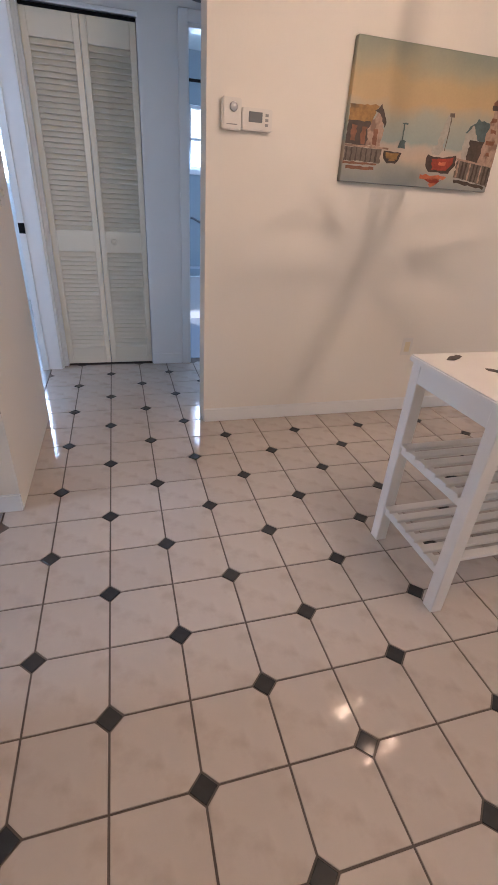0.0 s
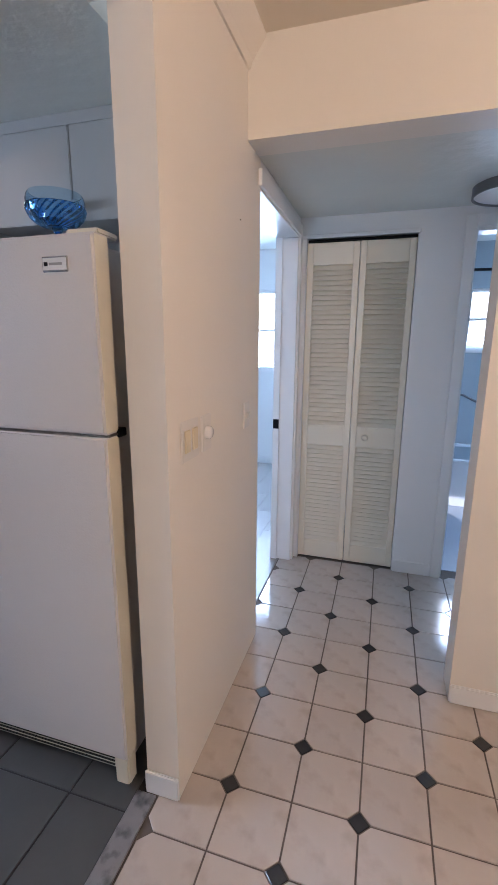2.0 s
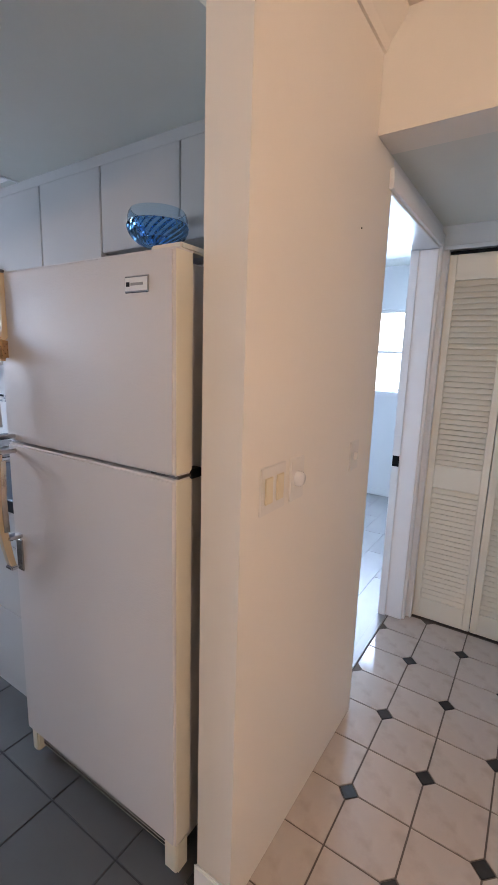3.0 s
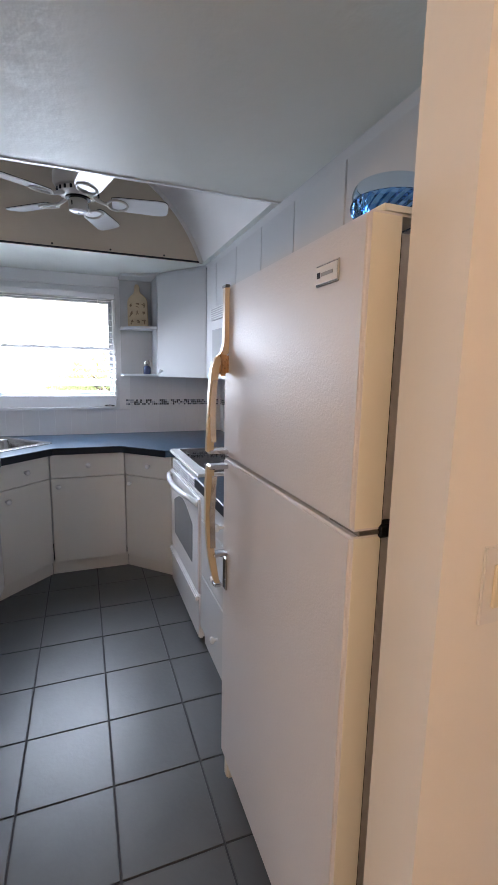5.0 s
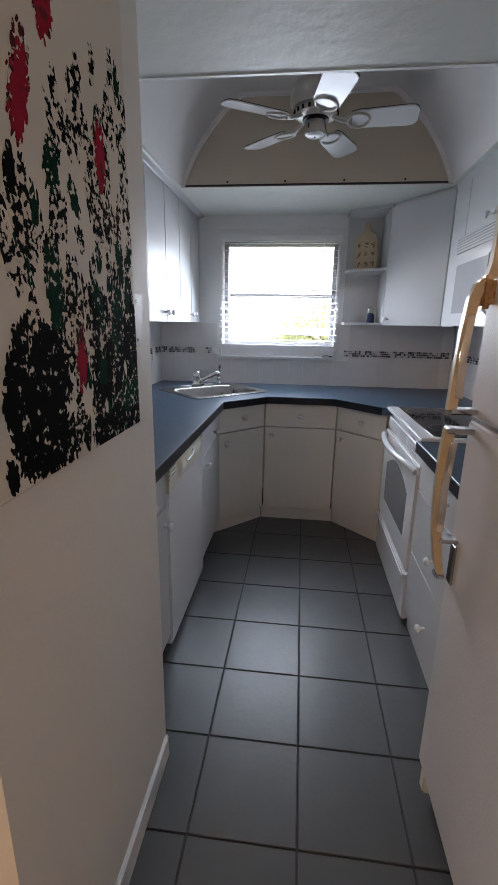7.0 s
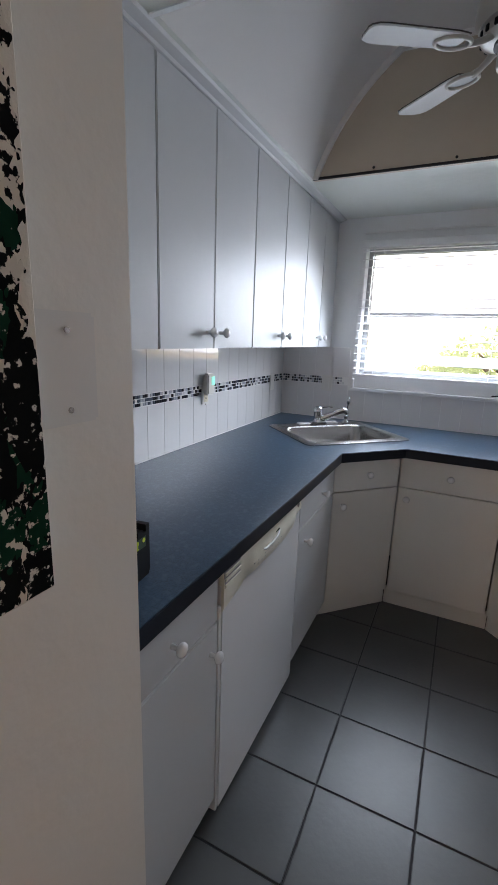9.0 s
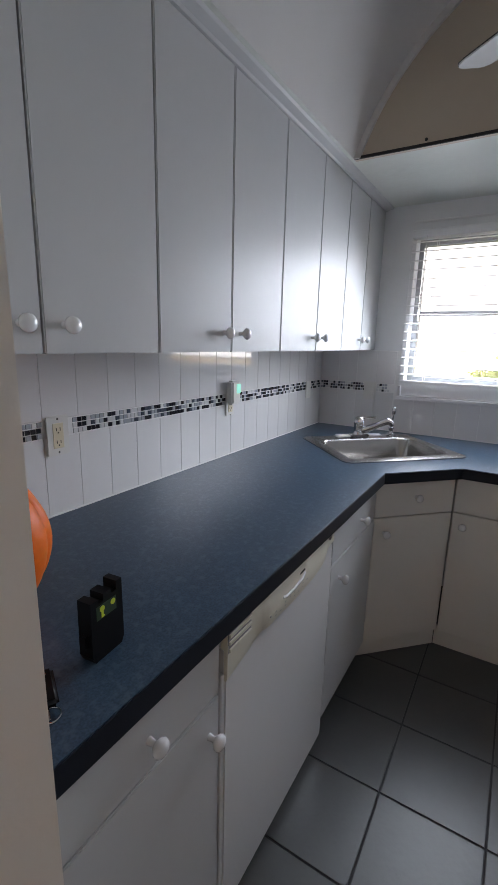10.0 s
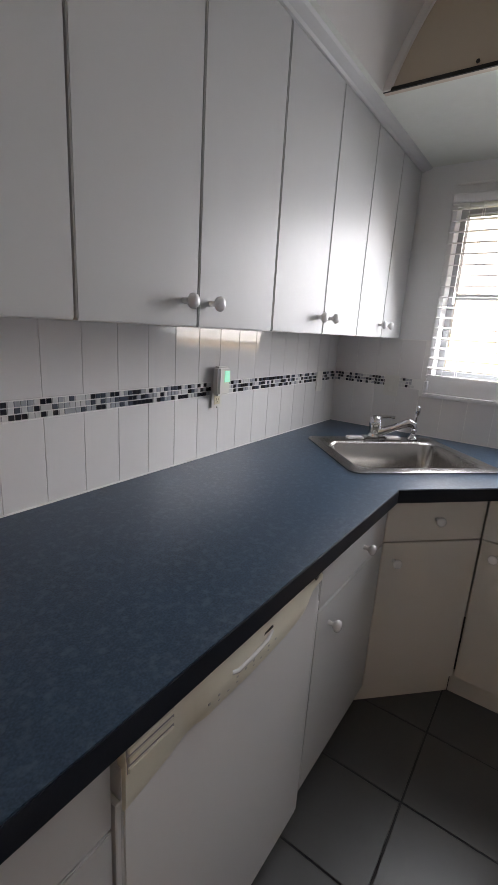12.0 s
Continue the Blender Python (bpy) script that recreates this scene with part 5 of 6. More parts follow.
# loose stems and leaves rising to one side
for k in range(215):
    x = CX0 + 0.01 + (CX1 - CX0 - 0.10) * rnd.random() ** 1.25
    top = 1.72 + 0.55 * (-0.88 - x) if x < -0.88 else 1.72 - 1.7 * (x + 0.88)
    z = 1.19 + (top - 1.19) * rnd.random() ** 1.15
    dab("leaf" if rnd.random() < 0.86 else "green", x, z, rnd.uniform(0.009, 0.016), rnd.uniform(0.020, 0.040), rnd.uniform(-0.45, 0.45), rnd.uniform(0.25, 0.7))
# the two dark masses low on the canvas and their fringe
for k in range(60):
    a, r = rnd.random() * 6.283, math.sqrt(rnd.random())
    dab("black", -0.800 + 0.085 * r * math.cos(a), 1.290 + 0.095 * r * math.sin(a), 0.016, 0.030, rnd.uniform(-0.6, 0.6), 0.9)
for k in range(75):
    dab("black" if rnd.random() < 0.62 else "green", rnd.uniform(CX0 + 0.008, -0.965), 1.185 + 0.27 * rnd.random() ** 1.3, 0.015, 0.032, rnd.uniform(-0.4, 0.4), 0.9)
for k in range(26):
    dab("black", rnd.uniform(CX0 + 0.02, -0.70), rnd.uniform(1.185, 1.215), 0.011, 0.022, rnd.uniform(-0.3, 0.3), 0.9)
for x, z, w, h, t in ((-0.877, 1.606, 0.020, 0.042, 0.2), (-0.854, 1.437, 0.022, 0.062, 0.0), (-1.105, 1.245, 0.030, 0.040, 0.2), (-1.10, 1.50, 0.016, 0.040, 0.0)):
    dab("green", x, z, w, h, t, 1.3)
for x, z, w, h, t in ((-0.736, 1.621, 0.015, 0.042, 0.15), (-0.733, 1.537, 0.016, 0.030, -0.5), (-0.676, 1.455, 0.012, 0.035, 0.0), (-0.686, 1.385, 0.014, 0.028, 0.3), (-0.775, 1.57, 0.012, 0.030, 0.1), (-1.150, 1.375, 0.018, 0.070, 0.0)):
    dab("black", x, z, w, h, t, 1.0)
for x, z, w, h, t in ((-0.886, 1.804, 0.026, 0.050, 0.1), (-0.812, 1.665, 0.019, 0.066, 0.3), (-1.039, 1.665, 0.019, 0.055, 0.0), (-0.918, 1.325, 0.017, 0.045, 0.15), (-0.822, 1.905, 0.030, 0.034, 0.0)):
    dab("smear", x, z + 0.012, w, h, t, 0.8)
    dab("red", x, z, w * 0.92, h * 0.9, t, 1.25)
for n, m in (("leaf", paint_leaf), ("black", paint_black), ("green", paint_green), ("smear", paint_wine), ("red", paint_red)):
    tagged(part("paint_layer", layers[n], m, cv, {"leaf": "torn black leaf prints", "black": "black leaf dabs", "green": "dark green dabs", "smear": "dark wine-red smears", "red": "crimson blossom dabs"}[n]), kind="stuff")
sg = thing("green_sign", "dark green sign with a pale border on the wall", "sign", (-1.0, 1.115, 2.012))
part("board", a_box(-1.168, -0.84, 1.1085, 1.118, 2.012, 2.160, 0.002, 1), sign_green, sg)
for p in ((-1.160, -1.156, 1.1181, 1.1188, 2.020, 2.152), (-1.156, -0.85, 1.1181, 1.1188, 2.020, 2.024)):
    part("border", a_box(*p), plate_white, sg, "thin pale border")
pl = thing("blank_plate", "large blank white wall plate beside the canvas", "wall plate", (-1.22, 1.1081, 1.337))
part("plate", a_box(-1.263, -1.176, 1.1083, 1.1175, 1.335, 1.456, 0.004, 2), plate_white, pl)
for z in (1.352, 1.437):
    part("screw", lathe(bmesh.new(), [(0.0035, 0), (0.0035, 0.0015)], pose(-1.2195, 1.1175, z, -90, 0, 0), 8), steel, pl)


# ---- wall plates ----
def plate_x(name, x, y0, y1, z0, z1, label, category, facing=1):
    t = thing(name, label, category, (x, (y0 + y1) / 2, z0))
    a, b = sorted((x + facing * 0.0002, x + facing * 0.006))
    part("plate", a_box(a, b, y0, y1, z0, z1, 0.0025, 2), plate_white, t)
    return t


sw = plate_x("light_switch", -0.436, 2.012, 2.132, 1.093, 1.213, "cream double rocker light switch plate", "light switch")
for y in (2.045, 2.098):
    part("rocker", a_box(-0.4299, -0.424, y - 0.016, y + 0.016, 1.120, 1.186, 0.002, 1), ivory, sw, "ivory rocker")
dm = plate_x("dimmer", -0.436, 2.158, 2.236, 1.093, 1.210, "round-knob dimmer on a white plate", "dimmer")
part("dimmer_knob", lathe(bmesh.new(), [(0.021, 0), (0.020, 0.012), (0.016, 0.017), (0.002, 0.018)], pose(-0.4299, 2.197, 1.152, 0, 90, 0), 20), knob_white, dm, smooth=50)
s3 = plate_x("light_switch", -0.436, 2.588, 2.664, 1.092, 1.196, "single white light switch plate", "light switch")
part("toggle", a_box(-0.4299, -0.418, 2.618, 2.632, 1.130, 1.155, 0.002, 1), plate_white, s3)
nail = lathe(bmesh.new(), [(0.0022, 0), (0.0022, 0.003)], pose(-0.436, 2.55, 1.86, 0, 90, 0), 8)
single("nail", nail, dark_gap, "small dark nail in the cream wall", "nail")

TY = YL + 0.010     # face of the left wall tiles


def outlet_y(x0, x1, z0, z1, label, ins):
    t = thing("power_outlet", label, "outlet", ((x0 + x1) / 2, TY, z0), "kitchen outlets")
    part("plate", a_box(x0, x1, TY + 0.0002, TY + 0.006, z0, z1, 0.003, 2), plate_white, t)
    xm, zm = (x0 + x1) / 2, (z0 + z1) / 2
    if ins:
        part("insert", a_box(xm - 0.017, xm + 0.017, TY + 0.0061, TY + 0.008, zm - 0.036, zm + 0.036, 0.002, 1), ivory, t, "ivory double socket")
        for dz in (-0.018, 0.018):
            for dx in (-0.006, 0.006):
                part("slot", a_box(xm + dx - 0.001, xm + dx + 0.001, TY + 0.0081, TY + 0.0086, zm + dz - 0.004, zm + dz + 0.005), black_plastic, t)
            part("slot", a_box(xm - 0.002, xm + 0.002, TY + 0.0081, TY + 0.0086, zm + dz - 0.011, zm + dz - 0.007), black_plastic, t)
        for dz in (-0.048, 0.048):
            part("screw", lathe(bmesh.new(), [(0.003, 0), (0.003, 0.001)], pose(xm, TY + 0.006, zm + dz, -90, 0, 0), 8), steel, t)
    return t


outlet_y(-1.930, -1.857, 1.094, 1.209, "white outlet plate with an ivory double socket", True)
outlet_y(-2.800, -2.735, 1.098, 1.20, "white outlet plate with a plug-in sensor", True)
det = thing("plug_in_detector", "white plug-in gas detector with a green display", "detector", (-2.76, TY, 1.15))
part("body", a_box(-2.800, -2.732, TY + 0.0087, TY + 0.042, 1.150, 1.256, 0.008, 3), plate_white, det)
part("display", a_box(-2.792, -2.764, TY + 0.0421, TY + 0.0435, 1.200, 1.240), led_green, det, "glowing green display")
outlet_y(-3.66, -3.59, 1.095, 1.20, "white outlet plate near the corner", False)
fp = thing("power_outlet", "white switch plate on the window wall", "outlet", (XF + 0.01, 0.67, 1.10), "kitchen outlets")
part("plate", a_box(XF + 0.0102, XF + 0.016, 0.632, 0.707, 1.098, 1.205, 0.003, 2), plate_white, fp)
part("insert", a_box(XF + 0.0161, XF + 0.018, 0.654, 0.685, 1.118, 1.185, 0.002, 1), plate_white, fp, "white rocker")

# ---- worktop things ----
PC = Vector((-1.482, 0.640, CT))
pk = thing("pumpkin", "large round orange pumpkin standing on the worktop", "pumpkin", (PC.x, PC.y, PC.z + 0.0005))
pb = bmesh.new()
ribs, nu, nv = 14, 168, 26
R, HT = 0.146, 0.275
grid = []
for j in range(nv + 1):
    f = math.pi * j / nv
    row = []
    for i in range(nu):
        a = 2 * math.pi * i / nu
        groove = abs(math.sin(ribs * (a + 0.10 * math.sin(2 * a + 0.6) + 0.05 * math.sin(5 * a)) / 2)) ** 0.38
        r = R * max(0.0, math.sin(f)) ** 0.78 * (0.940 + 0.065 * groove + 0.008 * math.sin(3 * a + 4 * f) + 0.006 * math.sin(9 * a + 2 * f))
        z = HT / 2 - HT / 2 * math.cos(f) * (0.90 + 0.10 * groove)
        z -= 0.022 * math.exp(-(r / 0.05) ** 2) * (1 if j > nv / 2 else -0.4)
        row.append(pb.verts.new((PC.x + r * math.cos(a), PC.y + r * math.sin(a), PC.z + 0.0005 + max(z, 0.0))))
    grid.append(row)
for a, b in zip(grid, grid[1:]):
    for i in range(nu):
        pb.faces.new((a[i], a[(i + 1) % nu], b[(i + 1) % nu], b[i]))
bmesh.ops.remove_doubles(pb, verts=pb.verts[:], dist=0.0004)
bmesh.ops.recalc_face_normals(pb, faces=pb.faces[:])
part("body", pb, orange_skin, pk, smooth=70)
sm = bmesh.new()
tube(sm, [PC + Vector((0, 0, 0.243)), PC + Vector((0.004, 0.002, 0.266)), PC + Vector((0.014, 0.004, 0.288))], [0.024, 0.014, 0.012], 7)
part("stem", sm, stem_mat, pk, "dry brown stem", smooth=60)

# black key holder box: an upright case with a notched top
kb = thing("key_box", "black plastic key case with a yellow-green key print", "box", (-1.557, 0.922, CT))
BM = pose(-1.556, 0.912, CT + 0.0005, 0, 0, 6)
bx = bmesh.new()
prism(bx, [(-0.036, 0.012), (-0.030, 0), (0.030, 0), (0.036, 0.012), (0.035, 0.108), (0.020, 0.108), (0.020, 0.100), (0.008, 0.100), (0.008, 0.112), (-0.010, 0.112), (-0.010, 0.104), (-0.022, 0.104), (-0.022, 0.120), (-0.035, 0.120)], -0.014, 0.014, 'y')
bx.transform(BM)
case = part("case", bx, black_plastic, kb)
tab = a_box(0.034, 0.043, -0.008, 0.008, 0.030, 0.052, 0.002, 1)
tab.transform(BM)
part("side_tab", tab, black_plastic, kb)
pr = a_box(-0.020, 0.024, 0.0141, 0.0147, 0.072, 0.096)
pr.transform(BM)
part("printed_label", pr, key_green, case, "dark green label")
for cx, hh in ((0.012, 0.020), (-0.012, 0.0)):
    e = bmesh.new()
    lathe(e, [(0.0052, 0), (0.0052, 0.0006)], pose(cx, 0.0148, 0.089, -90, 0, 0), 14)
    if hh:
        box(e, cx - 0.0022, cx + 0.0022, 0.0148, 0.0154, 0.074, 0.085)
        box(e, cx - 0.005, cx - 0.0022, 0.0148, 0.0154, 0.0745, 0.077)
    e.transform(BM)
    part("key_print", e, key_yellow, case, "yellow-green key print")
fob = thing("car_key", "black car key fob with a silver ring, lying on the worktop", "key", (-1.445, 0.915, CT))
KM = pose(-1.444, 0.914, CT + 0.0005, 0, 0, 62)
fbm = a_box(-0.038, 0.038, -0.018, 0.018, 0, 0.014, 0.005, 3)
fbm.transform(KM)
part("shell", fbm, black_plastic, fob, smooth=50)
lg = bmesh.new()
for rx, ry in ((0.007, 0.005), (0.003, 0.005)):
    pts = [(-0.022 + ry * math.sin(2 * math.pi * k / 20), rx * math.cos(2 * math.pi * k / 20), 0.0145) for k in range(21)]
    tube(lg, pts, 0.0006, 5)
lg.transform(KM)
part("emblem", lg, steel, fob, "small oval emblem")
kr = bmesh.new()
tube(kr, [(0.050 + 0.014 * math.cos(2 * math.pi * k / 20), 0.004 + 0.014 * math.sin(2 * math.pi * k / 20), 0.003) for k in range(21)], 0.0016, 6)
kr.transform(KM)
part("key_ring", kr, chrome, fob, "silver ring", smooth=60)
bl = a_box(0.036, 0.060, -0.006, 0.004, 0.003, 0.006, 0.001, 1)
bl.transform(KM)
part("key_blade", bl, chrome, fob, "silver key blade")

# ---- closet: two louvred leaves ----
leaf_w = 0.3055
for li, x0 in enumerate((-0.392, -0.0845)):
    x1 = x0 + leaf_w - 0.002
    lf = thing("louvre_door", "cream louvred bifold closet door, closed", "closet door", ((x0 + x1) / 2, HY + 0.033, 0.013), "closet doors")
    y0, y1 = HY + 0.018, HY + 0.048
    for a in ((x0, x0 + 0.036), (x1 - 0.036, x1)):
        part("stile", a_box(*a, y0, y1, 0.013, 2.009, 0.002, 1), closet_cream, lf)
    for z in ((1.885, 2.009), (0.795, 0.925), (0.013, 0.135)):
        part("rail", a_box(x0 + 0.0361, x1 - 0.0361, y0 + 0.001, y1 - 0.001, *z, 0.002, 1), closet_cream, lf)
    sl = bmesh.new()
    box(sl, x0 + 0.0362, x1 - 0.0362, -0.0185, 0.0185, -0.0028, 0.0028)
    sl.transform(POSES[lf].inverted() @ Matrix.Translation((0, HY + 0.033, 0.013)))
    me = to_mesh("slat", sl, closet_cream)
    base = POSES[lf]
    for za, zb in ((0.137, 0.793), (0.927, 1.883)):
        n = round((zb - za) / 0.0285)
        for k in range(n):
            o = new("slat", me)
            o.parent = lf
            o.matrix_local = Matrix.Translation((0, 0, za + (k + 0.5) * (zb - za) / n - 0.013)) @ Euler((radians(52), 0, 0)).to_matrix().to_4x4()
    if li == 1:
        part("knob", lathe(bmesh.new(), [(0.008, 0), (0.007, 0.012), (0.016, 0.02), (0.019, 0.028), (0.015, 0.036), (0.002, 0.038)], pose(x0 + 0.09, y0, 0.865, 90, 0, 0), 18), closet_cream, lf, smooth=50)

# hall lamp
hl = thing("hall_light", "flush round ceiling light with a dark nickel ring", "ceiling light", (0.61, 3.40, HZ - 0.045))
hm = pose(0.61, 3.40, 0)
part("ring", lathe(bmesh.new(), [(0.172, HZ - 0.045), (0.180, HZ - 0.045), (0.180, HZ - 0.0005), (0.172, HZ - 0.0005), (0.172, HZ - 0.045)], hm, 48, False), nickel, hl, smooth=40)
part("diffuser", lathe(bmesh.new(), [(0.02, HZ - 0.047), (0.12, HZ - 0.043), (0.1715, HZ - 0.036), (0.1715, HZ - 0.001)], hm, 48), diffuser, hl, "unlit white diffuser", smooth=40)

# thermostat and chime sensor
def y_plate(name, x0, x1, z0, z1, th, label, category):
    t = thing(name, label, category, ((x0 + x1) / 2, 2.635, z0))
    return t, part("case", a_box(x0, x1, 2.635 - th, 2.6348, z0, z1, 0.005, 2), plate_white, t)


sn, c1 = y_plate("wall_sensor", 0.503, 0.588, 1.440, 1.554, 0.035, "small white wall sensor with a dial", "sensor")
part("dial", lathe(bmesh.new(), [(0.018, 0), (0.016, 0.008), (0.002, 0.009)], pose(0.552, 2.600, 1.521, 90, 0, 0), 20), nickel, c1, smooth=50)
part("printed_line", a_box(0.522, 0.570, 2.5992, 2.5999, 1.457, 1.461), btn_grey, c1)
th, c2 = y_plate("thermostat", 0.592, 0.731, 1.443, 1.526, 0.03, "white digital thermostat with a grey display", "thermostat")
part("display", a_box(0.622, 0.684, 2.6035, 2.6049, 1.474, 1.512), oven_glass, c2, "grey display")
for k in range(3):
    part("button", a_box(0.698, 0.712, 2.6025, 2.6049, 1.462 + 0.018 * k, 1.472 + 0.018 * k), btn_grey, c2)
wo, c3 = y_plate("power_outlet", 1.676, 1.748, 0.374, 0.484, 0.006, "ivory wall outlet above the skirting", "outlet")
part("insert", a_box(1.695, 1.73, 2.6275, 2.6289, 0.398, 0.460), ivory, c3, "ivory socket insert")

# harbour canvas
hc = thing("harbour_canvas", "unframed canvas of a harbour with huts and a red boat", "painting", (1.52, 2.635, 1.279))
PX0, PX1, PZ0, PZ1, PY = 1.092, 1.945, 1.279, 1.823, 2.600
part("canvas", a_box(PX0, PX1, PY, 2.6348, PZ0, PZ1, 0.002, 1), harbour_paint, hc)


prnd = random.Random(11)


def paint(pts, mat, layer, label, rag=0.007):
    """A patch of paint with ragged edges; points in shares of the canvas."""
    ring = []
    for (u0, v0), (u1, v1) in zip(pts, pts[1:] + pts[:1]):
        n = max(1, round(math.hypot(u1 - u0, v1 - v0) / 0.022))
        for k in range(n):
            u, v = u0 + (u1 - u0) * k / n + prnd.uniform(-rag, rag), v0 + (v1 - v0) * k / n + prnd.uniform(-rag, rag)
            ring.append((min(0.998, max(0.002, u)), min(0.998, max(0.002, v))))
    ring = [(PX0 + u * (PX1 - PX0), PZ1 - v * (PZ1 - PZ0)) for u, v in ring]
    part("paint_patch", prism(bmesh.new(), ring, PY - 0.0004 - 0.00025 * layer, PY - 0.0001, 'y'), mat, hc, label)


def block(u0, v0, u1, v1, mat, layer, label, rag=0.006):
    paint([(u0, v0), (u1, v0), (u1, v1), (u0, v1)], mat, layer, label, rag)


# left hut, pier and its reflection
paint([(0.0, 0.44), (0.17, 0.43), (0.15, 0.56), (0.0, 0.57)], ochre_paint, 1, "ochre hut roof")
block(0.0, 0.55, 0.14, 0.72, brown_paint, 2, "brown hut wall")
block(0.03, 0.58, 0.06, 0.69, rust_paint, 3, "rust hut boards")
block(0.09, 0.59, 0.12, 0.71, rust_paint, 3, "rust hut boards")
paint([(0.13, 0.60), (0.18, 0.45), (0.22, 0.55), (0.22, 0.72), (0.13, 0.72)], pink_paint, 4, "pale hut gable")
paint([(0.155, 0.47), (0.19, 0.42), (0.235, 0.54), (0.225, 0.58), (0.185, 0.48)], brown_paint, 5, "dark gable edge", 0.004)
block(0.165, 0.60, 0.19, 0.71, rust_paint, 5, "rust door", 0.004)
block(0.0, 0.735, 0.23, 0.84, dusk_paint, 2, "dark pier")
for k in range(7):
    block(0.01 + 0.031 * k, 0.74, 0.019 + 0.031 * k, 0.84, brown_paint, 3, "pier pile", 0.003)
block(0.0, 0.72, 0.27, 0.735, pink_paint, 6, "pale pier deck", 0.003)
block(0.0, 0.845, 0.21, 0.862, rust_paint, 3, "rust reflection", 0.004)
block(0.02, 0.875, 0.20, 0.90, rust_paint, 3, "rust reflection", 0.005)
# small boats
paint([(0.245, 0.745), (0.36, 0.745), (0.355, 0.80), (0.33, 0.835), (0.28, 0.835), (0.25, 0.80)], brown_paint, 4, "dark boat hull", 0.004)
paint([(0.26, 0.755), (0.345, 0.755), (0.335, 0.80), (0.27, 0.80)], ochre_paint, 5, "ochre boat side", 0.004)
block(0.285, 0.80, 0.325, 0.815, ochre_paint, 5, "ochre boat side", 0.003)
block(0.335, 0.655, 0.375, 0.71, teal_paint, 4, "small dark boat")
block(0.345, 0.53, 0.352, 0.66, teal_paint, 3, "thin mast", 0.003)
block(0.335, 0.528, 0.372, 0.538, teal_paint, 3, "thin spar", 0.003)
# red boat
paint([(0.535, 0.74), (0.60, 0.755), (0.66, 0.75), (0.73, 0.725), (0.735, 0.80), (0.70, 0.875), (0.56, 0.87), (0.53, 0.82)], brown_paint, 4, "dark boat edge", 0.005)
paint([(0.57, 0.765), (0.64, 0.765), (0.71, 0.745), (0.71, 0.80), (0.68, 0.855), (0.58, 0.85)], redboat_paint, 5, "red boat hull", 0.006)
block(0.62, 0.785, 0.665, 0.815, flame_paint, 6, "light on the hull", 0.008)
block(0.56, 0.67, 0.62, 0.735, grey_paint, 4, "pale cabin", 0.008)
paint([(0.62, 0.44), (0.645, 0.44), (0.625, 0.70), (0.57, 0.70)], grey_paint, 1, "faint sail", 0.008)
block(0.625, 0.42, 0.655, 0.445, dusk_paint, 3, "mast top", 0.004)
block(0.638, 0.44, 0.644, 0.70, dusk_paint, 3, "mast", 0.003)
paint([(0.51, 0.895), (0.70, 0.90), (0.68, 0.93), (0.52, 0.925)], flame_paint, 2, "red reflection", 0.009)
paint([(0.55, 0.93), (0.67, 0.93), (0.64, 0.96), (0.57, 0.955)], redboat_paint, 2, "red reflection", 0.010)
paint([(0.58, 0.96), (0.63, 0.96), (0.62, 0.985), (0.59, 0.985)], flame_paint, 2, "red reflection", 0.008)
# far hut, tower and piles
paint([(0.76, 0.545), (0.82, 0.44), (0.93, 0.47), (0.91, 0.60), (0.84, 0.60)], teal_paint, 3, "teal roof")
paint([(0.755, 0.58), (0.80, 0.48), (0.85, 0.60), (0.845, 0.76), (0.77, 0.75)], grey_paint, 4, "pale gable")
block(0.80, 0.60, 0.91, 0.77, brown_paint, 5, "dark hut wall")
paint([(0.915, 0.36), (0.998, 0.36), (0.998, 0.80), (0.885, 0.77)], pink_paint, 6, "pale stone tower")
for k in range(4):
    block(0.915 + 0.012 * (k % 2), 0.42 + 0.085 * k, 0.95 + 0.012 * (k % 3), 0.45 + 0.085 * k, rust_paint, 7, "rust stones", 0.008)
paint([(0.90, 0.31), (0.998, 0.14), (0.998, 0.37), (0.91, 0.36)], rust_paint, 7, "rust tower roof")
paint([(0.895, 0.33), (0.998, 0.33), (0.998, 0.36), (0.90, 0.365)], brown_paint, 8, "dark eaves", 0.004)
paint([(0.745, 0.755), (0.998, 0.79), (0.998, 0.95), (0.745, 0.90)], dusk_paint, 8, "dark pier")
for k in range(9):
    block(0.752 + 0.0275 * k, 0.765 + 0.004 * k, 0.763 + 0.0275 * k, 0.90 + 0.005 * k, brown_paint if k % 3 else pink_paint, 9, "pier pile", 0.003)
paint([(0.74, 0.745), (0.998, 0.78), (0.998, 0.795), (0.74, 0.76)], pink_paint, 10, "pale pier deck", 0.003)
paint([(0.75, 0.915), (0.98, 0.955), (0.97, 0.975), (0.76, 0.94)], brown_paint, 3, "dark reflection", 0.007)

# ---- side table ----
TX0, TX1, TYA, TYB, TZ = 0.932, 1.64, 1.095, 1.525, 0.765
tb = thing("side_table", "white painted slatted-shelf side table", "table", ((TX0 + TX1) / 2, (TYA + TYB) / 2, 0))
part("tabletop", a_box(TX0, TX1, TYA, TYB, TZ - 0.022, TZ, 0.004, 2), wood_table, tb)
part("apron", a_box(TX0 + 0.012, TX0 + 0.030, TYA + 0.055, TYB - 0.055, TZ - 0.085, TZ - 0.0221), wood_table, tb)
part("apron", a_box(TX1 - 0.030, TX1 - 0.012, TYA + 0.055, TYB - 0.055, TZ - 0.085, TZ - 0.0221), wood_table, tb)
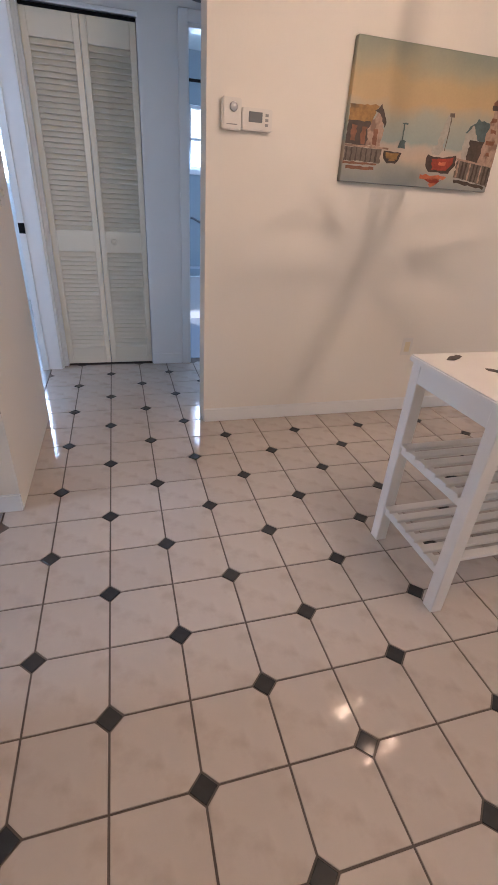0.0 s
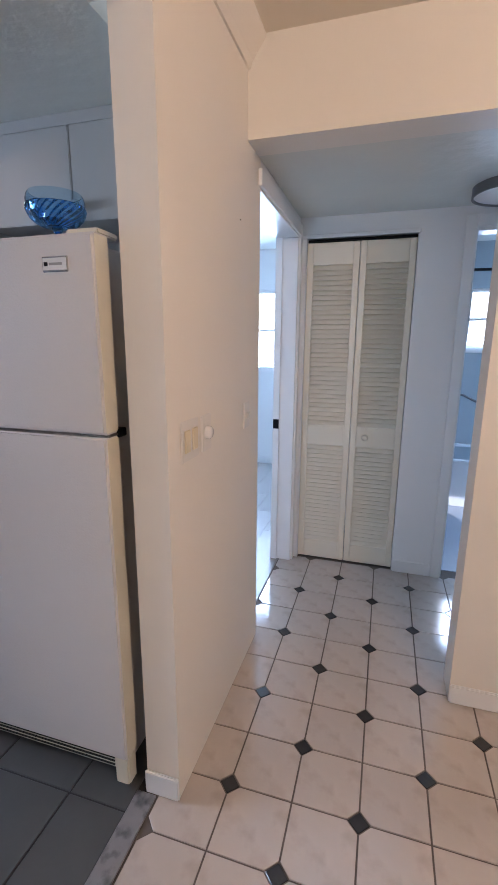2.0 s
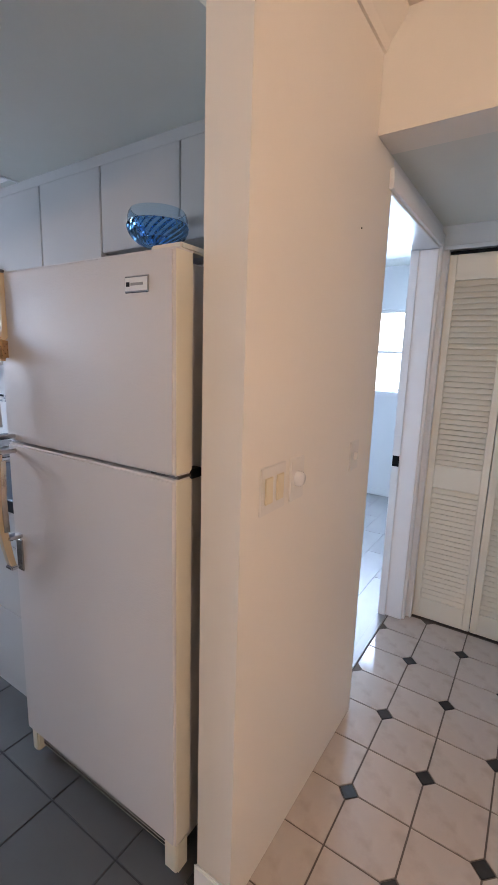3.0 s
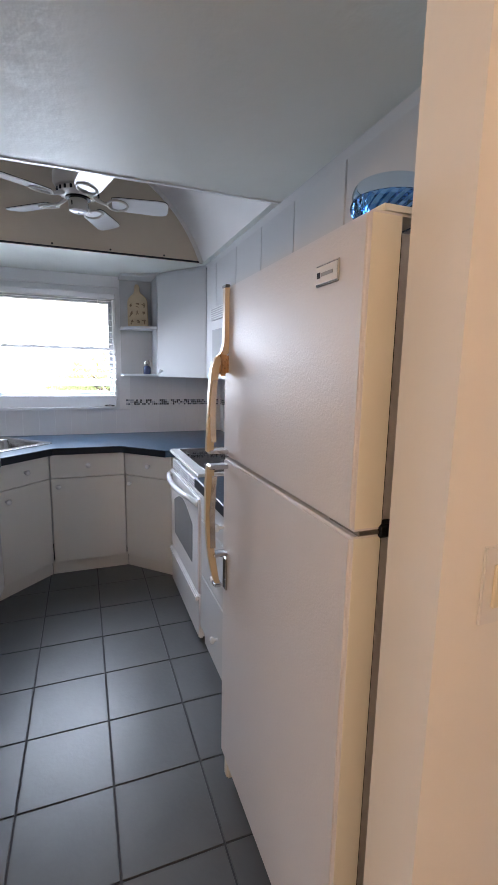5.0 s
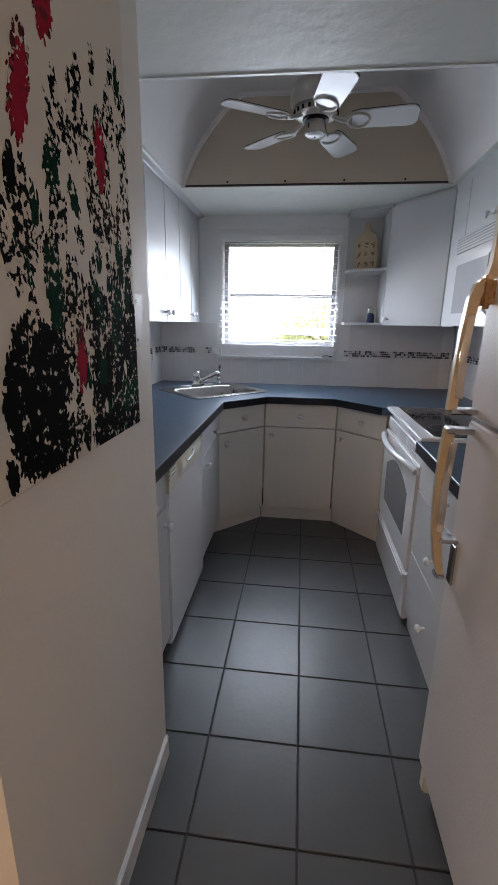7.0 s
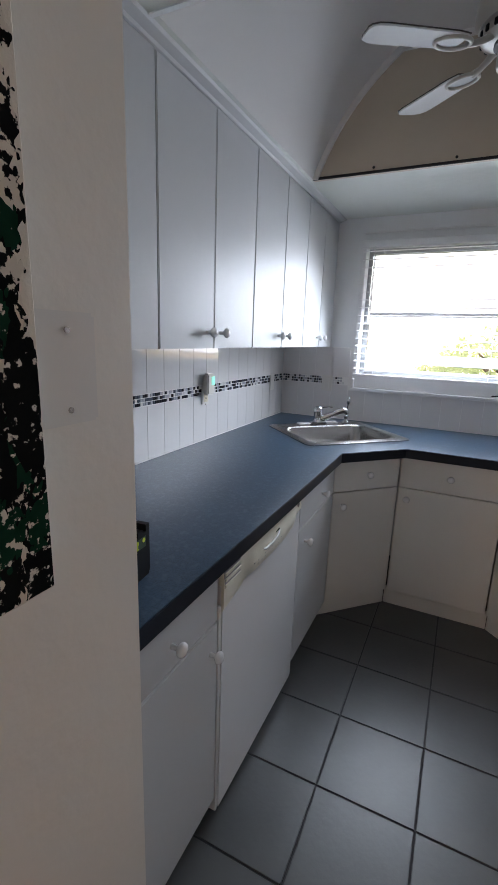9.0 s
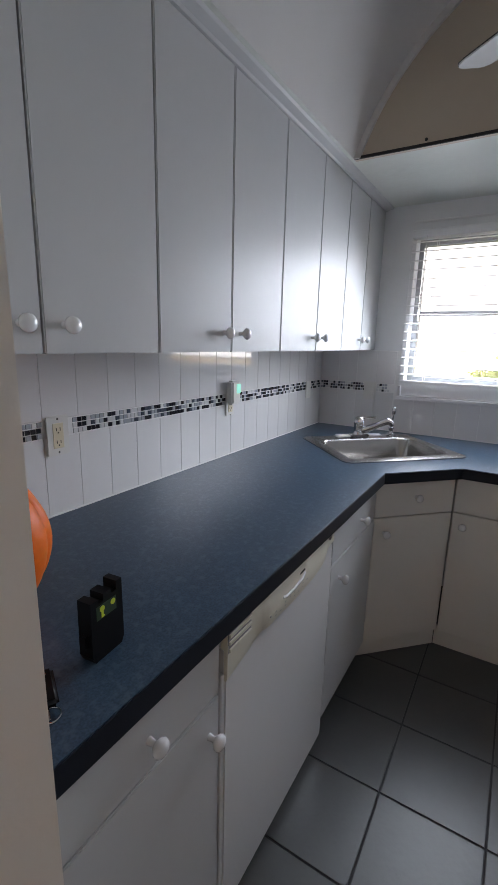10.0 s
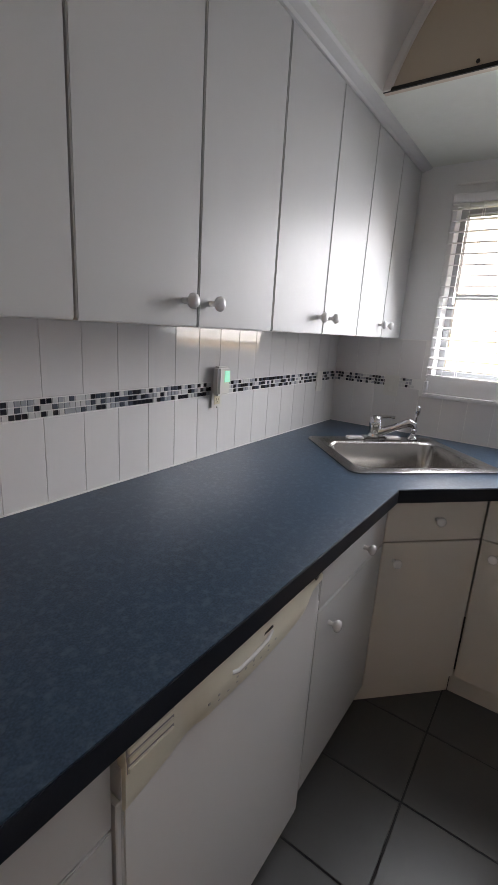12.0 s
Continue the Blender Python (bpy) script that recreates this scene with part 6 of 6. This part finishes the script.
part("apron", a_box(TX0 + 0.055, TX1 - 0.055, TYA + 0.012, TYA + 0.030, TZ - 0.085, TZ - 0.0221), wood_table, tb)
part("apron", a_box(TX0 + 0.055, TX1 - 0.055, TYB - 0.030, TYB - 0.012, TZ - 0.085, TZ - 0.0221), wood_table, tb)
for x in (TX0 + 0.010, TX1 - 0.055):
    for y in (TYA + 0.010, TYB - 0.055):
        part("leg", a_box(x, x + 0.045, y, y + 0.045, 0.0005, TZ - 0.0222, 0.003, 1), wood_table, tb)
for z in (0.165, 0.44):
    for x in (TX0 + 0.020, TX1 - 0.045):
        part("shelf_rail", a_box(x, x + 0.025, TYA + 0.0551, TYB - 0.0551, z - 0.03, z), wood_table, tb)
    for k in range(6):
        y = TYA + 0.062 + k * 0.055
        part("shelf_slat", a_box(TX0 + 0.008, TX1 - 0.008, y, y + 0.034, z + 0.0002, z + 0.013, 0.002, 1), wood_table, tb)
for px, py, rr in ((1.06, 1.47, 0.5), (1.12, 1.33, 2.2), (1.10, 1.20, 1.1), (1.30, 1.44, 2.8), (1.36, 1.25, 0.2)):
    lf = bmesh.new()
    rg = random.Random(int(px * 100))
    ring = [(px + (0.045 * math.cos(a) * math.cos(rr) - 0.016 * math.sin(a) * math.sin(rr)) * rg.uniform(0.7, 1.15), py + (0.045 * math.cos(a) * math.sin(rr) + 0.016 * math.sin(a) * math.cos(rr)) * rg.uniform(0.7, 1.15)) for a in [k * 0.45 for k in range(14)]]
    prism(lf, ring, TZ + 0.0002, TZ + 0.001)
    part("painted_leaf", lf, brown_paint, tb, "dark brown leaf print")

# chandelier over the table: curved arms with small warm bulbs
CHX, CHY, CHZ = 1.311, 1.581, 1.745
ch = thing("chandelier", "small dark metal chandelier with warm lit bulbs", "chandelier", (CHX, CHY, CHZ - 0.05))
cm = pose(CHX, CHY, CHZ)
part("hub", lathe(bmesh.new(), [(0.006, -0.05), (0.050, -0.035), (0.070, 0.0), (0.045, 0.045), (0.020, 0.08), (0.012, 0.11)], cm, 20), nickel, ch, smooth=50)
part("rod", lathe(bmesh.new(), [(0.013, 0.11), (0.013, LZ - 0.03 - CHZ)], cm, 10), nickel, ch)
part("ceiling_rose", lathe(bmesh.new(), [(0.05, LZ - 0.03 - CHZ), (0.06, LZ - 0.01 - CHZ), (0.06, LZ - 0.0005 - CHZ)], cm, 24), nickel, ch, smooth=50)
for k in range(6):
    a = radians(10 + 60 * k)
    c, s = math.cos(a), math.sin(a)
    arm = bmesh.new()
    tube(arm, [(CHX + c * r, CHY + s * r, CHZ + z) for r, z in ((0.03, 0.0), (0.08, -0.018), (0.14, -0.006), (0.20, 0.006), (0.25, 0.012), (0.295, 0.012), (0.33, 0.004))], [0.018, 0.017, 0.016, 0.016, 0.015, 0.015, 0.013], 8)
    tube(arm, [(CHX + c * 0.16, CHY + s * 0.16, CHZ + 0.006), (CHX + c * 0.16, CHY + s * 0.16, CHZ - 0.014)], [0.012, 0.020], 14)
    part("arm", arm, nickel, ch, smooth=50)
    bu = bmesh.new()
    lathe(bu, [(0.008, -0.0145), (0.010, -0.020), (0.014, -0.030), (0.014, -0.038), (0.010, -0.047), (0.002, -0.051)], pose(CHX + c * 0.16, CHY + s * 0.16, CHZ), 16)
    part("bulb", bu, bulb_glow if k % 3 else knob_white, ch, "lit warm bulb" if k % 3 else "unlit white bulb", smooth=60)

CLX, CLY = 1.265, 0.62
cl = thing("ceiling_light", "round ceiling light with two bare warm bulbs", "ceiling light", (CLX, CLY, LZ - 0.10))
part("base", lathe(bmesh.new(), [(0.010, LZ - 0.026), (0.060, LZ - 0.022), (0.200, LZ - 0.010), (0.205, LZ - 0.0005)], pose(CLX, CLY, 0), 36), nickel, cl, smooth=40)
for turn in (76, 256):
    bx_, by_ = CLX + 0.16 * math.cos(radians(turn)), CLY + 0.16 * math.sin(radians(turn))
    holder = part("bulb_holder", lathe(bmesh.new(), [(0.014, LZ - 0.036), (0.018, LZ - 0.030), (0.020, LZ - 0.014)], pose(bx_, by_, 0), 18), nickel, cl, smooth=40)
    part("bulb", lathe(bmesh.new(), [(0.003, LZ - 0.085), (0.013, LZ - 0.081), (0.020, LZ - 0.069), (0.021, LZ - 0.059), (0.017, LZ - 0.045), (0.012, LZ - 0.0365)], pose(bx_, by_, 0), 20), lamp_glow, holder, "lit warm bulb", smooth=60)

# ---- bathroom glimpse ----
tubo = thing("bathtub", "white bathtub along the bathroom window wall", "bathtub", (1.2, 5.5, 0))
part("apron", a_box(0.365, 2.09, 5.10, 5.14, 0.0005, 0.40), tub_white, tubo)
part("rim", a_box(0.365, 2.09, 5.09, 5.17, 0.4005, 0.425, 0.008, 2), tub_white, tubo)
part("back_rim", a_box(0.365, 2.09, 5.82, 5.89, 0.4005, 0.425, 0.008, 2), tub_white, tubo)
part("basin_floor", a_box(0.37, 2.085, 5.141, 5.88, 0.05, 0.08), tub_white, tubo)
rod = bmesh.new()
tube(rod, [(0.361, 5.12, 2.03), (2.099, 5.12, 2.03)], 0.012, 10)
single("curtain_rod", rod, black_plastic, "dark shower curtain rod across the bath", "rod")
gb = bmesh.new()
tube(gb, [(0.86, 5.899, 0.93), (0.88, 5.86, 0.93), (1.02, 5.86, 0.86), (1.04, 5.899, 0.86)], 0.012, 8)
single("grab_bar", gb, nickel, "dark metal grab bar on the bathroom wall", "grab bar", smooth=60)

# ---- threshold and tiles ----
strip = thing("threshold", "grey veined marble threshold strip between the floors", "threshold", (-0.545, 1.5, 0))
tagged(strip, kind="structure")
part("strip", a_box(-0.580, -0.512, 1.121, 1.927, -0.0035, 0.004, 0.002, 1), marble, strip)
part("strip", a_box(-0.580, -0.512, 0.23, 1.1075, -0.0035, 0.004, 0.002, 1), marble, strip)


structure("threshold_bedroom", a_box(-0.560, -0.512, 2.815, 3.624, -0.0035, 0.003, 0.001, 1), plank_grey, "grey wood bedroom threshold", "threshold")


def slab_mesh(name, pts, z0, z1, mat, bev=0.0015):
    """A tile: bevelled top, open underneath."""
    n = len(pts)
    cx, cy = sum(p[0] for p in pts) / n, sum(p[1] for p in pts) / n
    inn = []
    for p in pts:
        d = Vector((p[0] - cx, p[1] - cy))
        d = d * (1 - bev / d.length)
        inn.append((cx + d.x, cy + d.y))
    v = [(p[0], p[1], z0) for p in pts] + [(p[0], p[1], z1 - bev * 0.6) for p in pts] + [(p[0], p[1], z1) for p in inn]
    f = [tuple(range(2 * n, 3 * n))]
    for i in range(n):
        j = (i + 1) % n
        f += [(i, j, n + j, n + i), (n + i, n + j, 2 * n + j, 2 * n + i)]
    me = bpy.data.meshes.new(name)
    me.from_pydata(v, [], f)
    me.materials.append(mat)
    return me


def join_tiles(name, meshes, mat, label, parent):
    """Joins placed copies of tile meshes into one mesh."""
    v, f = [], []
    for me, x, y in meshes:
        o = len(v)
        v += [(p.co.x + x, p.co.y + y, p.co.z) for p in me.vertices]
        f += [tuple(i + o for i in p.vertices) for p in me.polygons]
    me = bpy.data.meshes.new(name)
    me.from_pydata(v, [], f)
    me.materials.append(mat)
    ob = new(name, me)
    ob.parent = parent
    return tagged(ob, label, kind="stuff")


OP, G, DH = 0.2085, 0.0028, 0.036
OX, OY = 0.1175, 1.6205
h = OP
tile_a = slab_mesh("tile", [(DH, G), (h - G, G), (h - G, h - DH), (h - DH, h - G), (G, h - G), (G, DH)], -0.004, 0.0, oct_tile)
tile_b = slab_mesh("tile", [(G, G), (h - DH, G), (h - G, DH), (h - G, h - G), (DH, h - G), (G, h - DH)], -0.004, 0.0, oct_tile)
dot = slab_mesh("dot_tile", [(DH - 0.004, 0), (0, DH - 0.004), (-DH + 0.004, 0), (0, -DH + 0.004)], -0.004, 0.0, dot_tile)
rest, rest_dots = [], []
for i in range(-4, 16):
    for j in range(-24, 11):
        x, y = OX + i * OP, OY + j * OP
        if x < -0.66 or x > 3.4 or y > 3.66 or y < -3.3:
            continue
        if x + OP / 2 < -0.52 or y + 0.02 > 3.69:
            continue
        near = y > 0.2 and x < 1.95
        me = tile_a if (i + j) % 2 == 0 else tile_b
        if near:
            o = new("tile", me)
            o.location = (x, y, 0)
            o.parent = floor_living
        else:
            rest.append((me, x, y))
        if (i + j) % 2 == 0 and x > -0.5:
            if near:
                o = new("dot_tile", dot)
                o.location = (x, y, 0)
                o.parent = floor_living
            else:
                rest_dots.append((dot, x, y))
join_tiles("far_tiles", rest, oct_tile, "cream tiles", floor_living)
join_tiles("far_dots", rest_dots, dot_tile, "charcoal dots", floor_living)

KP, KX, KY = 0.3125, -1.4125, 1.5455
KQ = 0.3095
g = 0.0035
ktile = slab_mesh("tile", [(g, g), (KP - g, g), (KP - g, KQ - g), (g, KQ - g)], -0.004, 0.0, grey_tile)
for i in range(-8, 3):
    for j in range(-4, 4):
        x, y = KX + i * KP, KY + j * KQ
        if x + KP > -0.5:
            continue
        if y < 0.2 or y + KQ > 2.75:
            continue
        o = new("tile", ktile)
        o.location = (x, y, 0)
        o.parent = floor_kitchen
edge_tile = slab_mesh("tile", [(KX + 2 * KP + g, g), (-0.582, g), (-0.582, KQ - g), (KX + 2 * KP + g, KQ - g)], -0.004, 0.0, grey_tile)
for j in range(-4, 4):
    o = new("tile", edge_tile)
    o.location = (0, KY + j * KQ, 0)
    o.parent = floor_kitchen
short_planks = [slab_mesh("plank", [(0.001, 0.001), (0.179, 0.001), (0.179, n - 0.001), (0.001, n - 0.001)], -0.006, 0.0, plank_grey) for n in (0.405, 0.81)]
for i in range(14):
    if i % 3:
        o = new("plank", short_planks[i % 3 - 1])
        o.location = (-0.547 - 0.18 * (i + 1), 2.83, 0)
        o.parent = floor_bedroom
plank = slab_mesh("plank", [(0.001, 0.001), (0.179, 0.001), (0.179, 1.219), (0.001, 1.219)], -0.006, 0.0, plank_grey)
for i in range(14):
    for j in range(4):
        y = 2.83 + j * 1.22 + (i % 3) * 0.405
        if y > 6.0:
            continue
        o = new("plank", plank)
        o.location = (-0.547 - 0.18 * (i + 1), y, 0)
        o.parent = floor_bedroom

# backsplash tiles and mosaic band
splash = structure("backsplash_left", a_box(XF + 0.003, -1.333, YL + 0.0001, YL + 0.006, CT + 0.0005, 1.391), splash_grout, "white glazed wall tiles with a mosaic band", "backsplash")
splash_far = structure("backsplash_window", a_box(XF + 0.0001, XF + 0.006, YL + 0.0101, YR - 0.002, CT + 0.0005, 1.1165), splash_grout, "white glazed wall tiles with a mosaic band", "backsplash")
sf2 = structure("backsplash_window_left", a_box(XF + 0.0001, XF + 0.006, YL + 0.0101, 0.837, 1.1166, 1.391), splash_grout, "white glazed wall tiles beside the window", "backsplash")
sf3 = structure("backsplash_window_right", a_box(XF + 0.0001, XF + 0.006, 1.781, YR - 0.002, 1.1166, 1.391), splash_grout, "white glazed wall tiles beside the window", "backsplash")
splash_r = structure("backsplash_right", a_box(XF + 0.012, -1.32, YR - 0.006, YR - 0.0001, CT + 0.0005, 1.391), splash_grout, "white glazed wall tiles with a mosaic band", "backsplash")


structure("trim_caulk_left", a_box(XF + 0.011, -1.335, YL + 0.0082, YL + 0.0125, CT + 0.0003, CT + 0.0042), splash_grout, "white caulk line behind the worktop", "caulk")
structure("trim_caulk_window", a_box(XF + 0.0082, XF + 0.0125, YL + 0.014, YR - 0.02, CT + 0.0003, CT + 0.0042), splash_grout, "white caulk line behind the worktop", "caulk")


def wall_tile(w, hgt):
    """A tile standing in the x-z plane, facing +y, of that width and height."""
    e, t = 0.0012, 0.0020
    v = [(0, 0, 0), (w, 0, 0), (w, 0, hgt), (0, 0, hgt), (0, t - 0.001, 0), (w, t - 0.001, 0), (w, t - 0.001, hgt), (0, t - 0.001, hgt), (e, t, e), (w - e, t, e), (w - e, t, hgt - e), (e, t, hgt - e)]
    f = [(8, 11, 10, 9)]
    for i in range(4):
        j = (i + 1) % 4
        f += [(i, 4 + i, 4 + j, j), (4 + i, 8 + i, 8 + j, 4 + j)]
    me = bpy.data.meshes.new("tile")
    me.from_pydata(v, [], f)
    me.materials.append(splash_tile)
    return me


TW, SEAM = 0.1168, -1.853
BZ0, BZ1 = 1.148, 1.197
low, high = wall_tile(TW - 0.0018, BZ0 - CT - 0.005), wall_tile(TW - 0.0018, 1.389 - BZ1 - 0.002)
for k in range(-17, 5):
    x = SEAM + k * TW
    if x < XF - 0.01 or x + TW > -1.331:
        continue
    for me, z in ((low, CT + 0.003), (high, BZ1 + 0.001)):
        o = new("tile", me)
        o.location = (x + 0.0015, YL + 0.006, z)
        o.parent = splash
low_f = wall_tile(TW - 0.003, BZ0 - CT - 0.005 - 0.033)
for k in range(20):
    y = YL + 0.012 + k * TW
    if y + TW > YR:
        continue
    m_rot = Euler((0, 0, radians(-90))).to_matrix().to_4x4()
    beside = y + TW < 0.837 or y > 1.781
    o = new("tile", low if beside else low_f)
    o.parent = splash_far
    o.matrix_local = Matrix.Translation((XF + 0.006, y + TW - 0.0015, CT + 0.003)) @ m_rot
    if beside:
        o = new("tile", high)
        o.parent = sf2 if y < 1.3 else sf3
        o.matrix_local = Matrix.Translation((XF + 0.006, y + TW - 0.0015, BZ1 + 0.001)) @ m_rot
for k in range(-17, 5):
    x = SEAM + k * TW
    if x < XF or x + TW > -1.32:
        continue
    for me, z in ((low, CT + 0.003), (high, BZ1 + 0.001)):
        o = new("tile", me)
        o.parent = splash_r
        o.matrix_local = Matrix.Translation((x + TW - 0.0015, YR - 0.006, z)) @ Euler((0, 0, radians(180))).to_matrix().to_4x4()


def mosaic(name, runs, parent):
    """Small glass chips in three rows of mixed sizes, in four tones."""
    rnd = random.Random(21)
    tones = [[], [], [], []]
    for axis, a0, a1, at, sign in runs:
        for row in range(3):
            z0 = BZ0 + 0.0012 + row * 0.0162
            u = a0 + rnd.random() * 0.004
            while u < a1 - 0.018:
                w = 0.0132 if rnd.random() < 0.97 else 0.0295
                tones[rnd.choice((0, 0, 0, 1, 2, 2, 3, 3))].append((axis, u, min(u + w, a1), at, sign, z0, z0 + 0.0131))
                u += w + 0.0031
    for k, chips in enumerate(tones):
        bm_v, bm_f = [], []
        for axis, u0, u1, at, sign, z0, z1 in chips:
            o, t = len(bm_v), at + sign * (0.0032 + 0.0006 * rnd.random())
            for d in (at, t):
                for u, z in ((u0, z0), (u1, z0), (u1, z1), (u0, z1)):
                    bm_v.append((u, d, z) if axis == 'x' else (d, u, z))
            bm_f += [(o + 4, o + 5, o + 6, o + 7)] + [(o + i, o + (i + 1) % 4, o + 4 + (i + 1) % 4, o + 4 + i) for i in range(4)]
        me = bpy.data.meshes.new(name)
        me.from_pydata(bm_v, [], bm_f)
        me.update()
        me.materials.append(mosaic_tones[k])
        ob = new(name, me)
        ob.parent = parent
        tagged(ob, ("near-black", "slate grey", "pale grey", "white")[k] + " mosaic chips", kind="stuff")


mosaic_tones = [material("mosaic_" + n, c, 0.14, vary=0.1, scale=50, per_island=0.02) for n, c in (("black", (0.015, 0.016, 0.022)), ("slate", (0.07, 0.085, 0.11)), ("pale", (0.40, 0.42, 0.45)), ("white", (0.70, 0.70, 0.69)))]
mosaic("mosaic_chips", [('x', XF + 0.012, -1.937, YL + 0.006, 1), ('x', -1.85, -1.335, YL + 0.006, 1)], splash)
mosaic("mosaic_chips", [('y', YL + 0.012, 0.79, XF + 0.006, 1)], sf2)
mosaic("mosaic_chips", [('y', 1.83, YR - 0.012, XF + 0.006, 1)], sf3)
mosaic("mosaic_chips", [('x', XF + 0.02, -1.33, YR - 0.006, -1)], splash_r)
